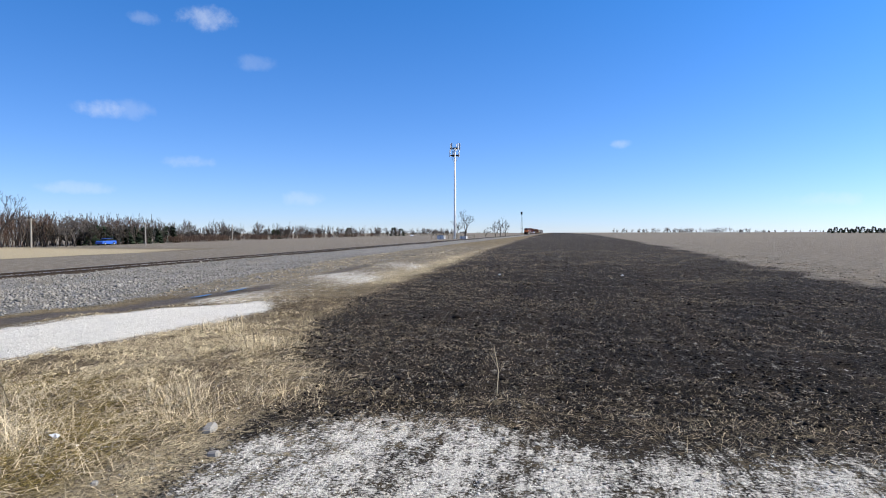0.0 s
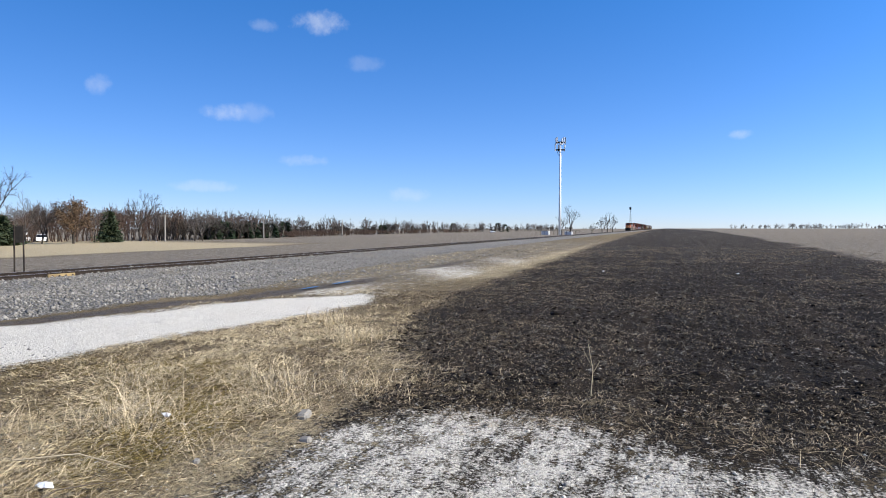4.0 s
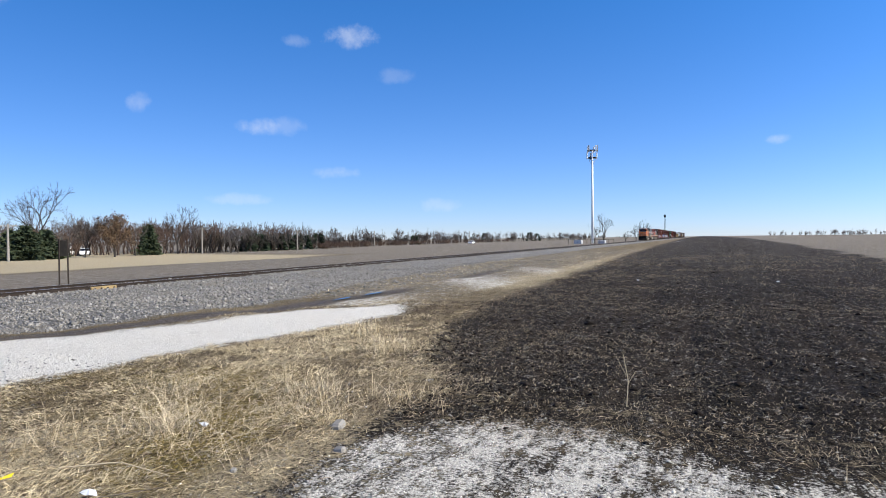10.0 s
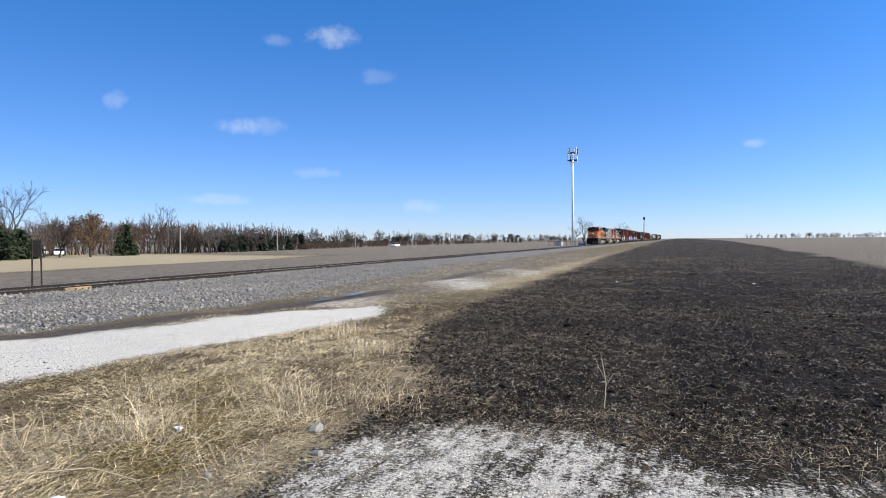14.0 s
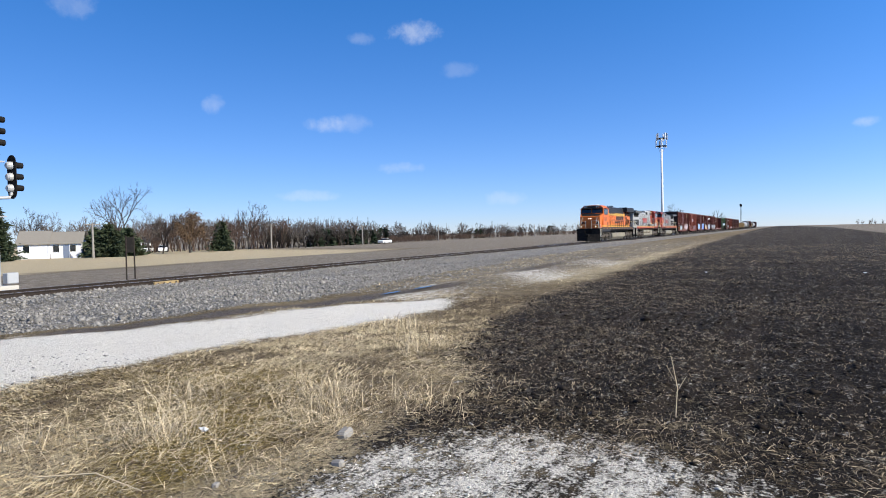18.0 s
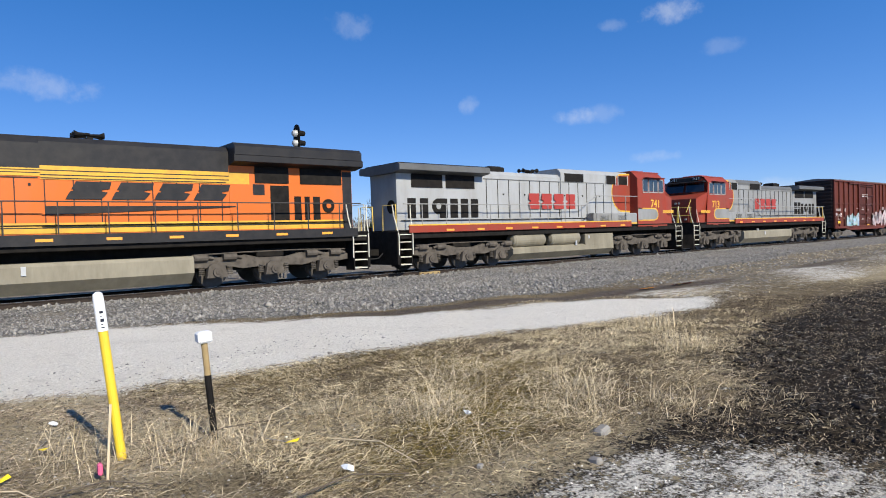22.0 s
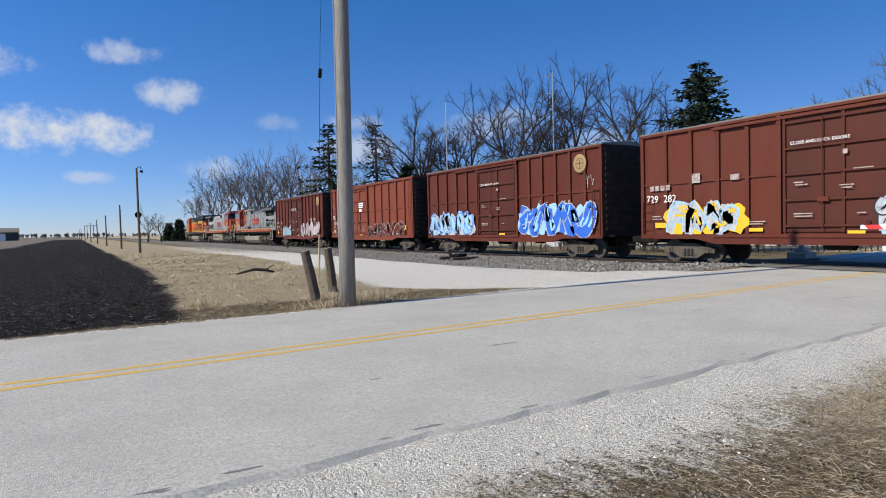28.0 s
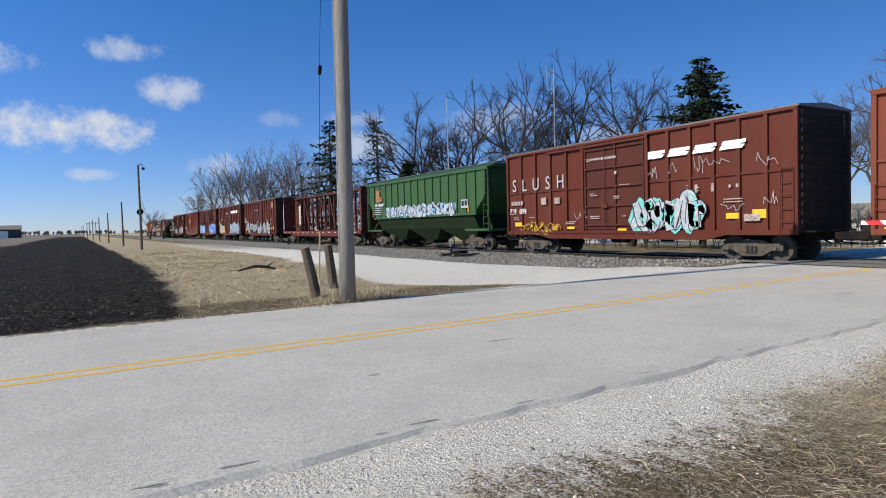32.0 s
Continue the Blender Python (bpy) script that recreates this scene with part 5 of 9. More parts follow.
    part("brake_wheel", Shape().disc((-0.6, 21.38, 2.7), (0, 1, 0), 0.28, 0.04, 16), "under", lo)
    # handrails along the walkway
    for sx in (-1, 1):
        posts = Shape()
        for y in np.arange(6.4, L - 1.0, 1.28):
            posts.tube([(sx * 1.49, y, 1.74), (sx * 1.49, y, 2.78 if new_style or y > 9.6 else 3.28)], 0.02, 6)
        part_each("handrail_post", posts, hr_m, lo)
        part("handrail", Shape().tube([(sx * 1.49, 6.0, 2.1), (sx * 1.49, 6.4, 2.78), (sx * 1.49, L - 1.0, 2.78)] if new_style else [(sx * 1.49, 5.3, 3.28), (sx * 1.49, 9.0, 3.28), (sx * 1.49, 9.9, 2.78), (sx * 1.49, L - 1.0, 2.78)], 0.022, 6), hr_m, lo)
        if not new_style:
            box = part("battery_box", Shape().box(sx * 0.95, 5.3, 1.74, sx * 1.46, 9.2, 2.36, 0.03), "silver", lo, "low silver cabinet beside the cab")
            for y0 in (6.3, 7.9):
                for z in np.arange(1.98, 2.2, 0.055):
                    part("louver", Shape().extrude([(y0, z), (y0 + 0.75, z), (y0 + 0.75, z + 0.02), (y0, z + 0.02)], sx * 1.46, sx * 1.475, "x"), "under", box)
            part("box_stripe", Shape().box(sx * 1.46, 5.3, 1.76, sx * 1.464, 9.2, 1.84), "yellow_paint", box)
            part("lower_handrail", Shape().tube([(sx * 1.47, 9.2, 2.36), (sx * 1.47, 9.5, 2.36), (sx * 1.47, 10.3, 1.86), (sx * 1.47, L - 1.2, 1.86)], 0.018, 5), "grab_dark", lo)
    # tank
    tank_prof = [(-1.42, 0.98), (-1.35, 1.08), (1.35, 1.08), (1.42, 0.98), (1.42, 0.55), (1.05, 0.2), (-1.05, 0.2), (-1.42, 0.55)]
    if number == "741":
        tank_prof = [(-1.42, 0.72), (-1.3, 0.80), (1.3, 0.80), (1.42, 0.72), (1.42, 0.5), (1.05, 0.2), (-1.05, 0.2), (-1.42, 0.5)]
        part("tank_end_box", Shape().box(-1.42, 7.5, 0.7, 1.42, 9.9, 1.3, 0.03), "tank_tan", lo)
    part("fuel_tank", Shape().extrude(tank_prof, 7.5, 15.2), "tank_tan", lo, "dust-streaked fuel tank")
    for sx in (-1, 1):
        part_each("tank_fitting", Shape().box(sx * 1.42, 10.6, 0.75, sx * 1.45, 10.72, 1.0).disc((sx * 1.38, 9.6, 1.14), (0, 0, 1), 0.07, 0.16, 8), "alu", lo)
    air = Shape()
    for sx in (-1, 1):
        for y0, y1 in ((10.2, 12.5), (12.85, 15.15)):
            if not new_style and number == "741":
                air.tube([(sx * 1.14, y0, 1.12), (sx * 1.14, y0 + 0.06, 1.12), (sx * 1.14, y0 + 0.16, 1.12), (sx * 1.14, y1 - 0.16, 1.12), (sx * 1.14, y1 - 0.06, 1.12), (sx * 1.14, y1, 1.12)], [0.1, 0.27, 0.34, 0.34, 0.27, 0.1], 20)
    if air.v:
        part_each("air_reservoir", air, "tank_tan", lo, "tan cylindrical air reservoir")
    loco_truck(lo, 4.45, 1)
    loco_truck(lo, L - 4.45, -1)
    # paint marks
    for sx, put in ((1, on_side), (-1, on_far_side)):
        if new_style:
            letters(number, 0.62, "black_paint", lo, put(sx * 1.503, 3.55, 2.72), "road_number", 0.0, 1.12, bold=0.014)
            mark = Shape()
            y0, z0 = 11.6, 2.88
            brand_blocks(lo, sx, sx * 0.962, y0 + 0.2, y0 + 4.8, z0, z0 + 0.52, "black_paint", slant=0.55)
            part("swoosh", Shape().add([(sx * 0.962, y0 - 0.3, 2.42), (sx * 0.962, y0 + 5.2, 2.66), (sx * 0.962, y0 + 5.2, 2.70), (sx * 0.962, y0 - 0.3, 2.68)], [(0, 1, 2, 3)]), "black_paint", lo)
        else:
            letters(number, 0.62, "yellow_paint", lo, put(sx * 1.503, 3.5, 2.68), "road_number", 0.0, 1.05, bold=0.01)
            brand_blocks(lo, sx, sx * 0.99, 10.1, 13.6, 2.60, 3.36, "letter_red")
            for z in (2.36, 2.42, 2.48):
                part("nose_stripe", Shape().box(sx * 1.5, 1.6, z - 0.02, sx * 1.506, 2.75, z + 0.022), "yellow_paint", lo)
            # rounded red field behind the cab with a yellow border
            cap = [(5.27, 4.5)]
            for a in np.linspace(75, -75, 13):
                cap.append((5.9 + 1.0 * math.cos(radians(a)), 3.5 + 1.0 * math.sin(radians(a)) * 1.0))
            cap += [(5.27, 2.5)]
            grow = [(5.27, 4.58)] + [(5.9 + 1.07 * math.cos(radians(a)), 3.5 + 1.09 * math.sin(radians(a))) for a in np.linspace(75, -75, 13)] + [(5.27, 2.42)]
            part("yellow_border", Shape().extrude(grow, sx * 0.982, sx * 0.987, "x"), "yellow_paint", hood_ob)
            part("red_field", Shape().extrude(cap, sx * 0.988, sx * 0.993, "x"), "red_paint", hood_ob)
            lower = [(4.6, 1.98)] + [(3.5 + 0.42 * math.cos(radians(a)) + 0.2, 2.28 + 0.30 * math.sin(radians(a))) for a in np.linspace(270, 90, 9)] + [(5.25, 2.58), (5.25, 1.98)]
            part("yellow_border", Shape().extrude([(y - 0.06 if y < 5 else y, z + (0.06 if z > 2.3 else -0.06)) for y, z in lower], sx * 1.502, sx * 1.506, "x"), "yellow_paint", cab_ob)
            part("silver_field", Shape().extrude(lower, sx * 1.507, sx * 1.511, "x"), "silver", cab_ob)
    return lo


def add_mover(ob, s, flip=False, length=22.4):
    """Puts a vehicle into the train: its leading coupler stands at y = s at 23 s."""
    MOVERS.append((ob, s + length if flip else s, 180 if flip else 0))


FRONT = -30.10
add_mover(locomotive("locomotive", "orange and black road diesel with lit headlights", "orange", "7627"), FRONT)
add_mover(locomotive("locomotive", "weathered silver diesel with red cab, coupled cab rearward", "silver", "741"), FRONT + 22.4, True)
add_mover(locomotive("locomotive", "weathered silver diesel with red cab, coupled cab forward", "silver", "713"), FRONT + 44.8)


# ---- freight cars ----
def car_truck(parent, y):
    tr = part("truck", Shape().box(-1.0, y - 0.22, 0.42, 1.0, y + 0.22, 0.74, 0.03), "under", parent, "two-axle freight truck")
    for sx in (-1, 1):
        s = Shape().extrude([(y - 1.15, 0.56), (y - 0.75, 0.60), (y - 0.36, 0.74), (y + 0.36, 0.74), (y + 0.75, 0.60), (y + 1.15, 0.56), (y + 1.15, 0.38), (y + 0.7, 0.36), (y + 0.4, 0.18), (y - 0.4, 0.18), (y - 0.7, 0.36), (y - 1.15, 0.38)], sx * 0.98, sx * 1.12, "x")
        part("side_frame", s, "truck", tr)
        sp = Shape()
        for dy in (-0.16, 0.0, 0.16):
            for j in range(4):
                sp.disc((sx * 1.13, y + dy, 0.30 + j * 0.07), (0, 0, 1), 0.07, 0.04, 8)
        part_each("spring", sp, "wheel", tr)
        for dy in (-0.89, 0.89):
            part("axle_cap", Shape().box(sx * 1.0, y + dy - 0.16, 0.36, sx * 1.16, y + dy + 0.16, 0.62, 0.03).disc((sx * 1.18, y + dy, 0.46), (1, 0, 0), 0.09, 0.06, 10), "truck", tr)
    for dy in (-0.89, 0.89):
        w = new("wheelset", car_wheel_mesh)
        w.parent, w.location = tr, (0, y + dy, 0.45)
    return tr


def ladder(parent, x, y0, y1, z0, z1, rungs, material, axis="x"):
    s = Shape()
    for k in range(rungs):
        z = z0 + (z1 - z0) * k / (rungs - 1)
        if axis == "x":
            s.tube([(x, y0, z), (x, y1, z)], 0.016, 5)
        else:
            s.tube([(y0, x, z), (y1, x, z)], 0.016, 5)
    for e in (y0, y1):
        s.tube([(x, e, z0), (x, e, z1)] if axis == "x" else [(e, x, z0), (e, x, z1)], 0.016, 5)
    return part("ladder", s, material, parent)


def graffiti(parent, y0, y1, z0, z1, fill, line, x, seed, letters_n=5, second=None, halo=False):
    """Sprayed shapes too wild to read: a ragged cloud, fat curling bands with thin outlines, and highlights."""
    r = random.Random(seed)
    w, tall = (y1 - y0) / letters_n, z1 - z0
    cloud, lines, fills, marks = Shape(), Shape(), Shape(), Shape()
    fat = min(0.21 * tall, 0.25 * w)

    def curl(pts, n=14):
        """A smooth run of points through the given ones."""
        q = [pts[0]] + pts + [pts[-1]]
        out = []
        for k in range(n + 1):
            u = k / n * (len(pts) - 1)
            i = min(int(u), len(pts) - 2)
            t = u - i
            a, b, c, d = q[i:i + 4]
            out.append(tuple(0.5 * (2 * b[j] + (c[j] - a[j]) * t + (2 * a[j] - 5 * b[j] + 4 * c[j] - d[j]) * t * t + (3 * b[j] - a[j] - 3 * c[j] + d[j]) * t ** 3) for j in (0, 1)))
        return out

    def band(shape, run, width, lift, taper=0.55):
        n = len(run)
        side = []
        for i, (a, b) in enumerate(run):
            c, d = run[min(i + 1, n - 1)][0] - run[max(i - 1, 0)][0], run[min(i + 1, n - 1)][1] - run[max(i - 1, 0)][1]
            ln = max(math.hypot(c, d), 1e-4)
            ww = width * (1 - taper + taper * math.sin(math.pi * (0.12 + 0.76 * i / (n - 1))))
            side.append((a, b, -d / ln * ww, c / ln * ww))
        low = z0 - 0.05
        v = [(x + lift, a - p, max(b - q, low)) for a, b, p, q in side] + [(x + lift, a + p, max(b + q, low)) for a, b, p, q in side]
        shape.add(v, [(i, i + 1, n + i + 1, n + i) for i in range(n - 1)])

    for k in range(letters_n):
        cy, cz = y0 + (k + 0.5) * w, z0 + 0.48 * tall
        n = 17
        ring = [(x + 0.001, cy + w * 0.62 * r.uniform(0.72, 1.12) * math.cos(6.283 * i / n), max(cz + tall * 0.52 * r.uniform(0.66, 1.16) * math.sin(6.283 * i / n), z0 - 0.05)) for i in range(n)]
        cloud.add(ring + [(x + 0.001, cy, cz)], [(i, (i + 1) % n, n) for i in range(n)])
        lean = r.uniform(-0.1, 0.18)
        for j in range(3):
            start = (r.uniform(0.0, 0.35), r.uniform(0.0, 1.0)) if j else (0.15, r.choice((0.05, 0.95)))
            pts = [start]
            for m in range(r.choice((3, 3, 4))):
                pts.append((min(max(pts[-1][0] + r.uniform(-0.2, 0.55), -0.05), 1.05), r.uniform(0.04, 1.0)))
            run = curl([(y0 + (k + a + lean * b) * w, z0 + tall * (0.07 + 0.86 * b)) for a, b in pts])
            lift = 0.002 + 0.0016 * j
            band(lines, run, fat * 1.22, lift)
            band(fills, run, fat, lift + 0.0008)
            part_run = run[2:7] if j % 2 else run[7:12]
            band(marks, [(a + 0.25 * fat, b + 0.3 * fat) for a, b in part_run], fat * r.uniform(0.12, 0.3), 0.0075 + 0.0003 * j)
    g = part("graffiti", fills, fill, parent, "sprayed graffiti lettering")
    tagged(g, kind="stuff")
    tagged(part("graffiti_outline", lines, line, g), kind="stuff")
    if halo:
        tagged(part("graffiti_cloud", cloud, second or line, g), kind="stuff")
    tagged(part("graffiti_highlight", marks, second or line, g), kind="stuff")
    return g


def scribbles(parent, x, spots, material, seed):
    """Thin tags and chalk marks."""
    r = random.Random(seed)
    s = Shape()
    for y, z, w, h in spots:
        pts = []
        for k in range(9):
            pts.append((y + w * (k / 8 - 0.5) + r.uniform(-0.1, 0.1) * w, z + h * r.uniform(-0.5, 0.5)))
        for (a, b), (c, d) in zip(pts, pts[1:]):
            t = 0.009
            nx, nz = -(d - b), (c - a)
            ln = max(math.hypot(nx, nz), 1e-3)
            nx, nz = nx / ln * t, nz / ln * t
            s.add([(x, a - nx, b - nz), (x, c - nx, d - nz), (x, c + nx, d + nz), (x, a + nx, b + nz)], [(0, 1, 2, 3)])
    return tagged(part("tag", s, material, parent), kind="stuff")


def bars(parent, x, rows, material, name="stencil_bar"):
    """Lettering too small to read, as plain bars: y, z, length, height."""
    s = Shape()
    for y, z, w, h in rows:
        h = min(h, 0.036) if material == "stencil" and h < 0.06 else h
        s.add([(x, y, z), (x, y + w, z), (x, y + w, z + h), (x, y, z + h)], [(0, 1, 2, 3)])
    return part_each(name, s, material, parent)


def boxcar(label, paint, door_from=7.1, door_to=10.6, length=15.72, top=5.12, plain=False):
    """A high outside-post boxcar; body from y = 1.15."""
    car = thing("boxcar", label, "freight car", group="freight cars")
    y0, y1, hw = 1.15, 1.15 + length, 1.47
    part("body", Shape().box(-hw, y0, 1.0, hw, y1, top - 0.03, 0.02), paint, car)
    roof = Shape().extrude([(-hw - 0.09, top - 0.06), (hw + 0.09, top - 0.06), (hw + 0.09, top), (0, top + 0.14), (-hw - 0.09, top)], y0 - 0.06, y1 + 0.06)
    rf = part("roof", roof, "roof_galv" if not plain else paint, car, "dusty metal roof")
    seams = Shape()
    for y in np.arange(y0 + 0.6, y1, 1.1):
        seams.extrude([(-hw - 0.05, top), (hw + 0.05, top), (hw + 0.05, top + 0.03), (0, top + 0.175), (-hw - 0.05, top + 0.03)], y, y + 0.06)
    part_each("roof_rib", seams, "roof_galv" if not plain else paint, rf)
    for sx in (-1, 1):
        x = sx * hw
        posts = np.concatenate([np.linspace(y0 + 0.06, door_from - 0.12, 6), np.linspace(door_to + 0.12, y1 - 0.06, 7)])
        for y in posts:
            p = Shape().extrude([(y - 0.075, 1.0), (y + 0.075, 1.0), (y + 0.075, top - 0.1), (y - 0.075, top - 0.1)], x, x + sx * 0.1, "x")
            part("side_post", p, paint, car)
        part("top_rail", Shape().box(x, y0, top - 0.16, x + sx * 0.12, y1, top - 0.06, 0.01), paint, car)
        part("side_sill", Shape().extrude([(y0, 0.92), (y0 + 2.6, 0.92), (y0 + 3.4, 0.74), (y1 - 3.4, 0.74), (y1 - 2.6, 0.92), (y1, 0.92), (y1, 1.1), (y0, 1.1)], x, x + sx * 0.12, "x"), paint, car)
        part_each("belt_rail", Shape().box(x, y0, 3.02, x + sx * 0.06, door_from - 0.1, 3.1).box(x, door_to + 0.1, 3.02, x + sx * 0.06, y1, 3.1), paint, car)
        door_paint = "box_door" if paint == "box_red" else paint
        part_each("door_frame", Shape().box(x, door_from - 0.2, 1.0, x + sx * 0.14, door_from - 0.04, top - 0.12).box(x, door_to + 0.04, 1.0, x + sx * 0.14, door_to + 0.2, top - 0.12), paint, car)
        d = part("door", Shape().box(x + sx * 0.02, door_from, 1.15, x + sx * 0.06, door_to, top - 0.28, 0.01), door_paint, car, "corrugated sliding door")
        ribs = Shape()
        for z in np.linspace(1.3, top - 0.5, 5):
            ribs.box(x + sx * 0.06, door_from + 0.08, z, x + sx * 0.15, door_to - 0.08, z + 0.09, 0.02)
        for y in (door_from + 0.02, (door_from + door_to) / 2 + 0.1, door_to - 0.1):
            ribs.box(x + sx * 0.06, y, 1.15, x + sx * 0.13, y + 0.09, top - 0.28)
        part_each("door_rib", ribs, door_paint, d)
        part_each("door_track", Shape().box(x, door_from - 2.6, 0.98, x + sx * 0.17, door_to + 0.3, 1.08).box(x, door_from - 2.6, top - 0.3, x + sx * 0.17, door_to + 0.2, top - 0.2), paint, d)
        part("door_lock_bar", Shape().tube([(x + sx * 0.18, door_from + 1.3, 1.2), (x + sx * 0.18, door_from + 1.3, top - 0.4)], 0.022, 6).box(x + sx * 0.15, door_from + 1.15, 2.1, x + sx * 0.2, door_from + 1.5, 2.25), paint, d)
        ladder(car, x + sx * 0.13, y1 - 0.55, y1 - 0.1, 0.95, 3.1 if not plain else top - 0.3, 6 if not plain else 11, paint)
        ladder(car, x + sx * 0.13, y0 + 0.1, y0 + 0.55, 0.95, 2.4, 5, paint)
    # the ends turn from the sun; near-black colour paints that shade in
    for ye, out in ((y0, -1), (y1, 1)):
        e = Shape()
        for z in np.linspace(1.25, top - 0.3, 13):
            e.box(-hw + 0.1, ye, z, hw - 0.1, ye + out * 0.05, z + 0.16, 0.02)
        part_each("corrugated_end", e, "box_end", car, "corrugated end, its shade put into the dark colour")
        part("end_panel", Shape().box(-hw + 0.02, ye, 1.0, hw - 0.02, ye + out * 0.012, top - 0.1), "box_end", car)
        part("end_platform", Shape().box(-1.2, ye, 1.0, 1.2, ye + out * 0.4, 1.05), "under", car)
        coupler(car, ye - out * 0.05, out * 1.6)
        ladder(car, ye + out * 0.1, -1.4, -1.0, 1.1, top - 0.2, 11, "box_end", "y")
    under = Shape().box(-0.25, y0 - 0.3, 0.72, 0.25, y1 + 0.3, 1.0)
    for y in np.arange(y0 + 2.0, y1 - 1, 1.7):
        under.box(-1.4, y, 0.86, 1.4, y + 0.14, 1.0)
    part("underframe", under, "under", car)
    part("brake_reservoir", Shape().tube([(0.7, 8.0, 0.75), (0.7, 8.9, 0.75)], 0.2, 12).tube([(-0.7, 9.5, 0.72), (-0.7, 10.1, 0.72)], 0.16, 10), "under", car)
    car_truck(car, y0 + 1.9)
    car_truck(car, y1 - 1.9)
    xf = hw + 0.104
    if not plain:
        bars(car, 1.64, [(8.9, 2.55, 0.42, 0.05), (8.95, 2.47, 0.32, 0.05), (7.5, 2.72, 0.3, 0.05), (7.55, 2.64, 0.4, 0.05), (9.3, 3.02, 0.55, 0.05), (7.5, 1.72, 0.6, 0.05), (7.5, 1.64, 0.6, 0.05), (9.4, 1.7, 0.25, 0.05), (9.0, 3.5, 0.14, 0.14)], "stencil")
        bars(car, xf, [(12.6, 2.55, 0.1, 0.05), (12.6, 2.66, 0.1, 0.05), (12.6, 2.77, 0.1, 0.05), (13.1, 2.55, 0.1, 0.05), (13.1, 2.66, 0.1, 0.05), (14.4, 2.6, 0.1, 0.12), (14.7, 2.6, 0.1, 0.12), (14.2, 2.18, 0.75, 0.05), (14.2, 2.08, 0.75, 0.05), (3.0, 1.78, 0.5, 0.05), (1.7, 1.78, 0.45, 0.05), (1.7, 1.68, 0.5, 0.05), (5.8, 1.5, 0.7, 0.05), (5.8, 1.42, 0.6, 0.05)], "stencil")
        bars(car, xf, [(5.9, 1.18, 0.5, 0.12), (14.3, 1.5, 0.5, 0.2), (12.6, 1.45, 0.55, 0.1)], "decal_yellow", "yellow_decal")
    bars(car, xf, [(y0 + 0.7, 1.35, 0.55, 0.2), (y1 - 1.55, 1.5, 0.5, 0.3), (door_to - 1.5, 1.1, 0.5, 0.09)], "decal_yellow", "yellow_decal")
    return car


def emblem(car, y, z, x):
    """A round white herald as plain rings."""
    s = Shape()
    for r0, r1 in ((0.42, 0.455), (0.23, 0.255)):
        n = 28
        ring = [(x, y + r * math.cos(2 * math.pi * k / n), z + r * math.sin(2 * math.pi * k / n)) for r in (r0, r1) for k in range(n)]
        s.add(ring, [(k, (k + 1) % n, n + (k + 1) % n, n + k) for k in range(n)])
    s.add([(x, y - 0.2, z - 0.018), (x, y + 0.2, z - 0.018), (x, y + 0.2, z + 0.018), (x, y - 0.2, z + 0.018)], [(0, 1, 2, 3)])
    s.add([(x, y - 0.018, z - 0.2), (x, y + 0.018, z - 0.2), (x, y + 0.018, z + 0.2), (x, y - 0.018, z + 0.2)], [(0, 1, 2, 3)])
    disc = Shape()
    disc.add([(x - 0.003, y + 0.44 * math.cos(2 * math.pi * k / 28), z + 0.44 * math.sin(2 * math.pi * k / 28)) for k in range(28)], [tuple(range(28))])
    face = part("round_emblem", disc, "tan", car, "round cream emblem")
    part("emblem_ring", s, "box_door", face)
    return face


def car_number(car, first, second, y, z, x, size=0.4, mark=True):
    if mark:
        brand_blocks(car, 1, x, y - 0.5, y + 0.5, z + 0.46, z + 0.66, "stencil", 0.0, "reporting_mark")
    letters(first, size, "white", car, on_side(x, y - 0.38, z), "car_number")
    letters(second, size, "white", car, on_side(x, y + 0.48, z), "car_number")


XS = 1.576
CARS = FRONT + 67.2


def car_at(k_start):
    return k_start - 1.15


# first boxcar
c = boxcar("dark red boxcar with white and pink graffiti, round emblem", "box_red")
car_number(c, "728", "628", 2.0, 1.95, XS)
letters("CLOSE AND LOCK DOORS", 0.15, "white", c, on_side(1.64, 8.3, 3.85), "door_notice")
letters("BEFORE MOVING CAR", 0.15, "white", c, on_side(1.64, 8.3, 3.68), "door_notice")
graffiti(c, 4.0, 6.9, 1.0, 2.15, "g_white", "g_teal", XS + 0.01, 21, 4, "g_light")
graffiti(c, 10.3, 15.9, 1.0, 2.4, "g_pink", "g_black", XS + 0.045, 27, 7, "g_white")
scribbles(c, XS + 0.02, [(15.6, 2.1, 0.8, 0.5), (9.1, 1.6, 0.4, 0.5)], "g_white", 3)
emblem(c, 15.5, 4.35, XS)
bars(c, XS, [(14.2, 2.45, 0.5, 0.06), (14.2, 2.58, 0.6, 0.06), (14.3, 2.71, 0.4, 0.06), (13.3, 2.5, 0.4, 0.3), (3.4, 2.35, 0.3, 0.3), (6.3, 1.9, 0.5, 0.08), (6.3, 2.6, 0.4, 0.08), (7.6, 2.5, 0.6, 0.07), (7.6, 1.6, 0.4, 0.12)], "stencil")
add_mover(c, car_at(38.26))
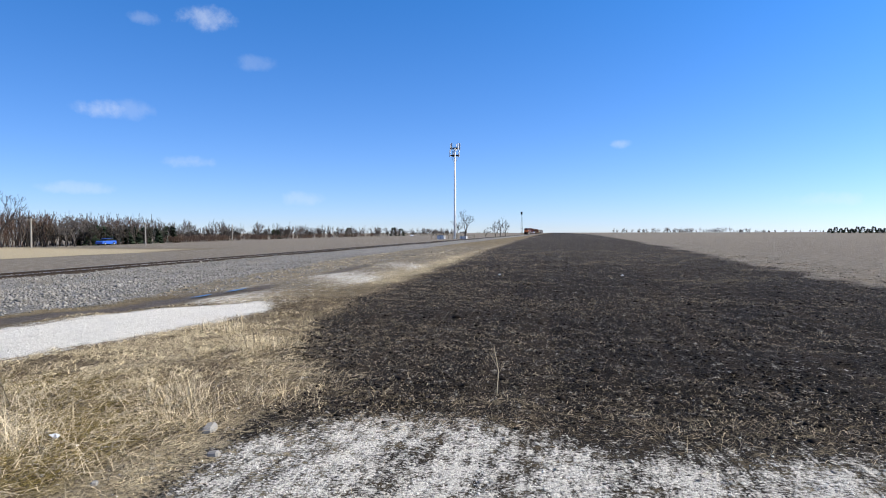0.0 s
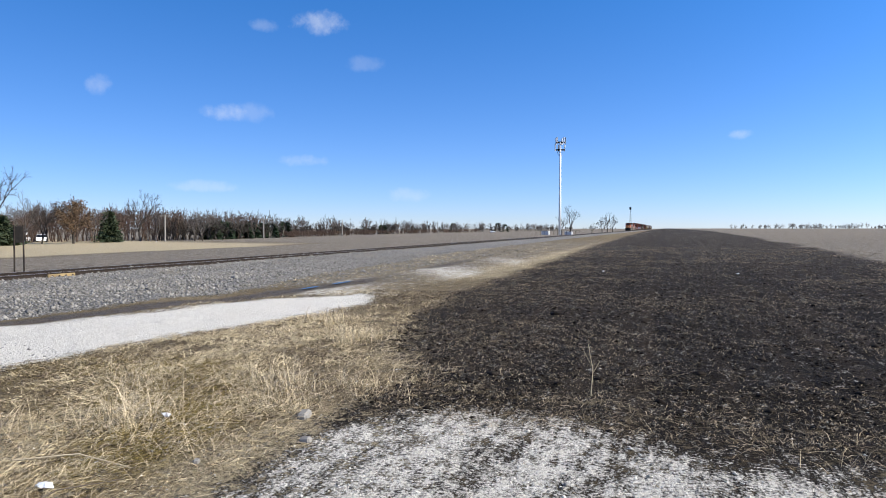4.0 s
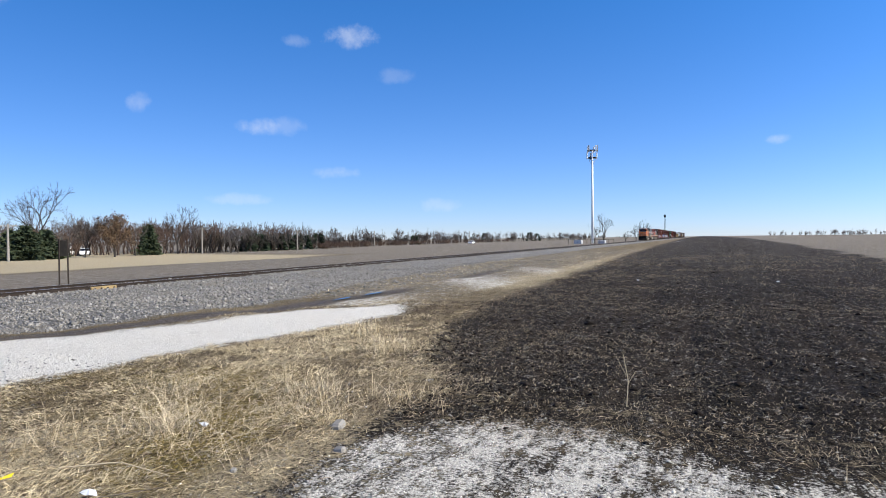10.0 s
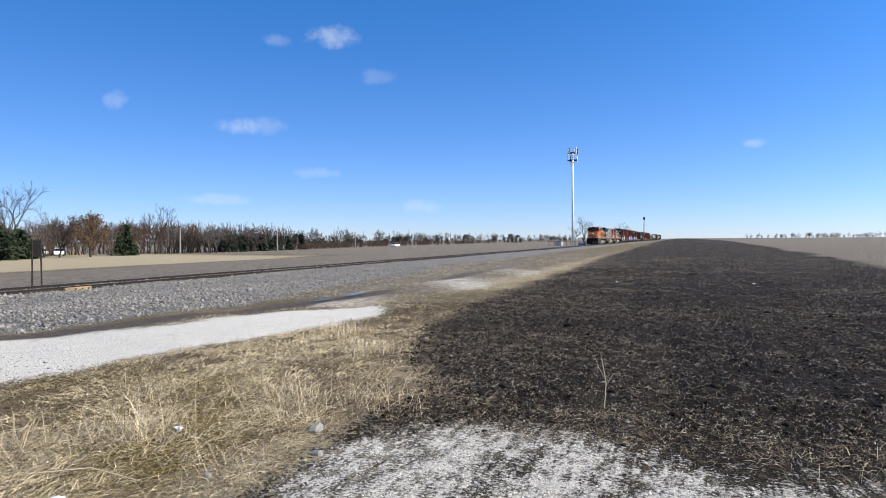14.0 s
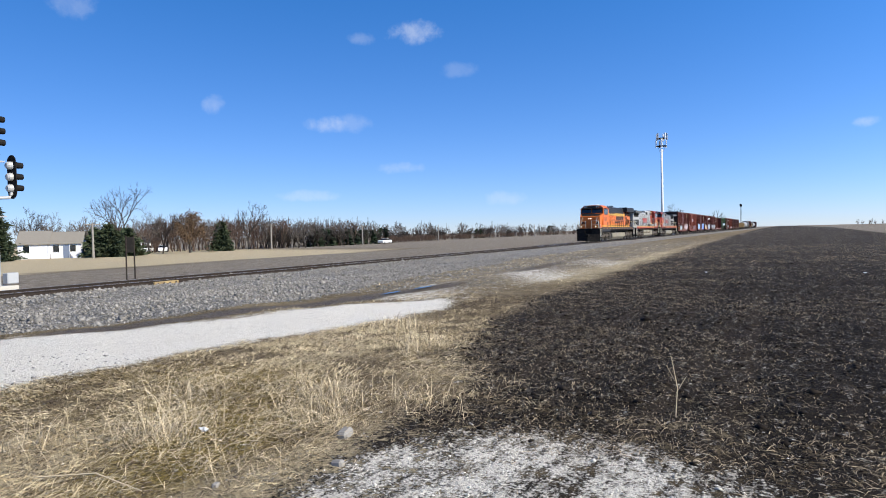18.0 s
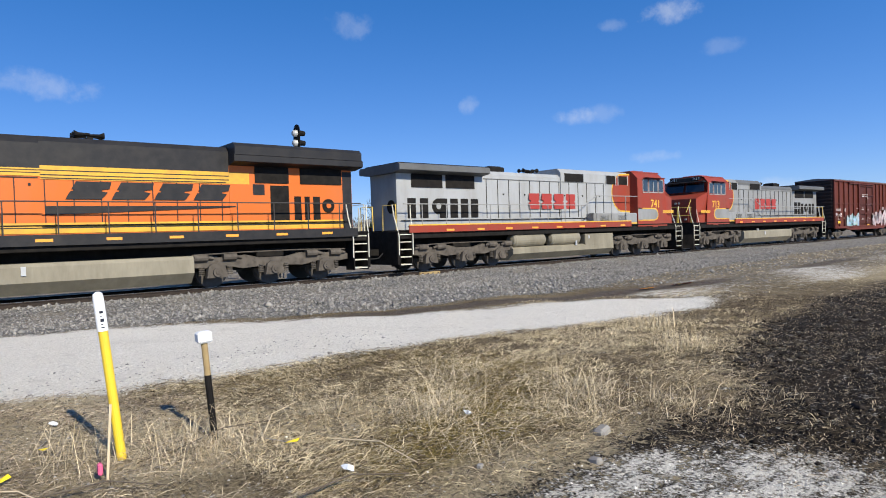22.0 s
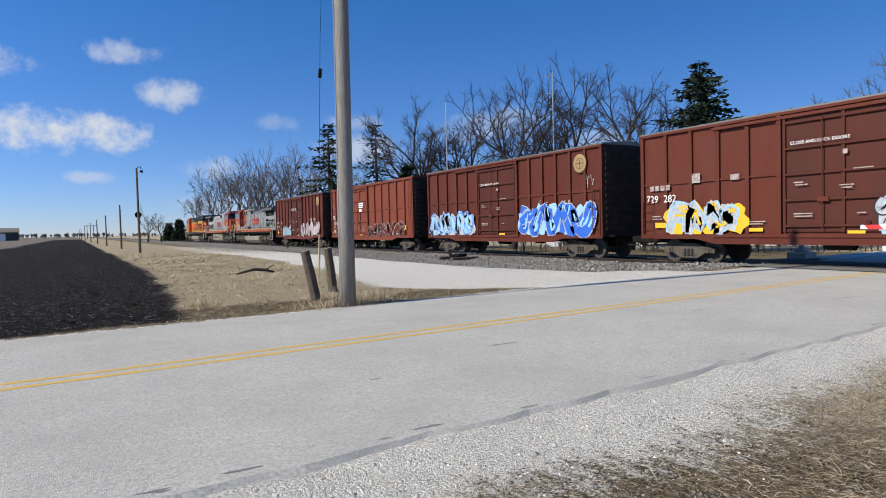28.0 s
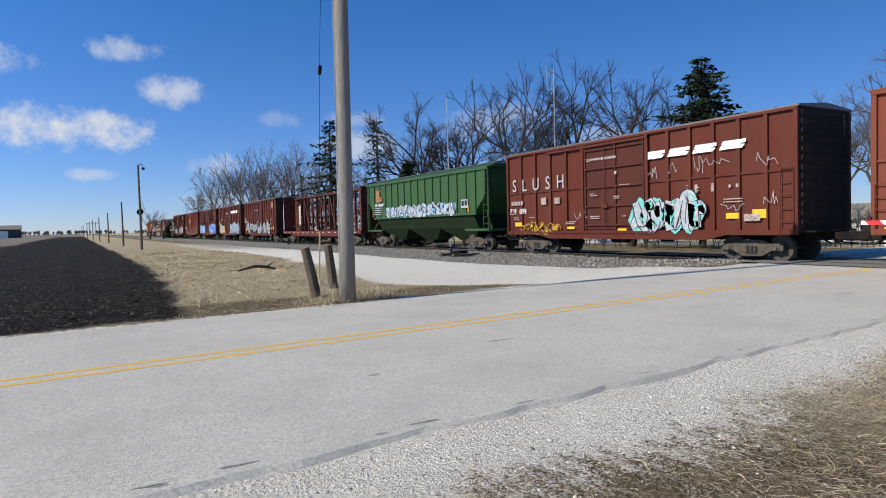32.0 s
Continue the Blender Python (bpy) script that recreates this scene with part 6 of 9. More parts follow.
# second boxcar, lighter, with plain sides
c = boxcar("faded orange-red boxcar with pale tags along the sill", "box_orange", 6.0, 9.05, plain=True)
letters("TR", 0.42, "white", c, on_side(XS, 1.85, 2.5), "reporting_mark")
letters("40 50 69", 0.40, "white", c, on_side(XS, 2.55, 2.02), "car_number")
letters("LD LMT", 0.15, "white", c, on_side(XS, 1.8, 1.78), "stencil")
letters("216400", 0.15, "white", c, on_side(XS, 2.7, 1.78), "stencil")
graffiti(c, 2.4, 5.6, 0.95, 1.7, "box_red", "g_silver", XS + 0.01, 31, 6, "box_orange")
graffiti(c, 9.4, 15.6, 1.0, 2.0, "box_red", "g_silver", XS + 0.01, 32, 7, "box_orange")
scribbles(c, XS + 0.02, [(1.75, 3.5, 0.6, 0.6), (1.6, 1.4, 0.6, 0.6), (6.8, 1.7, 1.2, 0.5), (8.2, 1.6, 1.0, 0.5), (3.8, 1.3, 1.6, 0.5), (11.5, 1.5, 2.4, 0.6)], "g_white", 5)
bars(c, 1.64, [(7.6, 3.6, 0.9, 0.1), (7.6, 3.45, 0.9, 0.1), (7.6, 3.3, 0.8, 0.1), (7.7, 3.0, 0.5, 0.2)], "white")
bars(c, XS, [(12.5, 1.15, 0.4, 0.12), (13.3, 1.15, 0.4, 0.12), (14.1, 1.15, 0.4, 0.12)], "g_white", "reflective_strip")
add_mover(c, car_at(56.25))
# third boxcar, blue graffiti
c = boxcar("red-brown boxcar with bright blue graffiti and a round emblem", "box_red")
graffiti(c, 1.6, 6.7, 1.0, 2.5, "g_light", "g_blue", XS + 0.01, 41, 5, "g_white", True)
graffiti(c, 10.9, 16.2, 1.0, 2.6, "g_blue", "g_white", XS + 0.01, 42, 5, "g_light", True)
letters("CLOSE AND LOCK DOORS", 0.15, "white", c, on_side(1.64, 8.3, 3.85), "door_notice")
emblem(c, 15.5, 4.35, XS)
scribbles(c, XS + 0.02, [(16.2, 3.4, 0.5, 1.2)], "g_white", 6)
add_mover(c, car_at(74.1))
# fourth boxcar
c = boxcar("red-brown boxcar with slanted white mark and green and white graffiti", "box_red")
car_number(c, "729", "282", 2.1, 2.35, XS)
graffiti(c, 2.4, 5.8, 1.0, 2.3, "g_white", "g_light", XS + 0.01, 51, 4, "decal_yellow", True)
graffiti(c, 10.0, 16.0, 1.0, 2.5, "g_white", "g_black", XS + 0.045, 52, 7, "g_light", True)
brand_blocks(c, 1, XS, 10.6, 15.0, 3.95, 4.3, "white", 0.5)
letters("CLOSE AND LOCK DOORS", 0.15, "white", c, on_side(1.64, 8.3, 3.95), "door_notice")
scribbles(c, XS + 0.02, [(16.0, 4.0, 0.6, 0.7), (15.9, 3.3, 0.7, 0.6)], "g_white", 7)
bars(c, XS, [(3.6, 3.0, 0.35, 0.35), (5.2, 3.0, 0.35, 0.2), (13.0, 2.5, 0.12, 0.3), (13.7, 2.5, 0.12, 0.3)], "stencil")
add_mover(c, car_at(92.05))
# fifth boxcar
c = boxcar("red-brown boxcar with long silver graffiti and a round emblem", "box_red")
car_number(c, "728", "727", 2.0, 2.35, XS)
graffiti(c, 3.0, 13.9, 1.0, 2.3, "g_silver", "g_black", XS + 0.05, 61, 8, "g_silver")
letters("CLOSE AND LOCK DOORS", 0.15, "white", c, on_side(1.64, 8.3, 3.85), "door_notice")
emblem(c, 15.4, 4.3, XS)
scribbles(c, XS + 0.02, [(13.2, 2.5, 1.0, 0.5), (15.6, 1.7, 1.4, 0.6)], "faded_mark", 8)
bars(c, XS, [(14.4, 2.5, 0.12, 0.35), (15.1, 2.5, 0.12, 0.35), (8.3, 2.3, 0.4, 0.25), (2.2, 1.5, 0.4, 0.3)], "stencil")
add_mover(c, car_at(110.05))


def centerbeam(label):
    """An empty centerbeam lumber flat: deck, end bulkheads, and a trussed centre wall."""
    car = thing("centerbeam_flatcar", label, "freight car", group="freight cars")
    y0, y1, top = 1.1, 23.3, 4.85
    part("deck", Shape().box(-1.42, y0, 1.02, 1.42, y1, 1.2, 0.02).box(-0.3, y0, 0.5, 0.3, y1, 1.02), "cb_red", car)
    for sx in (-1, 1):
        part("deck_edge", Shape().extrude([(y0, 0.98), (y0 + 3.2, 0.98), (y0 + 4.2, 0.72), (y1 - 4.2, 0.72), (y1 - 3.2, 0.98), (y1, 0.98), (y1, 1.24), (y0, 1.24)], sx * 1.42, sx * 1.5, "x"), "cb_red", car)
        for y in np.arange(y0 + 0.6, y1 - 0.4, 1.55):
            part("reflective_strip", Shape().box(sx * 1.5, y, 1.03, sx * 1.506, y + 0.4, 1.13), "g_white" if int(y) % 2 else "decal_orange", car)
    part("top_chord", Shape().box(-0.28, y0, top - 0.16, 0.28, y1, top, 0.02), "cb_red", car)
    n = 17
    ys = np.linspace(y0 + 0.7, y1 - 0.7, n)
    for k, y in enumerate(ys):
        part("post", Shape().box(-0.09, y - 0.08, 1.2, 0.09, y + 0.08, top - 0.1, 0.01), "cb_red", car)
        if k < n - 1:
            a, b = (y, ys[k + 1]) if k % 2 else (ys[k + 1], y)
            part("diagonal", Shape().tube([(0, a, 1.25), (0, b, top - 0.2)], 0.05, 4), "cb_red", car)
    for ye, out in ((y0, 1), (y1, -1)):
        e = Shape().box(-1.42, ye, 1.2, 1.42, ye + out * 0.16, top, 0.02)
        part("bulkhead", e, "cb_red", car, "tall end bulkhead")
        for z in np.linspace(1.5, top - 0.4, 7):
            part("bulkhead_rib", Shape().box(-1.4, ye - out * 0.05, z, 1.4, ye, z + 0.14), "cb_red", car)
        part("brace", Shape().extrude([(ye + out * 0.1, 1.2), (ye + out * 1.7, 1.2), (ye + out * 0.6, top - 0.2), (ye + out * 0.1, top - 0.2)], -0.12, 0.12, "x"), "cb_red", car)
        coupler(car, ye, -out * 1.5)
    bars(car, 1.43, [(y0 + 0.01, 1.4 + 0.22 * k, 0.14, 0.14) for k in range(13)], "white")
    sign = Shape().box(0.1, y0 + 1.5, 1.6, 0.14, y0 + 2.3, 4.3)
    part("notice_board", sign, "cb_red", car)
    bars(car, 0.146, [(y0 + 1.55, 1.75 + 0.2 * k, 0.7, 0.1) for k in range(12)], "white")
    car_truck(car, y0 + 2.1)
    car_truck(car, y1 - 2.1)
    return car


add_mover(centerbeam("empty red-brown centerbeam lumber flatcar with trussed centre wall"), 127.2)


def hopper(label, paint, y1=18.1, marks=True):
    """A three-bay covered hopper with ribbed sides and sloping ends."""
    car = thing("covered_hopper", label, "freight car", group="freight cars")
    y0, top, hw = 1.1, 4.75, 1.5
    body = Shape()
    side = [(y0 + 0.3, 3.3), (y0 + 0.3, top), (y1 - 0.3, top), (y1 - 0.3, 3.3), (y1 - 1.6, 2.1), (y0 + 1.6, 2.1)]
    body.extrude(side, -hw + 0.05, hw - 0.05, "x")
    part("body", body, paint, car)
    for sx in (-1, 1):
        for y in np.linspace(y0 + 0.35, y1 - 0.35, 17):
            zb = 2.12 + max(0.0, min(1.2, (abs(y - (y0 + y1) / 2) - ((y1 - y0) / 2 - 1.6)) * 0.92))
            part("side_rib", Shape().box(sx * (hw - 0.05), y - 0.05, zb, sx * (hw + 0.03), y + 0.05, top - 0.12), paint, car)
        part("top_rail", Shape().box(sx * (hw - 0.08), y0, top - 0.14, sx * (hw + 0.06), y1, top, 0.01), paint, car)
        part("side_sill", Shape().box(sx * (hw - 0.08), y0 + 1.3, 2.06, sx * (hw + 0.04), y1 - 1.3, 2.2, 0.01), paint, car)
        part_each("end_sill", Shape().box(sx * (hw - 0.08), y0, 1.12, sx * (hw - 0.02), y0 + 2.6, 1.26, 0.01).box(sx * (hw - 0.08), y1 - 2.6, 1.12, sx * (hw - 0.02), y1, 1.26, 0.01), paint, car)
        ladder(car, sx * (hw + 0.02), y0 + 0.05, y0 + 0.5, 1.2, top, 11, paint)
        ladder(car, sx * (hw + 0.02), y1 - 0.5, y1 - 0.05, 1.2, top, 11, paint)
        part_each("corner_post", Shape().box(sx * (hw - 0.1), y0, 1.2, sx * hw, y0 + 0.12, top).box(sx * (hw - 0.1), y1 - 0.12, 1.2, sx * hw, y1, top), paint, car)
    roof = Shape().extrude([(-hw, top), (hw, top), (0.9, top + 0.22), (-0.9, top + 0.22)], y0, y1)
    rf = part("roof", roof, paint, car)
    part_each("roof_walk", Shape().box(-0.7, y0, top + 0.3, -0.3, y1, top + 0.34).box(0.3, y0, top + 0.3, 0.7, y1, top + 0.34), "roof_galv", rf)
    part("hatch", Shape().box(-0.28, y0 + 1, top + 0.2, 0.28, y1 - 1, top + 0.36, 0.03), paint, rf)
    # belly and bays face down: their shade is painted in as dark green
    bays = tuple(y0 + 1.6 + (y1 - y0 - 3.2) * f for f in (1 / 6, 0.5, 5 / 6))
    part("belly", Shape().extrude([(-1.43, 2.1), (-1.05, 1.3), (1.05, 1.3), (1.43, 2.1)], y0 + 1.7, y1 - 1.7), "hopper_shade", car, "lower slope sheets with shade put into their dark colour")
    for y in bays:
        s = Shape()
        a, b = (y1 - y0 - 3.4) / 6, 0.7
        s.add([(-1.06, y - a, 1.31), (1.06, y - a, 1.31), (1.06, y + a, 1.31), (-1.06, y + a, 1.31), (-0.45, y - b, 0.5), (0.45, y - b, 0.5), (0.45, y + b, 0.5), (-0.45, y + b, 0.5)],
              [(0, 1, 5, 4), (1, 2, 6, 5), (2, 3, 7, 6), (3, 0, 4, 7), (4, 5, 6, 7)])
        part("hopper_bay", s, "hopper_shade", car, "discharge hopper with shade put into its dark colour")
        part("outlet_gate", Shape().box(-0.6, y - 0.45, 0.3, 0.6, y + 0.45, 0.52, 0.02), "under", car)
    for ye, out in ((y0, 1), (y1, -1)):
        part("end_platform", Shape().box(-1.4, ye, 1.1, 1.4, ye + out * 1.6, 1.22, 0.02), paint, car)
        b = Shape()
        for sx in (-1, 1):
            b.tube([(sx * 1.1, ye + out * 0.3, 1.2), (sx * 0.8, ye + out * 1.2, 2.3)], 0.06, 5)
        part_each("end_brace", b, paint, car)
        coupler(car, ye, -out * 1.5)
    part("centre_sill", Shape().box(-0.25, y0, 0.8, 0.25, y1, 1.1), "under", car)
    car_truck(car, y0 + 1.95)
    car_truck(car, y1 - 1.95)
    if marks:
        x = hw + 0.034
        s = Shape()
        for a, b, c2, d in ((2.9, 3.45, 3.35, 4.25), (3.35, 3.75, 4.15, 4.25), (3.4, 3.9, 3.55, 3.72), (3.45, 3.95, 3.4, 3.6)):
            s.add([(x, a, c2), (x, b, c2), (x, b, d), (x, a, d)], [(0, 1, 2, 3)])
        part("faded_mark", s, "faded_mark", car, "faded orange mark")
        bars(car, x, [(2.6, 3.02, 0.5, 0.2), (3.3, 3.02, 0.9, 0.2)] + [(2.6, 2.42 + 0.15 * k, 1.2, 0.05) for k in range(4)], "g_white")
        graffiti(car, 4.7, 14.4, 2.12, 2.95, "g_white", "g_black", x + 0.005, 71, 14, "g_light", True)
        bars(car, x, [(15.2, 2.5, 0.75, 0.5)], "g_white")
        bars(car, x + 0.004, [(15.27, 2.64, 0.28, 0.3), (15.62, 2.64, 0.26, 0.3)], "g_black")
        bars(car, x, [(2.2 + 2.75 * k, 2.24, 0.09, 0.36) for k in range(6)], "decal_orange", "reflective_strip")
    return car


add_mover(hopper("green covered hopper with ribbed sides and pale blue graffiti", "green"), 150.9)
# the boxcar behind the hopper
c = boxcar("red-brown boxcar with tall chalked letters and teal graffiti", "box_red")
letters("S  L  U  S  H", 0.9, "g_white", c, on_side(XS, 3.7, 3.15), "chalked_word", 0.0, 0.9)
car_number(c, "729", "099", 2.05, 1.98, XS)
brand_blocks(c, 1, XS, 10.6, 15.0, 3.95, 4.25, "white", 0.5)
graffiti(c, 9.9, 13.4, 1.0, 2.4, "g_white", "g_black", XS + 0.05, 81, 4, "g_teal", True)
graffiti(c, 2.4, 5.3, 0.95, 1.5, "box_brown", "decal_yellow", XS + 0.01, 82, 5, "decal_yellow")
scribbles(c, XS + 0.02, [(15.9, 3.5, 0.8, 0.6), (14.6, 1.9, 1.0, 0.3), (16.0, 2.2, 0.6, 0.5), (6.8, 1.8, 0.8, 0.4), (11.0, 3.4, 0.5, 0.5), (12.0, 3.5, 0.4, 0.7), (13.2, 3.5, 0.4, 0.7), (13.9, 3.6, 1.0, 0.3)], "g_white", 9)
letters("CLOSE AND LOCK DOORS", 0.15, "white", c, on_side(1.64, 8.2, 4.2), "door_notice")
bars(c, XS, [(4.0, 2.4, 0.4, 0.35), (5.0, 2.4, 0.4, 0.3), (13.0, 2.5, 0.12, 0.3), (13.7, 2.5, 0.12, 0.3), (15.0, 1.4, 0.6, 0.25)], "stencil")
add_mover(c, car_at(170.85))
c = boxcar("faded orange-red boxcar with smooth sides", "box_orange", 6.0, 9.05, plain=True)
graffiti(c, 9.4, 15.0, 1.0, 1.7, "g_silver", "box_red", XS + 0.01, 91, 6, "g_white")
bars(c, XS, [(1.5, 1.0, 0.6, 0.15), (2.2, 1.3, 0.6, 0.25)], "decal_yellow", "yellow_decal")
add_mover(c, car_at(188.75))


def tank_car(label):
    car = thing("tank_car", label, "freight car", group="freight cars")
    y0, y1 = 1.0, 16.0
    part("tank", Shape().tube([(0, y0 + 0.6, 2.75), (0, y0 + 0.9, 2.75), (0, y1 - 0.9, 2.75), (0, y1 - 0.6, 2.75)], [0.8, 1.5, 1.5, 0.8], 20), "grey", car, smooth=False)
    part("dome", Shape().disc((0, 8.5, 4.3), (0, 0, 1), 0.5, 0.5, 14), "grey", car)
    part("frame", Shape().box(-0.3, y0, 0.85, 0.3, y1, 1.25).box(-1.4, y0, 1.05, 1.4, y0 + 1.8, 1.2).box(-1.4, y1 - 1.8, 1.05, 1.4, y1, 1.2), "under", car)
    coupler(car, y0, -1.2)
    coupler(car, y1, 1.2)
    car_truck(car, y0 + 1.9)
    car_truck(car, y1 - 1.9)
    return car


def gondola(label, paint):
    car = thing("gondola", label, "freight car", group="freight cars")
    y0, y1, hw, top = 1.1, 17.0, 1.48, 3.5
    part("floor", Shape().box(-hw, y0, 1.05, hw, y1, 1.2), paint, car)
    for sx in (-1, 1):
        part("side_wall", Shape().box(sx * hw, y0, 1.0, sx * (hw - 0.06), y1, top, 0.01), paint, car)
        for y in np.linspace(y0 + 0.1, y1 - 0.1, 13):
            part("side_post", Shape().box(sx * hw, y - 0.07, 1.0, sx * (hw + 0.09), y + 0.07, top - 0.06), paint, car)
        part("top_rail", Shape().box(sx * (hw - 0.06), y0, top - 0.12, sx * (hw + 0.1), y1, top), paint, car)
    for ye, out in ((y0, 1), (y1, -1)):
        part("end_wall", Shape().box(-hw, ye, 1.0, hw, ye + out * 0.08, top), paint, car)
        coupler(car, ye, -out * 1.4)
    part("centre_sill", Shape().box(-0.3, y0, 0.75, 0.3, y1, 1.05), "under", car)
    car_truck(car, y0 + 1.9)
    car_truck(car, y1 - 1.9)
    return car


# the rest of the train, far behind
brown = boxcar("brown weathered boxcar far back in the train", "box_brown")
s = 205.6
add_mover(brown, s)
far_kinds = [None, None, "tan", "tan", "tan", "tank", "tank", "grey", None, None, "tan", "grey", "tank", "tank", None, None]
made = {}
for kind in far_kinds:
    s += 18.0
    if kind is None:
        add_mover(copy_thing(brown, pose(0, 0, 0)), s)
    elif kind not in made:
        made[kind] = {"tan": lambda: gondola("tan high-sided gondola far back in the train", "tan"), "tank": lambda: tank_car("grey tank car far back in the train"),
                      "grey": lambda: hopper("grey covered hopper far back in the train", "grey", 16.9, False)}[kind]()
        add_mover(made[kind], s)
    else:
        add_mover(copy_thing(made[kind], pose(0, 0, 0)), s)


def motions():
    """The train rolls at one speed towards -y; each vehicle is keyed on its own."""
    for ob, s0, turn in MOVERS:
        walk(ob, [(t, pose(TRACK_X, s0 - SPEED * (t - 23.0), 0.004, 0, 0, turn)) for t in range(0, 33, 2)])
    walk(white_car, [(t, pose(-97.0, 422.4 - 15.3 * t, -0.95, 0, 0, -90)) for t in range(0, 33, 2)])
    walk(blue_car, [(t, pose(-97.0, 123.0 - 20.2 * t, -0.95, 0, 0, -90)) for t in range(0, 33, 2)])


# ---- crossing, signals, posts ----
def crossing_signal(at, turn, label, gate, lit_side):
    """A flashing-light crossing mast: crossed boards, lamps, gate machine, and its arm. It faces +x in its own space."""
    ob = thing("crossing_signal", label, "crossing signal", at, turn, group="crossing signals")
    part("foundation", Shape().extrude([(-0.42, -0.2), (0.42, -0.2), (0.40, 0.2), (0.34, 0.24), (-0.34, 0.24), (-0.40, 0.2)], -0.4, 0.4, "y"), "concrete", ob)
    part("mast_base", Shape().box(-0.2, -0.2, 0.24, 0.2, 0.2, 0.32, 0.02).tube([(0, 0, 0.3), (0, 0, 0.62)], [0.15, 0.1], 10), "alu", ob)
    part("mast", Shape().tube([(0, 0, 0.3), (0, 0, 5.42)], 0.068, 12), "alu", ob)
    part("mast_cap", Shape().tube([(0, 0, 5.3), (0, 0, 5.48), (0, 0, 5.56)], [0.085, 0.085, 0.02], 10), "alu", ob)
    part("top_bracket", Shape().box(-0.03, -0.75, 5.06, 0.03, 0.1, 5.14, 0.01).tube([(0, -0.75, 5.1), (0, -0.55, 5.1)], 0.05, 8), "alu", ob)
    for k, (words, tilt) in enumerate((("RAIL   ROAD", -45), ("CROS SING", 45))):
        m = Matrix.Translation((0.09 + 0.02 * k, 0, 4.47)) @ pose(0, 0, 0, tilt, 0, 0)
        b = part("sign_board", Shape().box(-0.008, -0.74, -0.115, 0.008, 0.74, 0.115, 0.004).move(m), "white", ob, "white crossbuck board")
        letters("RAIL     ROAD" if k == 0 else "CROS  SING", 0.225, "g_black", b, m @ on_side(0.0095, 0, -0.078), "sign_words", 0, 0.92, bold=0.006)
    part("lamp_arm", Shape().tube([(0.06, -0.42, 3.17), (0.06, 0.42, 3.17)], 0.035, 8).box(-0.02, -0.1, 3.05, 0.12, 0.1, 3.3, 0.02), "under", ob)
    for sy in (-0.42, 0.42):
        for face in (1, -1):
            x = 0.1 * face
            bg = part("lamp_background", Shape().disc((x + 0.10 * face, sy, 3.12), (1, 0, 0), 0.30, 0.02, 26), "under", ob, "black round lamp background")
            hood = Shape()
            n = 16
            ring = []
            for j in range(n + 1):
                a = math.pi * j / n
                ring.append((sy + 0.17 * math.cos(a), 3.12 + 0.17 * math.sin(a)))
            verts = [(x + 0.11 * face, a, b) for a, b in ring] + [(x + 0.36 * face, a, b) for a, b in ring]
            hood.add(verts, [(j, j + 1, n + 2 + j, n + 1 + j) for j in range(n)])
            part("visor", hood, "under", bg)
            lit = sy == lit_side
            part("lens", Shape().disc((x + 0.125 * face, sy, 3.12), (1, 0, 0), 0.155, 0.03, 20), "red_lit" if lit else "red_off", bg, "lit red lens" if lit else "dark red lens")
    part("notice_plate", Shape().box(0.07, -0.16, 2.4, 0.085, 0.12, 2.64, 0.004), "blue_sign", ob, "small blue emergency notice plate")
    part("bell", Shape().disc((0, 0.02, 5.2), (0, 0, 1), 0.12, 0.1, 12), "alu", ob)
    mach = part("gate_machine", Shape().box(-0.28, 0.14, 1.2, 0.3, 0.66, 1.82, 0.05), "alu", ob, "grey gate machine housing")
    part("machine_door", Shape().box(0.3, 0.2, 1.28, 0.315, 0.6, 1.74, 0.01), "steel", mach)
    part("counterweight", Shape().extrude([(-0.4, 1.25), (-0.05, 1.2), (0.3, 1.5), (0.36, 1.75), (0.12, 1.75), (-0.38, 1.4)], 0.31, 0.35, "x"), "steel", ob)
    if gate:
        arm = part("gate_arm", Shape().box(0.33, -0.4, 1.27, 0.37, -gate, 1.38, 0.006), "white", ob, "lowered red and white gate arm")
        for y in np.arange(0.7, gate - 0.3, 0.82):
            part("red_band", Shape().add([(0.374, -y, 1.268), (0.374, -y - 0.36, 1.268), (0.374, -y - 0.46, 1.382), (0.374, -y - 0.1, 1.382)], [(0, 1, 2, 3)]), "red_sign", arm)
        for y in (1.5, 3.2, gate - 0.2):
            part("arm_lamp", Shape().disc((0.35, -y, 1.44), (1, 0, 0), 0.055, 0.09, 12), "red_off", arm)
    return ob


crossing_signal((-18.2, -3.24, 0.0), 0, "railroad crossing mast with one red lamp lit, gate arm lowered", 5.35, -0.42)
crossing_signal((-26.6, -15.2, -0.05), 180, "railroad crossing mast beyond the track, one red lamp lit", 0, 0.42)


def signal_head(parent, x, y, z):
    """A three-lamp colour-light head seen from behind: round-ended backing, lamp housings, hoods towards +y."""
    s = Shape()
    ring = [(x + 0.29 * math.cos(a), z + 0.72 + 0.29 * math.sin(a)) for a in np.linspace(0, math.pi, 11)] + [(x + 0.29 * math.cos(a), z - 0.32 + 0.29 * math.sin(a)) for a in np.linspace(math.pi, 2 * math.pi, 11)]
    s.extrude(ring, y - 0.015, y + 0.015)
    h = part("signal_head", s, "under", parent, "black signal backing")
    for k in range(3):
        zz = z - 0.22 + k * 0.42
        part("lamp_housing", Shape().tube([(x, y - 0.015, zz), (x, y - 0.14, zz), (x, y - 0.2, zz)], [0.15, 0.14, 0.09], 12), "alu", h, "grey lamp housing")
        part("lamp_visor", Shape().tube([(x, y + 0.015, zz + 0.03), (x, y + 0.36, zz + 0.02)], [0.13, 0.11], 10, cap=False), "under", h)
    return h


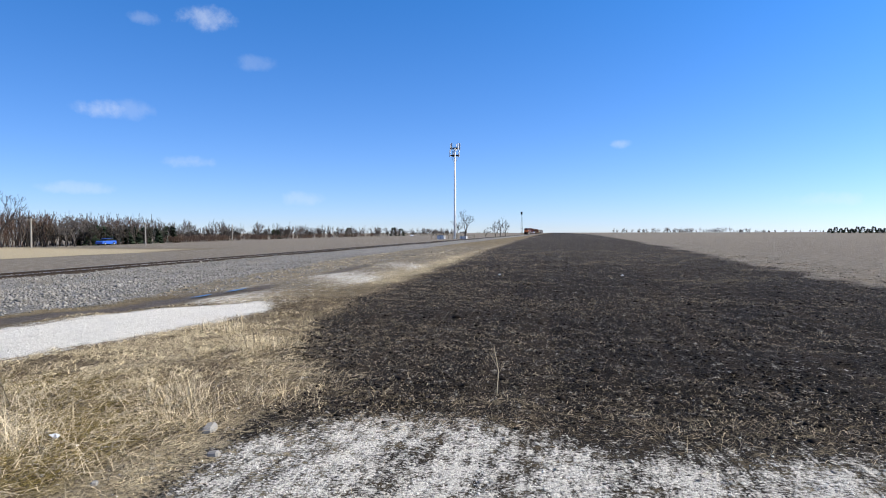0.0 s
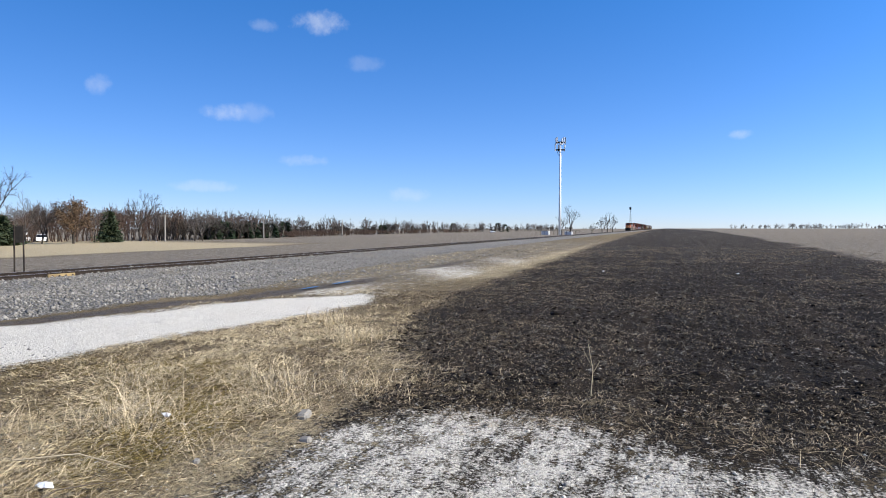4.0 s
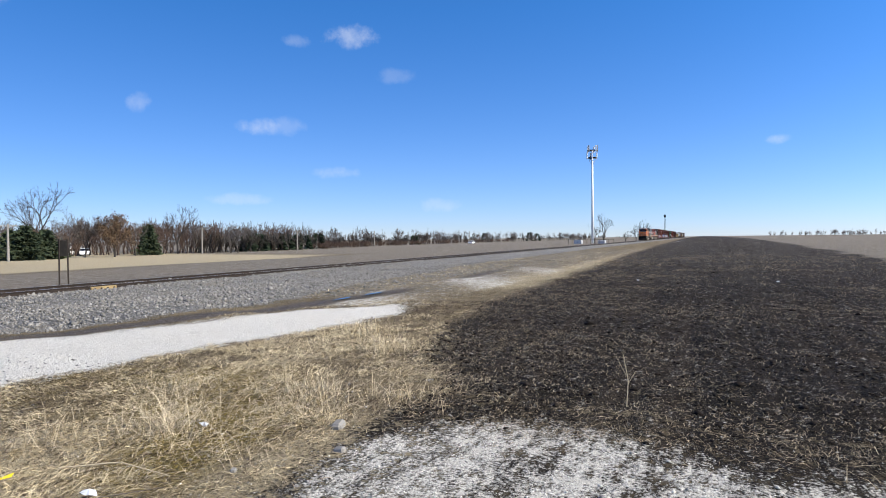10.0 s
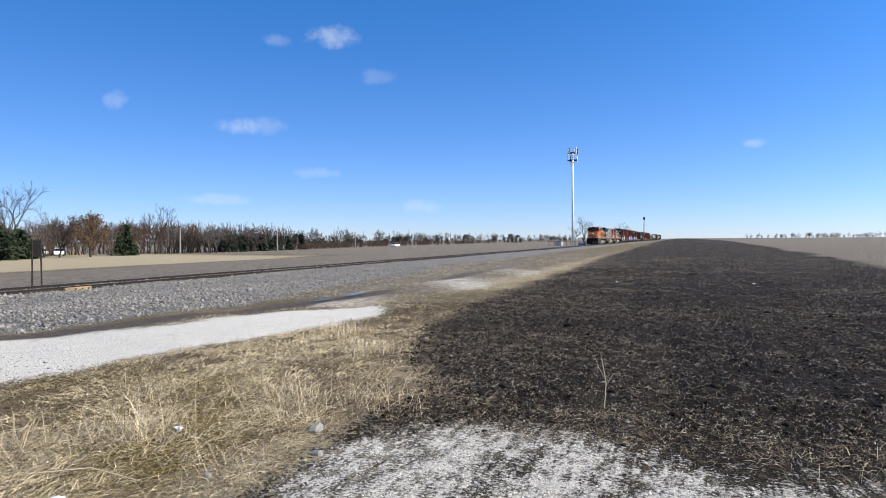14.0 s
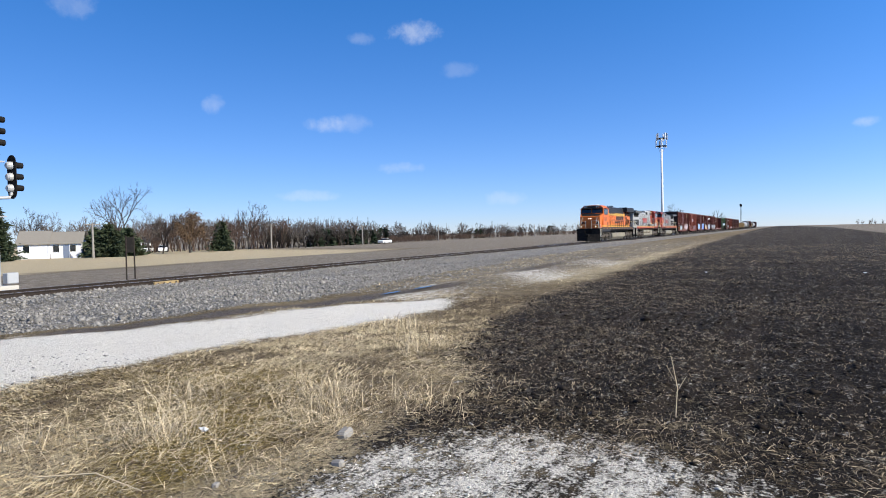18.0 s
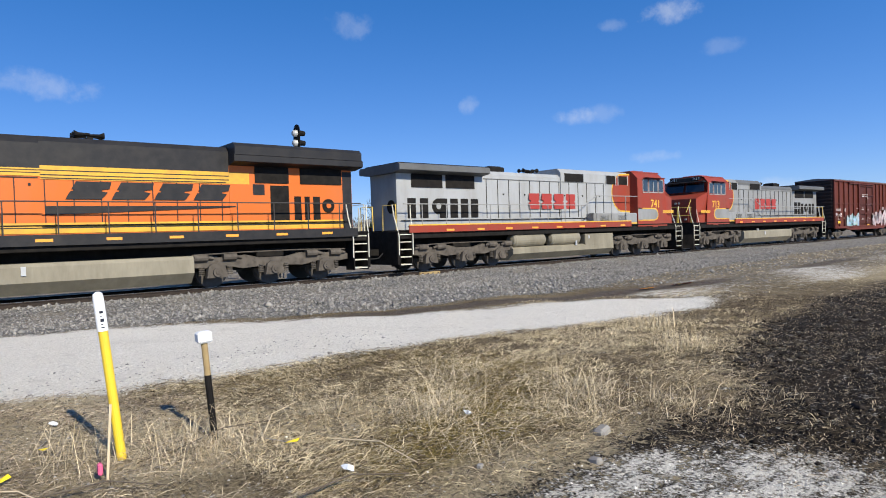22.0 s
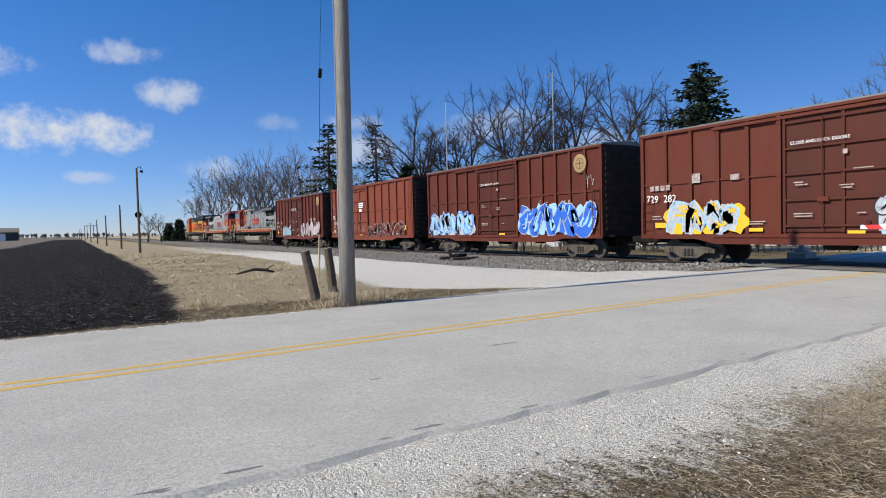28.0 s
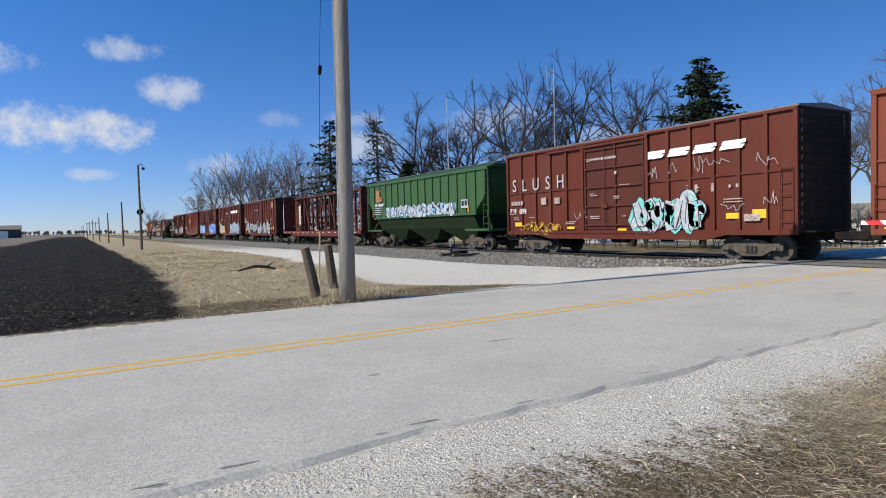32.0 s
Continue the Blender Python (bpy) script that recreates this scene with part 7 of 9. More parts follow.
sig = thing("railway_signal", "tall grey railway signal mast with two black heads and a ladder", "signal", (-25.0, 13.1, -0.12))
part("foundation", Shape().box(-0.5, -0.45, -0.3, 0.5, 0.45, 0.14, 0.03), "concrete", sig)
part("mast", Shape().tube([(0, 0, 0.1), (0, 0, 4.9)], 0.085, 12), "alu", sig)
part("relay_box", Shape().box(0.06, 0.1, 0.2, 0.4, 0.5, 0.6, 0.03), "alu", sig, "small grey junction box")
signal_head(sig, 0, 0.03, 5.55)
signal_head(sig, 0, 0.60, 3.92)
part("head_bracket", Shape().tube([(0, 0, 3.32), (0, 0.5, 3.36), (0, 0.56, 3.45), (0, 0.56, 3.62)], 0.06, 8), "alu", sig)
part("conduit", Shape().tube([(0, -0.1, 5.3), (0.0, -0.16, 4.95), (0, -0.06, 4.6)], 0.025, 6).tube([(0, 0.12, 5.3), (0, 0.2, 4.9), (0, 0.06, 4.6)], 0.025, 6), "under", sig)
lad = Shape()
for dx in (-0.16, 0.16):
    lad.tube([(dx, -0.88, 0.0), (dx, -0.98, 4.6), (dx * 2.2, -1.1, 5.5)], 0.026, 5)
lad_ob = part("ladder", lad, "alu", sig)
for k in range(15):
    part("rung", Shape().tube([(-0.16, -0.88 - 0.006 * k, 0.3 + k * 0.3), (0.16, -0.88 - 0.006 * k, 0.3 + k * 0.3)], 0.014, 5), "alu", lad_ob)
for z, a, b in ((1.76, -0.9, 0.05), (2.66, -0.92, 0.35), (4.66, -1.05, 0.35), (5.42, -1.2, 0.05)):
    part("stay_bar", Shape().tube([(0, a, z - 0.05), (0, b, z)], 0.03, 6), "alu", sig)
part("working_platform", Shape().box(-0.3, -1.3, 5.44, 0.3, -1.0, 5.48), "alu", sig)

tw = thing("track_sign", "small dark sign plate on two slim steel posts", "sign", (-24.1, 17.75, -0.4))
for dy in (-0.2, 0.2):
    part("post", Shape().tube([(0.0, dy, 0.0), (0.0, dy * 0.9, 2.15)], 0.03, 6), "rail", tw)
part("sign_plate", Shape().box(-0.02, -0.16, 1.45, 0.02, 0.2, 2.1, 0.01), "under", tw)

tb = thing("insulated_joint_plate", "rusty yellow joint bars bolted along the rail", "rail plate", (TRACK_X + 0.9, 17.0, -0.14))
part("plate", Shape().box(-0.05, -0.55, -0.05, 0.05, 0.55, 0.1, 0.02), "tan", tb)
for k in range(4):
    part("bolt", Shape().disc((0.06, -0.4 + k * 0.27, 0.03), (1, 0, 0), 0.03, 0.04, 8), "rail", tb)
lying = thing("spare_rail", "rusty spare rail lying beside the track", "rail", (TRACK_X + 1.45, 12.0, -0.2))
part("bar", rail_profile(0, -6.5, 2.5), "rail", lying)


def marker_post(at, lean_x, lean_y, h, label):
    """A round yellow pipeline marker with a white lettered top."""
    ob = thing("marker_post", label, "marker post", at, group="marker posts")
    ob.matrix_basis = pose(*at, lean_x, lean_y, 0)
    part("tube", Shape().tube([(0, 0, -0.2), (0, 0, h * 0.77)], 0.033, 16), "post_yellow", ob, "yellow plastic tube")
    cap = part("cap", Shape().tube([(0, 0, h * 0.77), (0, 0, h - 0.05), (0, 0, h - 0.015), (0, 0, h)], [0.037, 0.037, 0.032, 0.012], 16), "white", ob, "white sleeve with a blue label")
    s = Shape()
    n = 9
    for k, (z0, z1) in enumerate(((0.79, 0.797), (0.808, 0.814), (0.825, 0.845), (0.857, 0.863), (0.875, 0.89))):
        a0, a1 = -0.35, 0.3 - 0.25 * (k % 2)
        ring = [(0.0382 * math.cos(a), 0.0382 * math.sin(a), h * z) for z in (z0, z1) for a in np.linspace(a0, a1, n)]
        s.add(ring, [(j, j + 1, n + j + 1, n + j) for j in range(n - 1)])
    part("label_bars", s, "g_black", cap)
    return ob


marker_post((-5.98, -1.34, 0), -6.0, -1.0, 1.47, "leaning yellow plastic pipeline marker post with white top")
marker_post((-5.0, 1.60, 0), 5.0, -1.5, 1.24, "leaning yellow plastic pipeline marker post standing in weeds")
pin = thing("test_station", "black and yellow pipe post with a white square cap", "marker post", (-4.98, 2.27, 0), group="marker posts")
pin.matrix_basis = pose(-4.98, 2.27, 0, 4, 0, 0)
part("lower_tube", Shape().tube([(0, 0, -0.2), (0, 0, 0.52)], 0.027, 12), "under", pin, "black lower tube")
part("upper_tube", Shape().tube([(0, 0, 0.52), (0, 0, 0.80)], 0.025, 12), "tan", pin, "faded yellow upper tube")
part("cap", Shape().box(-0.052, -0.055, 0.78, 0.052, 0.055, 0.87, 0.015), "white", pin, "white square cap")
stake = thing("stake", "slender yellow-painted survey stake", "stake", (-4.86, -1.15, 0))
part("shaft", Shape().box(-0.018, -0.012, -0.15, 0.018, 0.012, 0.80, 0.004), "tan", stake)
part("painted_edge", Shape().box(0.018, -0.013, 0.1, 0.021, 0.006, 0.72), "post_yellow", stake)
flag = thing("marker_stake", "thin bamboo stake with a pink ribbon", "stake", (-4.62, 1.42, 0))
part("shaft", Shape().tube([(0, 0, -0.1), (-0.03, 0.05, 0.5)], 0.009, 6), "straw", flag)
part("ribbon", Shape().box(-0.02, -0.05, 0.05, 0.03, -0.02, 0.13, 0.01), "pink", flag)
for x, y, r in ((-5.05, -0.54, 20), (-5.13, 0.39, 70), (-4.98, 0.86, 120), (-5.6, 1.15, 10), (-4.4, 2.6, 40), (-4.5, -0.2, 200)):
    f = thing("fallen_flag", "small yellow plastic marker flag lying in dry grass", "marker flag", (x, y, 0.04), r, group="fallen flags")
    s = Shape().add([(0, 0, -0.01), (0.09, 0.01, 0.0), (0.095, 0.05, 0.015), (0.01, 0.05, -0.01), (0, 0, -0.007), (0.09, 0.01, 0.003), (0.095, 0.05, 0.018), (0.01, 0.05, -0.007)], [(0, 1, 2, 3), (4, 5, 6, 7), (0, 1, 5, 4), (1, 2, 6, 5), (2, 3, 7, 6), (3, 0, 4, 7)])
    part("flag", s, "litter_yellow", f)
    part("wire", Shape().tube([(0, 0, 0), (-0.22, 0.12, -0.02)], 0.003, 4), "steel", f)
for x, y, k, label in ((-4.03, 4.12, 1, "crumpled pale blue plastic litter in grass"), (-3.62, 2.68, 2, "crumpled white paper litter in grass"), (-6.35, 1.35, 3, "white plastic sheet lying beside the gravel"), (-2.2, 23.5, 4, "white scrap lying in the field"), (2.35, 24.4, 5, "white scrap lying in the field")):
    r = random.Random(k)
    s = Shape()
    ring = [(0.06 * math.cos(a) * r.uniform(0.6, 1.2), 0.035 * math.sin(a) * r.uniform(0.6, 1.2), 0.01 + r.uniform(0, 0.03)) for a in np.linspace(0, 6.28, 9)[:-1]]
    s.add(ring + [(0, 0, 0.045), (0.01, 0.01, 0.0)], [(j, (j + 1) % 8, 8) for j in range(8)] + [((j + 1) % 8, j, 9) for j in range(8)])
    ob = part("litter", s, "litter")
    ob.matrix_basis = pose(x, y, float(land(x, y)) + 0.01)
    tagged(ob, label, "litter", "litter")
for x, y, r in ((-2.61, 4.02, 0.045), (-2.95, 4.55, 0.07), (-3.1, 3.4, 0.03)):
    s = Shape().box(-r, -r * 0.7, -0.03, r, r * 0.7, r * 0.8, r * 0.3)
    ob = part("stone", s, "stone_grey")
    ob.matrix_basis = pose(x, y, float(land(x, y)), 5, 8, 40 * r * 100)
    tagged(ob, "weathered field stone at the gravel edge", "stone", "stones")

# ---- utility poles, stub posts ----
p = thing("utility_pole", "tall weathered grey wooden utility pole beside the road", "utility pole", (-5.15, -12.35, 0))
part("pole", Shape().tube([(0, 0, -0.5), (0, 0, 2.0), (-0.02, 0.03, 6.0), (-0.05, 0.05, 11.0)], [0.17, 0.165, 0.15, 0.13], 18), "wood_pole", p, smooth=True)
part("ground_wire", Shape().tube([(0.17, 0.03, 0.0), (0.155, 0.03, 6.0), (0.14, 0.05, 10.8)], 0.008, 5), "steel", p)
g = thing("guy_wire", "thin guy wire with a black insulator and a pale lower guard", "guy wire", (-6.3, -17.5, 0))
part("wire", Shape().tube([(0, 0, 0.0), (0.6, 2.4, 6.3), (1.2, 4.9, 10.6)], 0.006, 5), "under", g)
part("insulator", Shape().tube([(0.53, 2.1, 5.45), (0.56, 2.25, 5.62)], 0.045, 8), "under", g)
part("guard", Shape().tube([(0.0, 0, 0.0), (0.19, 0.75, 1.45), (0.3, 0.8, 1.5)], 0.022, 6), "straw", g, "pale bent plastic guard")
for x, y, h, rx, ry in ((-5.0, -13.95, 1.12, 4, 10), (-5.85, -15.1, 1.12, 2, 5)):
    ob = thing("stub_post", "leaning dark wooden stub post in dry grass", "post", (x, y, 0), group="stub posts")
    ob.matrix_basis = pose(x, y, 0, rx, ry, 8)
    part("timber", Shape().tube([(0, 0, -0.3), (0, 0, h * 0.5), (0.01, 0, h)], [0.12, 0.115, 0.1], 9), "wood_dark", ob)
    part("top_cut", Shape().disc((0.01, 0, h), (0.1, 0, 1), 0.098, 0.02, 9), "tan", ob)
log = thing("log", "broken branch lying in the dry grass", "branch", (-6.0, -23.4, 0.05), 20)
part("trunk", Shape().tube([(-0.75, 0, 0.02), (-0.2, 0.1, 0.12), (0.15, 0.05, 0.16), (0.8, -0.05, 0.03)], [0.03, 0.055, 0.06, 0.03], 8), "wood_dark", log)
part("stub", Shape().tube([(-0.3, 0.05, 0.1), (-0.55, 0.3, 0.3)], [0.035, 0.015], 6), "wood_dark", log)
sw = thing("switch_stand", "low black track-side machine on two timbers", "track machine", (-18.6, -29.6, -0.2), 0)
part("timber", Shape().box(-0.8, -0.8, 0, 0.9, -0.55, 0.15, 0.02), "wood_dark", sw)
part("timber", Shape().box(-0.8, 0.55, 0, 0.9, 0.8, 0.15, 0.02), "wood_dark", sw)
part("housing", Shape().box(-0.3, -0.7, 0.15, 0.3, 0.4, 0.42, 0.06), "under", sw)
part("rod", Shape().tube([(-0.9, 0.3, 0.3), (0.7, 0.5, 0.36)], 0.04, 6), "alu", sw)
for k, (y, h) in enumerate(((-60, 7.3), (-80, 5.0), (-108, 4.6), (-137, 4.6), (-170, 4.6), (-215, 4.6), (-270, 4.6), (-340, 5.0))):
    ob = thing("line_pole", "slim dark wooden pole along the field edge", "pole", (-5.15 + 0.012 * min(-60 - y, 190), y, 0), group="line poles")
    part("pole", Shape().tube([(0, 0, -0.3), (0.03, 0, h)], [0.11, 0.075], 8), "wood_dark", ob)
    if k == 0:
        part("lamp_bracket", Shape().tube([(0.03, 0, h - 0.05), (-0.2, 0.1, h + 0.15), (-0.35, 0.1, h - 0.1)], 0.03, 6).disc((-0.35, 0.1, h - 0.3), (0, 0, 1), 0.12, 0.2, 8), "under", ob)
hf = thing("far_frame_pole", "distant wooden frame of a power line", "utility pole", (-9, -420, 0))
for dx in (-1.6, 1.6):
    part("pole", Shape().tube([(dx, 0, 0), (dx, 0, 8)], 0.16, 6), "wood_dark", hf)
part("crossarm", Shape().box(-3.2, -0.1, 7.3, 3.2, 0.1, 7.6), "wood_dark", hf)
far_sig = thing("railway_signal", "distant railway signal with a round black head", "signal", (-10.3, -124, -0.2))
part("mast", Shape().tube([(0, 0, 0), (0, 0, 5.2)], 0.09, 6), "under", far_sig)
part("head", Shape().disc((0, 0.1, 5.3), (0, 1, 0), 0.55, 0.2, 14), "under", far_sig)


def at_polar(az, d, z=None):
    a = radians(az)
    x, y = -math.sin(a) * d, math.cos(a) * d
    return (x, y, float(land(x, y)) if z is None else z)


def road_pole(az, d, h, arms):
    ob = thing("utility_pole", "grey wooden utility pole across the fields", "utility pole", at_polar(az, d), az, group="distant utility poles")
    part("pole", Shape().tube([(0, 0, -0.4), (0, 0, h)], [0.2, 0.13], 8), "wood_pole", ob)
    if arms:
        part("crossarm", Shape().box(-1.1, -0.06, h - 0.35, 1.1, 0.06, h - 0.2), "wood_pole", ob)
        for dx in (-1.0, -0.4, 0.4, 1.0):
            part("insulator", Shape().disc((dx, 0, h - 0.12), (0, 0, 1), 0.05, 0.14, 6), "glass", ob)
    return ob


for az, d, h, arms in ((43.3, 145, 5.6, 1), (35.4, 168, 5.3, 1), (28.6, 215, 5.6, 0), (57.0, 112, 5.5, 1), (72.0, 95, 7.4, 1), (20.0, 300, 6.0, 0)):
    road_pole(az, d, h, arms)

# ---- towers ----
tower = thing("cell_tower", "white steel monopole tower with antenna panels on top", "tower", (-33.4, 209.5, -1.2))
part("pole", Shape().tube([(0, 0, 0), (0, 0, 15), (0, 0, 31.0)], [0.46, 0.36, 0.28], 16), "white", tower, smooth=True)
ring = Shape()
for z in (28.6, 31.0):
    ring.tube([(1.5 * math.cos(a), 1.5 * math.sin(a), z) for a in np.linspace(0, 2 * math.pi, 13)], 0.12, 5)
    for a in np.linspace(0, 2 * math.pi, 7)[:-1]:
        ring.tube([(0, 0, z), (1.5 * math.cos(a), 1.5 * math.sin(a), z)], 0.06, 5)
part("antenna_ring", ring, "under", tower)
for k, a in enumerate(np.linspace(0, 2 * math.pi, 10)[:-1]):
    x, y = 1.65 * math.cos(a), 1.65 * math.sin(a)
    z = 28.2 if k % 2 else 30.4
    part("antenna_panel", Shape().box(x - 0.17, y - 0.17, z, x + 0.17, y + 0.17, z + 2.2, 0.03), "white" if k % 3 else "grey", tower)
part("ring_strut", Shape().tube([(0.4, 0, 26.6), (1.2, 0, 28.6)], 0.06, 5).tube([(-0.4, 0, 26.6), (-1.2, 0, 28.6)], 0.06, 5).tube([(0, 0.4, 26.6), (0, 1.2, 28.6)], 0.06, 5).tube([(0, -0.4, 26.6), (0, -1.2, 28.6)], 0.06, 5), "alu", tower)
cabn = thing("equipment_shelter", "small grey equipment shelters inside a dark fence by the tower", "shelter", (-33, 206, -1.2))
part("cabinet", Shape().box(-5.5, -2, 0, -3.2, 1, 2.0, 0.05), "metal_shed", cabn)
part("cabinet", Shape().box(2.0, -2, 0, 4.2, 1, 1.7, 0.05), "metal_shed", cabn)
fen = Shape()
for x in np.arange(-7, 8.1, 1.4):
    fen.tube([(x, -3.2, 0), (x, -3.2, 2.0)], 0.04, 4)
fen.tube([(-7, -3.2, 2.0), (7, -3.2, 2.0)], 0.04, 4)
part("fence", fen, "under", cabn)
mast = thing("radio_mast", "slim distant lattice radio mast", "tower", at_polar(3.02, 705, -1.0))
lat = Shape()
for k in range(3):
    a = 2 * math.pi * k / 3
    lat.tube([(1.3 * math.cos(a), 1.3 * math.sin(a), 0), (0.3 * math.cos(a), 0.3 * math.sin(a), 25.5)], 0.11, 4)
for z in np.arange(1, 25, 1.5):
    r = 1.3 - z / 25.5
    lat.tube([(r * math.cos(a), r * math.sin(a), z) for a in (0, 2.094, 4.189, 0)], 0.07, 4)
part("lattice", lat, "under", mast)
part("mast_head", Shape().box(-1.0, -0.5, 22.5, 1.0, 0.5, 25.0), "under", mast)
for az, d, h, fan in ((139.35, 52, 14.4, 1), (148.9, 55, 12.9, 0)):
    ob = thing("antenna_mast", "thin aerial mast rising among bare trees", "antenna", at_polar(az, d), az, group="antenna masts")
    part("mast", Shape().tube([(0, 0, 0), (0, 0, h)], [0.05, 0.035], 6), "alu", ob)
    if fan:
        part("aerial", Shape().tube([(-0.5, 0, h - 0.3), (0.1, 0, h - 0.3)], 0.025, 5).tube([(-0.55, 0, h - 0.9), (-0.55, 0, h + 0.1)], 0.02, 5).tube([(-0.45, 0, h - 1.7), (0.05, 0, h - 1.7)], 0.02, 5), "alu", ob)


# ---- buildings ----
def window(parent, x, y, z, w, h, axis, out):
    if axis == "y":
        f = part("window", Shape().box(x - w / 2, y, z, x + w / 2, y + out * 0.06, z + h, 0.01), "white", parent)
        part("pane", Shape().box(x - w / 2 + 0.08, y + out * 0.06, z + 0.08, x + w / 2 - 0.08, y + out * 0.075, z + h - 0.08), "glass", f)
    else:
        f = part("window", Shape().box(x, y - w / 2, z, x + out * 0.06, y + w / 2, z + h, 0.01), "white", parent)
        part("pane", Shape().box(x + out * 0.06, y - w / 2 + 0.08, z + 0.08, x + out * 0.075, y + w / 2 - 0.08, z + h - 0.08), "glass", f)


def gable_house(label, at, rz, parts, storeys=1):
    """A house from gabled blocks; each block: x0, x1, depth, eaves, ridge; it faces -y in its own space."""
    ob = thing("house", label, "house", at, rz, group="houses")
    for x0, x1, y0, y1, eaves, ridge, front, sidec in parts:
        ym = (y0 + y1) / 2
        part("wall", Shape().extrude([(y0, 0), (y1, 0), (y1, eaves), (ym, ridge - 0.05), (y0, eaves)], x0, x1, "x"), sidec, ob)
        part("front_wall", Shape().box(x0, y0 - 0.03, 0, x1, y0, eaves), front, ob)
        t = 0.12
        part("roof", Shape().extrude([(y0 - 0.4, eaves - 0.25), (ym, ridge), (y1 + 0.4, eaves - 0.25), (y1 + 0.4, eaves - 0.25 + t), (ym, ridge + t), (y0 - 0.4, eaves - 0.25 + t)], x0 - 0.3, x1 + 0.3, "x"), "shingle", ob)
        for k, x in enumerate(np.arange(x0 + 1.2, x1 - 0.6, 2.4)):
            for s_ in range(storeys):
                window(ob, x, y0 - 0.03, 1.0 + 2.7 * s_, 1.0, 1.25, "y", -1)
        window(ob, x0, ym, 1.0, 0.9, 1.2, "x", -1)
        window(ob, x1, ym, 1.0, 0.9, 1.2, "x", 1)
    return ob


hb = gable_house("white-sided bungalow with brown shingle roofs and dark shrubs", at_polar(59.6, 125), 52, [
    (-4.7, -0.6, -3.5, 3.5, 2.6, 4.5, "siding", "siding_blue"), (-0.6, 4.2, -3.2, 3.6, 2.6, 4.3, "siding", "siding")])
part("door", Shape().box(1.6, -3.3, 0, 2.5, -3.24, 2.05), "siding_blue", hb)
ha = gable_house("two-storey blue-grey house with a white porch", at_polar(71.2, 166), 60, [(-6.5, 5.5, -3.6, 3.6, 5.3, 7.4, "siding_blue", "siding_blue")], 2)
part("porch_roof", Shape().extrude([(-5.6, 2.6), (-3.6, 3.3), (-3.6, 3.4), (-5.6, 2.7)], -6.4, 5.4, "x"), "shingle", ha)
for x in np.arange(-6.2, 5.4, 1.9):
    part("porch_post", Shape().box(x, -5.5, 0, x + 0.18, -5.3, 2.6), "white", ha)
part("porch_rail", Shape().box(-6.2, -5.48, 0.9, 5.3, -5.4, 1.0).box(-6.2, -5.48, 0.2, 5.3, -5.4, 0.3), "white", ha)
gable_house("pale distant house half hidden by trees", at_polar(54.6, 175), 48, [(-6, 5, -3, 3, 2.6, 4.2, "siding", "siding")])
hg = gable_house("blue-grey garage wing with white doors", at_polar(73.9, 160), 62, [(-5.0, 5.0, -3.5, 3.5, 2.7, 5.0, "siding_blue", "siding_blue")])
for x0, x1 in ((-4.2, -1.9), (2.0, 4.4)):
    part("garage_door", Shape().box(x0, -3.62, 0, x1, -3.54, 2.2, 0.01), "white", hg, "white garage door")


def front_gable(parent, x, half, y0, base, rise):
    """A small gable over the front wall, with white barge boards."""
    g = part("front_gable", Shape().extrude([(x - half, base), (x + half, base), (x, base + rise)], y0 - 0.25, y0 + 2.6), "siding_blue", parent)
    for side in (-1, 1):
        part("barge_board", Shape().extrude([(x + side * (half + 0.25), base - 0.2), (x, base + rise), (x, base + rise + 0.28), (x + side * (half + 0.45), base - 0.15)], y0 - 0.33, y0 + 2.6), "white", g)


front_gable(hg, 0.4, 2.3, -3.5, 2.5, 1.9)
front_gable(ha, 0.9, 1.9, -3.6, 5.1, 1.7)
for x0 in (-6.45, 5.25):
    part("corner_board", Shape().box(x0, -3.68, 0, x0 + 0.2, -3.6, 5.2), "white", ha)
part("eaves_board", Shape().box(-6.5, -4.05, 5.02, 5.5, -3.95, 5.2), "white", ha)
gable_house("white low outbuilding behind the track", at_polar(80.5, 62), 80, [(-3.0, 3.0, -2, 2, 2.1, 2.9, "siding", "siding")])
gable_house("low white house behind the trees", at_polar(117.0, 75), 118, [(-7, 7, -3, 3, 2.3, 3.6, "siding", "siding")])
gable_house("low white house behind the trees", at_polar(136.0, 70), 138, [(-5, 5, -3, 3, 2.3, 3.6, "siding", "siding")])
for az, d, w, h in ((184.6, 420, 16, 7.0), (187.6, 430, 34, 9.5), (192, 450, 18, 7)):
    ob = thing("barn", "distant long dark green metal barn across the field", "barn", at_polar(az, d), az, group="barns")
    part("wall", Shape().box(-w / 2, -6, 0, w / 2, 6, h * 0.7), "shed_dark", ob)
    part("roof", Shape().extrude([(-6.5, h * 0.65), (0, h), (6.5, h * 0.65)], -w / 2 - 0.4, w / 2 + 0.4, "x"), "shingle", ob)
    part("door", Shape().box(-2, -6.05, 0, 2, -6.0, h * 0.55), "white", ob)


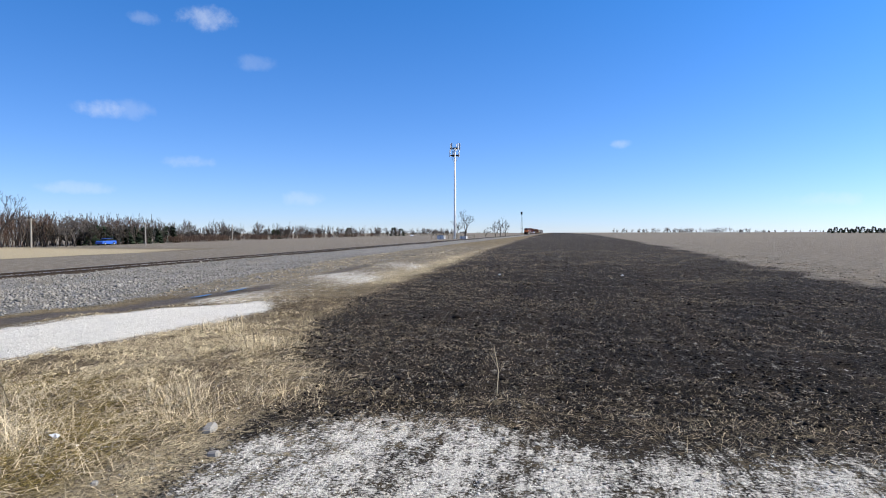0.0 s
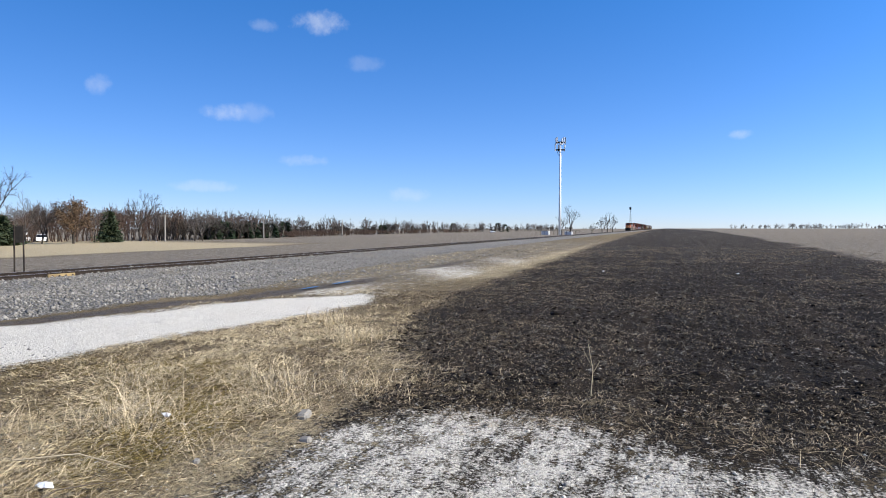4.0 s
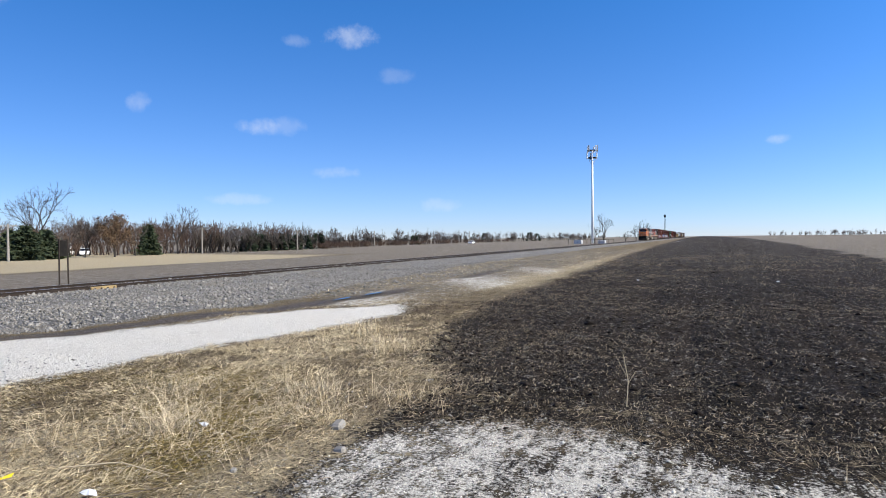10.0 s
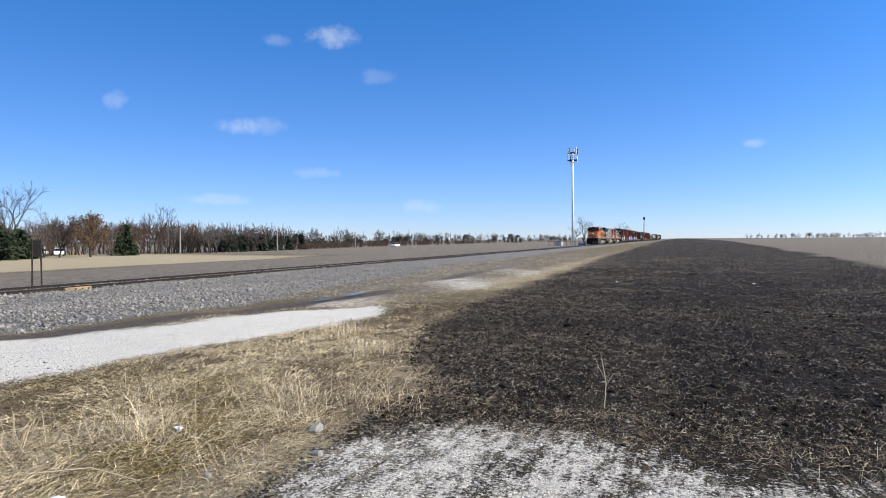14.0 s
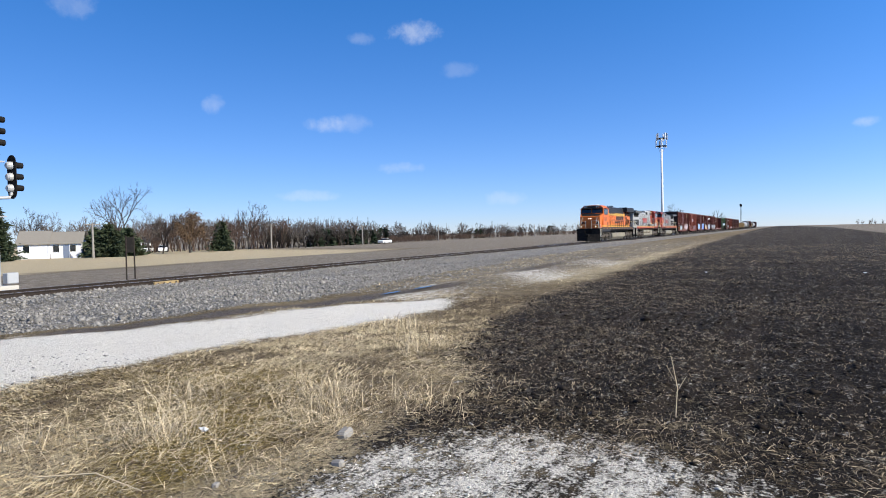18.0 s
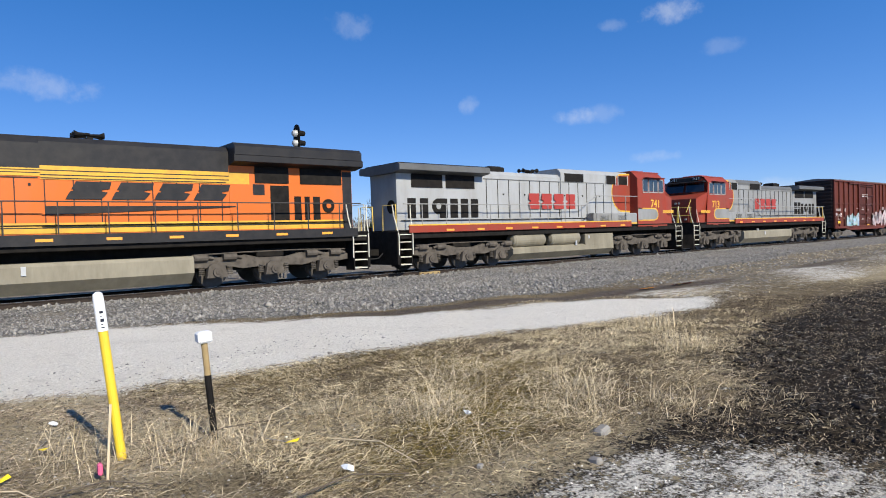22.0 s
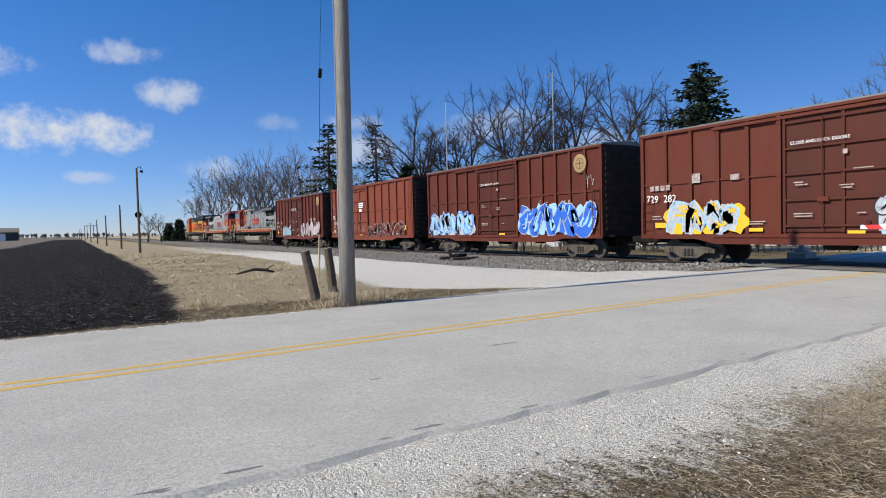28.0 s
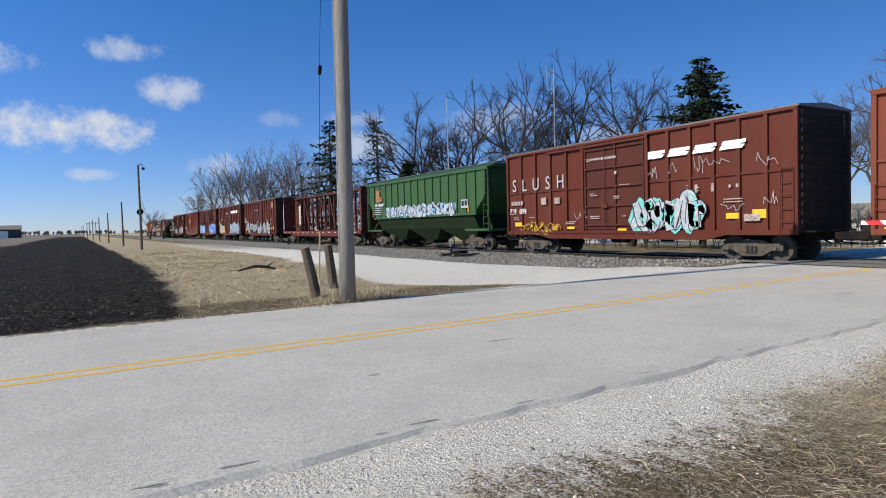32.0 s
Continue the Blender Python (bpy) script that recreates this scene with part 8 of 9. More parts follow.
def car(label, at, rz, paint, group="parked cars"):
    ob = thing("parked_car", label, "car", at, rz, group=group)
    part("body", Shape().extrude([(-2.2, 0.3), (2.2, 0.3), (2.25, 0.75), (1.9, 0.95), (-2.1, 1.0), (-2.25, 0.7)], -0.85, 0.85, "y"), paint, ob)
    part("cabin", Shape().extrude([(-1.7, 0.98), (1.1, 0.95), (0.5, 1.45), (-1.2, 1.48)], -0.72, 0.72, "y"), "glass", ob)
    part("roof", Shape().extrude([(-1.2, 1.46), (0.5, 1.44), (0.45, 1.5), (-1.15, 1.53)], -0.7, 0.7, "y"), paint, ob)
    for x in (-1.4, 1.4):
        for y in (-0.8, 0.8):
            w = part("wheel", Shape().disc((x, y, 0.32), (0, 1, 0), 0.32, 0.22, 16), "rubber", ob)
            part("hub", Shape().disc((x, y * 1.13, 0.32), (0, 1, 0), 0.18, 0.03, 10), "alu", w)
    return ob


blue_car = car("blue car driving along the far road", (-97.0, 123.0, -1.0), 90, "car_blue", "moving cars")
blue_car.name = "moving_car"
white_car = car("white car driving along the far road", (-97.0, 422.4, -1.0), 90, "car_white", "moving cars")
white_car.name = "moving_car"
car("parked white car by a distant house", at_polar(52.0, 150), 140, "car_white")
car("dark parked car in front of a garage", at_polar(74.4, 150), 30, "car_dark")
car("parked white car in front of a garage", at_polar(73.2, 150), 150, "car_white")
car("parked white car in front of a garage", at_polar(72.4, 151), 160, "car_white")
car("parked white car by a distant house", at_polar(53.2, 152), 130, "car_white")
car("red car waiting on the road beyond the crossing", (-46, road_mid(-46) + 1.8, 0.02), 3, "car_red")
car("white car parked beyond the track", (-44, -18, -0.9), 60, "car_white")


# ---- trees ----
def tubes(segs, n):
    """A mesh from many tapered pieces: rows of x0 y0 z0 x1 y1 z1 r0 r1."""
    s = np.asarray(segs, float)
    a, b, r0, r1 = s[:, :3], s[:, 3:6], s[:, 6], s[:, 7]
    d = b - a
    d /= np.maximum(np.linalg.norm(d, axis=1, keepdims=True), 1e-6)
    up = np.where(np.abs(d[:, 2:3]) < 0.9, [[0, 0, 1.0]], [[1.0, 0, 0]])
    u = np.cross(d, up)
    u /= np.maximum(np.linalg.norm(u, axis=1, keepdims=True), 1e-6)
    w = np.cross(d, u)
    k = np.arange(n) * 2 * np.pi / n
    ring = u[:, None] * np.cos(k)[None, :, None] + w[:, None] * np.sin(k)[None, :, None]
    verts = np.concatenate([a[:, None] + ring * r0[:, None, None], b[:, None] + ring * r1[:, None, None]], 1)
    base = (np.arange(len(s)) * 2 * n)[:, None, None]
    j = np.arange(n)
    quad = np.stack([j, (j + 1) % n, (j + 1) % n + n, j + n], -1)[None]
    return verts.reshape(-1, 3), (base + quad).reshape(-1, 4)


def grow(seed, h, wide=0.36, clear=0.24, tips=400, twig=1.0, thick=0.024, fine=1):
    """The pieces of a bare tree: trunk pieces, and limb and twig pieces. The trunk forks into spreading limbs that fork again and again."""
    r, rs = random.Random(seed), np.random.RandomState(seed)
    deepest = 8 if tips > 500 else (7 if tips > 250 else (6 if tips > 60 else 5))
    bends = 3 if tips > 60 else 1
    nodes, parent = [Vector((0, 0, -0.02))], [-1]
    lean = (r.gauss(0, 0.03), r.gauss(0, 0.03))
    for k in range(1, 6):
        nodes.append(Vector((lean[0] * k / 5 + r.gauss(0, 0.004), lean[1] * k / 5 + r.gauss(0, 0.004), clear * k / 5)))
        parent.append(k - 1)
    stem = len(nodes)

    def limb(root, d, length, level):
        last = root
        for _ in range(bends):
            d = (d + Vector((r.gauss(0, 1), r.gauss(0, 1), r.gauss(0, 0.8))) * 0.085 + Vector((0, 0, 0.05 if d.z < 0.6 else -0.012))).normalized()
            nodes.append(nodes[last] + d * length / bends)
            parent.append(last)
            last = len(nodes) - 1
            if bends > 1 and 1 < level < deepest - 1 and r.random() < 0.16:
                side = d.cross(Vector((r.gauss(0, 1), r.gauss(0, 1), r.gauss(0, 1)))).normalized()
                limb(last, (d * 0.72 + side * 0.7).normalized(), length * 0.6, level + 2)
        if level >= deepest:
            return
        side = d.cross(Vector((r.gauss(0, 1), r.gauss(0, 1), r.gauss(0, 0.6)))).normalized()
        for sign, lo, hi, short in ((1, 10, 26, 0.88), (-1, 24, 46, 0.76)):
            a = radians(r.uniform(lo, hi))
            limb(last, (d * math.cos(a) + side * sign * math.sin(a)).normalized(), length * short * r.uniform(0.86, 1.1), level + 1)

    forks, turn = r.choice((3, 3, 4)), r.uniform(0, 6.283)
    for k in range(forks):
        a, tilt = turn + 6.283 * k / forks + r.gauss(0, 0.3), radians(r.uniform(20, 42) if k else r.uniform(6, 18))
        limb(stem - 1 - k % 2, Vector((math.sin(tilt) * math.cos(a), math.sin(tilt) * math.sin(a), math.cos(tilt))), (1 - clear) * 0.25 * (1.12 if not k else 1.0), 2)
    pts = np.array([v[:] for v in nodes])
    pts[stem:, 2] = clear + (pts[stem:, 2] - clear) * (1 - clear) / (np.sort(pts[:, 2])[-3] - clear)
    span = np.percentile(np.hypot(pts[stem:, 0], pts[stem:, 1]), 96)
    pts[:, :2] *= np.clip(wide * 1.06 / span, 0.72, 1.45)
    stride = (1 - clear) * 0.25 * 0.82 ** (deepest - 2) / bends
    load = np.zeros(len(pts))
    has_child = np.zeros(len(pts), bool)
    has_child[[q for q in parent if q >= 0]] = True
    load[~has_child] = 1
    for i in range(len(pts) - 1, 0, -1):
        load[parent[i]] += load[i]
    r0 = max(0.0072 * twig, 0.0012 * h)
    power = math.log(max(h * thick * 1.1 / r0, 1.5)) / math.log(max(load[0], 2))
    rad = r0 * np.maximum(load, 1) ** power
    pts = pts * h
    idx_ = np.arange(1, len(pts))
    up = np.array(parent[1:])
    rows = np.concatenate([pts[up], pts[idx_], np.minimum(rad[up], rad[idx_] * 1.25)[:, None], rad[idx_][:, None]], 1)
    t, l = rows[: stem - 1], rows[stem - 1:]
    if fine:
        thin = l[load[idx_][stem - 1:] <= 2]
        extra = []
        for k in range(2 * fine):
            w = rs.uniform(0.1, 1, (len(thin), 1))
            p0 = thin[:, :3] + (thin[:, 3:6] - thin[:, :3]) * w
            e = (thin[:, 3:6] - thin[:, :3]) / (stride * h) + rs.normal(0, 0.55, p0.shape) + [0, 0, 0.12]
            e = e / np.linalg.norm(e, axis=1, keepdims=True) * rs.uniform(0.02, 0.055, w.shape) * h
            extra.append(np.concatenate([p0, p0 + e, np.full_like(w, 0.0062 * twig), np.full_like(w, 0.004 * twig)], 1))
        l = np.concatenate([l] + extra)
    return t, l


def tree_thing(label, at, seed, h, mats=("bark", "twig"), turn=0.0, **kw):
    t, l = grow(seed, h, **kw)
    ob = thing("tree", label, "tree", at, turn, group="bare trees")
    v, f = tubes(t, 8)
    part("trunk", fast_mesh("trunk", v, f, 4), mats[0], ob)
    v, f = tubes(l[l[:, 6] > 0.03], 5)
    v2, f2 = tubes(l[l[:, 6] <= 0.03], 3)
    v, f = np.concatenate([v, v2]), np.concatenate([f, f2 + len(v)])
    part("crown", fast_mesh("crown", v, f, 4), mats[1], ob, "leafless branching crown")
    return ob


big = "tall leafless tree with dark spreading limbs behind the track"
for k, (az, d, h) in enumerate(((151.2, 64, 14.6), (147.2, 64, 15.4), (143.2, 58, 15.8), (138.3, 57, 16.4), (133.0, 54, 15.2))):
    tree_thing(big, at_polar(az, d), 100 + k, h, wide=0.36 + 0.03 * (k % 3), clear=0.25, tips=620, turn=40 * k, twig=1.0, thick=0.024, fine=2)
for k, (az, d, h) in enumerate(((117.6, 62, 12.6), (114.4, 60, 14.2), (111.3, 60, 15.2), (108.4, 60, 14.2), (105.2, 62, 12.2), (102.6, 64, 11.0), (123.0, 60, 8.5))):
    tree_thing("leafless rounded tree with fine grey twigs", at_polar(az, d), 130 + k, h, ("bark", "twig_grey"), wide=0.34, clear=0.2, tips=700, turn=70 * k, twig=1.0, thick=0.018, fine=2)
for k, (az, d, h) in enumerate(((55.15, 128, 12.8), (53.0, 134, 9.0), (52.0, 130, 7.4), (48.4, 138, 6.4), (45.2, 150, 10.8), (40.4, 150, 7.0), (61.0, 140, 9.2), (60.0, 150, 8.5), (66.2, 135, 10.0), (64.8, 150, 9.5), (72.0, 190, 10), (57.6, 150, 7.5), (70.0, 200, 11.0), (41.0, 150, 6.6), (39.4, 160, 6.0), (53.2, 150, 7.6), (51.6, 155, 7.4))):
    tree_thing("leafless yard tree near distant houses", at_polar(az, d), 160 + k, h, ("bark", "twig_grey" if k % 2 else "twig"), wide=0.36, clear=0.2, tips=260, turn=33 * k, twig=1.9, thick=0.0175, fine=1)
for k, (az, d, h) in enumerate(((8.2, 212, 9.6), (4.98, 280, 8.4), (8.9, 216, 6.0), (6.3, 250, 4.0), (5.4, 282, 6.5), (4.5, 284, 7.0))):
    tree_thing("leafless tree standing alone beside the track", at_polar(az, d), 190 + k, h, ("bark", "twig"), wide=0.36, clear=0.22, tips=200, turn=50 * k, twig=2.6, thick=0.02, fine=1)
tree_thing("distant leafless tree at the field edge", at_polar(174.6, 150), 205, 7.5, ("bark", "twig_grey"), tips=90, twig=2.4)
tree_thing("distant leafless tree at the field edge", at_polar(173.6, 160), 206, 6.5, ("bark", "twig_grey"), tips=90, twig=2.4)


def needles(points, dirs, length, width, seed):
    """Small crossed leaf sheets at places, along directions."""
    rs = np.random.RandomState(seed)
    p, d = np.asarray(points), np.asarray(dirs)
    d = d / np.maximum(np.linalg.norm(d, axis=1, keepdims=True), 1e-6)
    rndv = rs.normal(size=p.shape)
    u = np.cross(d, rndv)
    u /= np.maximum(np.linalg.norm(u, axis=1, keepdims=True), 1e-6)
    L = length * rs.uniform(0.6, 1.3, (len(p), 1))
    W = width * rs.uniform(0.6, 1.3, (len(p), 1))
    verts = np.stack([p - u * W * 0.4, p + d * L * 0.55 - u * W, p + d * L, p + d * L * 0.45 + u * W], 1)
    return verts.reshape(-1, 3), np.arange(len(p) * 4).reshape(-1, 4)


def conifer(label, at, seed, h, width, mat_name="needle", base=0.08, sparse=1.0, droop=0.25, clump=0.5):
    """A spruce: trunk, whorls of drooping boughs, and boughs clothed in needle clumps."""
    r = random.Random(seed)
    ob = thing("conifer", label, "tree", at, r.uniform(0, 360), group="conifers")
    part("trunk", Shape().tube([(0, 0, -0.2), (0, 0, h * 0.6), (0, 0, h * 0.99)], [h * 0.02, h * 0.012, 0.02], 8), "bark", ob)
    segs, pts, dirs = [], [], []
    z = h * base
    while z < h * 0.985:
        f = (z - h * base) / (h * (1 - base))
        reach = width * (1 - f) ** 0.8 * r.uniform(0.72, 1.08) + 0.12
        for k in range(max(3, int(9 * sparse))):
            if r.random() > 0.92:
                continue
            a = r.uniform(0, 6.283)
            ln = reach * r.uniform(0.45, 1.2)
            tip = Vector((math.cos(a) * ln, math.sin(a) * ln, z - droop * ln * r.uniform(0.5, 1.2) + 0.12 * ln))
            root = Vector((0, 0, z))
            mid = root.lerp(tip, 0.5) - Vector((0, 0, droop * ln * 0.12))
            segs += [(*root, *mid, 0.03 + 0.012 * ln, 0.02), (*mid, *tip, 0.02, 0.008)]
            n = max(4, int(ln * 9 * sparse))
            for j in range(n):
                t = (j + r.random()) / n
                q = (root.lerp(mid, t * 2) if t < 0.5 else mid.lerp(tip, t * 2 - 1))
                for _ in range(2):
                    q2 = q + Vector((r.gauss(0, 0.10 + 0.05 * ln), r.gauss(0, 0.10 + 0.05 * ln), r.gauss(-0.03, 0.07)))
                    pts.append(q2)
                    dirs.append(Vector((math.cos(a) + r.gauss(0, 0.6), math.sin(a) + r.gauss(0, 0.6), r.gauss(-0.15, 0.35))))
        z += h * 0.021 / max(0.6, sparse)
    v, f = tubes(segs, 4)
    tagged(part("boughs", fast_mesh("boughs", v, f, 4), "bark", ob), kind="stuff")
    v, f = needles(pts, dirs, clump, clump * 0.2, seed)
    part("needles", fast_mesh("needles", v, f, 4), mat_name, ob, "dark green needles")
    return ob


conifer("tall dark green spruce with drooping boughs", at_polar(127.2, 50), 1, 14.0, 6.4, droop=0.16, sparse=0.85, clump=0.5)
conifer("tall dark green spruce with drooping boughs", at_polar(159.5, 72), 2, 14.2, 5.4, sparse=0.6)
conifer("thin half-bare spruce among the trees", at_polar(155.3, 66), 3, 13.4, 3.6, sparse=0.42)
conifer("small dark spruce beside the yard", at_polar(152.5, 60), 4, 8.0, 2.4)
conifer("distant narrow half-bare spruce", at_polar(121.5, 70), 5, 10.6, 1.7, sparse=0.5)
conifer("distant spruce beyond the railway", at_polar(81.3, 110), 6, 9.0, 2.0)
conifer("dense dark cedar beside a white house", at_polar(63.4, 112), 7, 8.6, 3.3, "cedar", 0.02, 1.1, 0.1, 0.6)
for k, (az, d, h, w) in enumerate(((67.4, 125, 5.8, 3.2), (65.6, 128, 6.0, 3.4), (68.6, 130, 5.2, 2.8), (55.9, 118, 5.4, 3.6), (54.6, 122, 4.8, 3.0), (56.8, 124, 4.8, 2.6), (47.4, 140, 6.2, 2.2), (172.2, 160, 5.0, 1.6), (173.0, 170, 4.4, 1.4))):
    conifer("rounded dark evergreen by distant houses", at_polar(az, d), 20 + k, h, w, "cedar", 0.02, 0.8, 0.05, 0.75)
for k, (az, d, w) in enumerate(((59.9, 120.5, 1.6), (58.6, 121, 1.8), (57.3, 121, 1.4))):
    ob = thing("shrub", "clipped dark shrub in front of a house", "shrub", at_polar(az, d), 0, group="shrubs")
    rs = np.random.RandomState(k)
    d3 = rs.normal(size=(260, 3))
    d3 /= np.linalg.norm(d3, axis=1, keepdims=True)
    pts = d3 * [w, w * 0.6, 0.55] * rs.uniform(0.7, 1.05, (260, 1)) + [0, 0, 0.6]
    v, f = needles(pts, d3, 0.45, 0.14, k)
    part("foliage", fast_mesh("foliage", v, f, 4), "needle", ob)
    part("stems", Shape().tube([(0, 0, -0.1), (0.1, 0, 0.7)], 0.05, 5), "bark", ob)


# ---- far woods and brush ----
TEMPLATES = [np.concatenate(grow(300 + k, 1.0, 0.36, 0.16, 20, 0.0, 0.02, 0)) for k in range(6)]


def woods(name, label, spots, material, thick, seed):
    """Many small bare trees joined into one far wood; spots: x, y, z, height."""
    rs = np.random.RandomState(seed)
    rows = []
    for x, y, z, h in spots:
        t = TEMPLATES[rs.randint(len(TEMPLATES))].copy()
        a = rs.uniform(0, 6.283)
        c, s = math.cos(a), math.sin(a)
        for o in (0, 3):
            px, py = t[:, o].copy(), t[:, o + 1].copy()
            t[:, o], t[:, o + 1] = (px * c - py * s) * h, (px * s + py * c) * h
            t[:, o + 2] *= h
            t[:, o : o + 3] += (x, y, z)
        t[:, 6:] = np.maximum(t[:, 6:] * h, thick * rs.uniform(0.7, 1.3))
        rows.append(t)
    v, f = tubes(np.concatenate(rows), 3)
    return tagged(part(name, fast_mesh(name, v, f, 4), material), label, "trees", kind="stuff")


def along(points, count, seed, h0, h1, depth):
    """Spots scattered along a line of azimuth, distance pairs."""
    rs = np.random.RandomState(seed)
    ts = np.sort(rs.uniform(0, len(points) - 1, count))
    out = []
    for t in ts:
        az = np.interp(t, range(len(points)), [p[0] for p in points])
        d = np.interp(t, range(len(points)), [p[1] for p in points]) + rs.uniform(0, depth)
        x, y, z = at_polar(az, d)
        out.append((x, y, z, rs.uniform(h0, h1)))
    return out


line_pts = [(44, 150), (40, 158), (36, 175), (31, 215), (26, 270), (21, 340), (16, 440), (12, 560), (9, 700)]
woods("wood_edge", "leafless grey woodland edge along the far field", along(line_pts, 250, 1, 4.4, 7.2, 25), "twig_grey", 0.05, 1)
woods("wood_edge", "dense leafless undergrowth along the far field", along(line_pts, 190, 2, 2.6, 4.8, 10), "bark", 0.06, 2)
woods("wood_edge", "brown leafless thicket around distant houses", along([(57, 140), (50, 146), (44, 150), (36, 176)], 170, 14, 4.2, 7.4, 22), "brush", 0.04, 14)
oak = tree_thing("oak still holding brown dead leaves near a road", at_polar(49.9, 130), 222, 7.6, ("bark", "twig"), tips=120, twig=2.4)
tips = grow(222, 7.6, tips=120, twig=2.4)[1]
tips = tips[tips[:, 5] > 2.0]
tips = np.concatenate([tips] * 3)
jit = np.random.RandomState(5).normal(0, 0.22, (len(tips), 3))
v, f = needles(tips[:, 3:6] + jit, jit, 0.3, 0.12, 4)
part("dead_leaves", fast_mesh("dead_leaves", v, f, 4), mat("dead_oak_leaves", (0.115, 0.078, 0.05), 0.85, grain=(0.12, 0.075, 0.04), amount=0.6, scale=1.5), oak, "clinging brown leaves")
woods("brush", "reddish brush in front of the far wood", along([(34, 182), (30, 215), (26, 262), (21, 330), (16, 420)], 300, 3, 1.2, 2.4, 8), "brush", 0.045, 3)
woods("wood_edge", "leafless woodland behind distant houses", along([(78, 220), (66, 200), (56, 190), (44, 170)], 130, 4, 5.0, 9.0, 40), "twig_grey", 0.05, 4)
for k, (az, d, h) in enumerate(((170.6, 130, 10.5), (169.0, 122, 13.5), (167.4, 118, 15.2), (165.8, 112, 15.6), (164.0, 106, 15.6), (162.4, 100, 15.4), (160.8, 96, 15.6), (158.6, 92, 13.5), (169.8, 140, 11.8), (166.4, 130, 15.8), (163.2, 112, 15.6), (157.0, 88, 12.0), (168.2, 126, 13.5), (164.8, 118, 15.4))):
    tree_thing("leafless grey tree in the thicket beyond the railway", at_polar(az, d), 230 + k, h, ("bark", "twig_grey"), wide=0.34, clear=0.2, tips=330, turn=61 * k, twig=1.7, thick=0.016, fine=1)
woods("wood_edge", "leafless undergrowth beyond the railway", along([(171.5, 150), (167, 120), (162, 100), (157, 88), (152, 80)], 50, 5, 3.0, 6.0, 30), "twig_grey", 0.02, 5)
woods("brush", "low brush behind the track", along([(160, 70), (150, 56), (140, 48), (130, 44), (118, 46), (106, 52), (92, 62), (80, 80)], 150, 6, 1.0, 2.6, 10), "twig", 0.018, 6)
woods("wood_edge", "distant leafless tree row on the horizon", along([(355, 900), (349, 900), (344, 850)], 60, 7, 4.5, 8.0, 60), "twig_grey", 0.09, 7)
woods("wood_edge", "distant low tree line on the horizon", along([(11, 900), (4, 1300), (355, 1500), (345, 1500), (335, 1400), (320, 1400), (300, 1400)], 240, 8, 3.5, 6.0, 120), "twig_grey", 0.2, 8)
woods("wood_edge", "distant low tree line on the horizon", along([(174, 900), (182, 1000), (190, 1000), (200, 1100), (220, 1200)], 330, 9, 3.5, 6.5, 120), "twig_grey", 0.3, 9)
rs = np.random.RandomState(12)
pts, dirs = [], []
for az, d, h in [(338.6 - 0.35 * k, 760 + 10 * (k % 3), rs.uniform(4.5, 7)) for k in range(12)] + [(18.6, 420, 6), (14.6, 520, 7), (13.9, 520, 6), (25.0, 290, 4), (33.6, 200, 4.5), (38.6, 168, 4.2), (37.0, 176, 4.0), (35.8, 184, 4.0), (34.8, 190, 4.2), (39.6, 164, 4.0), (36.4, 180, 4.4)]:
    x, y, z = at_polar(az, d)
    n = 160
    t = rs.uniform(0, 1, n) ** 0.8
    a = rs.uniform(0, 6.283, n)
    w = h * 0.3 * (1 - t) + 0.1
    pts.append(np.stack([x + np.cos(a) * w, y + np.sin(a) * w, z + t * h], -1))
    dirs.append(np.stack([np.cos(a), np.sin(a), 0 * a - 0.2], -1))
v, f = needles(np.concatenate(pts), np.concatenate(dirs), 1.6, 0.55, 3)
tagged(part("evergreen_row", fast_mesh("evergreen_row", v, f, 4), "needle"), "distant dark evergreens in rows", "trees", kind="stuff")


# ---- grass, straw, stones, soil ----
def scatter(count, x0, x1, y0, y1, seed, keep):
    """Places on the ground, kept with the chance that keep(zones, x, y) gives."""
    rs = np.random.RandomState(seed)
    x, y = rs.uniform(x0, x1, count), rs.uniform(y0, y1, count)
    k = rs.uniform(0, 1, count) < keep(zones(x, y), x, y)
    return x[k], y[k]


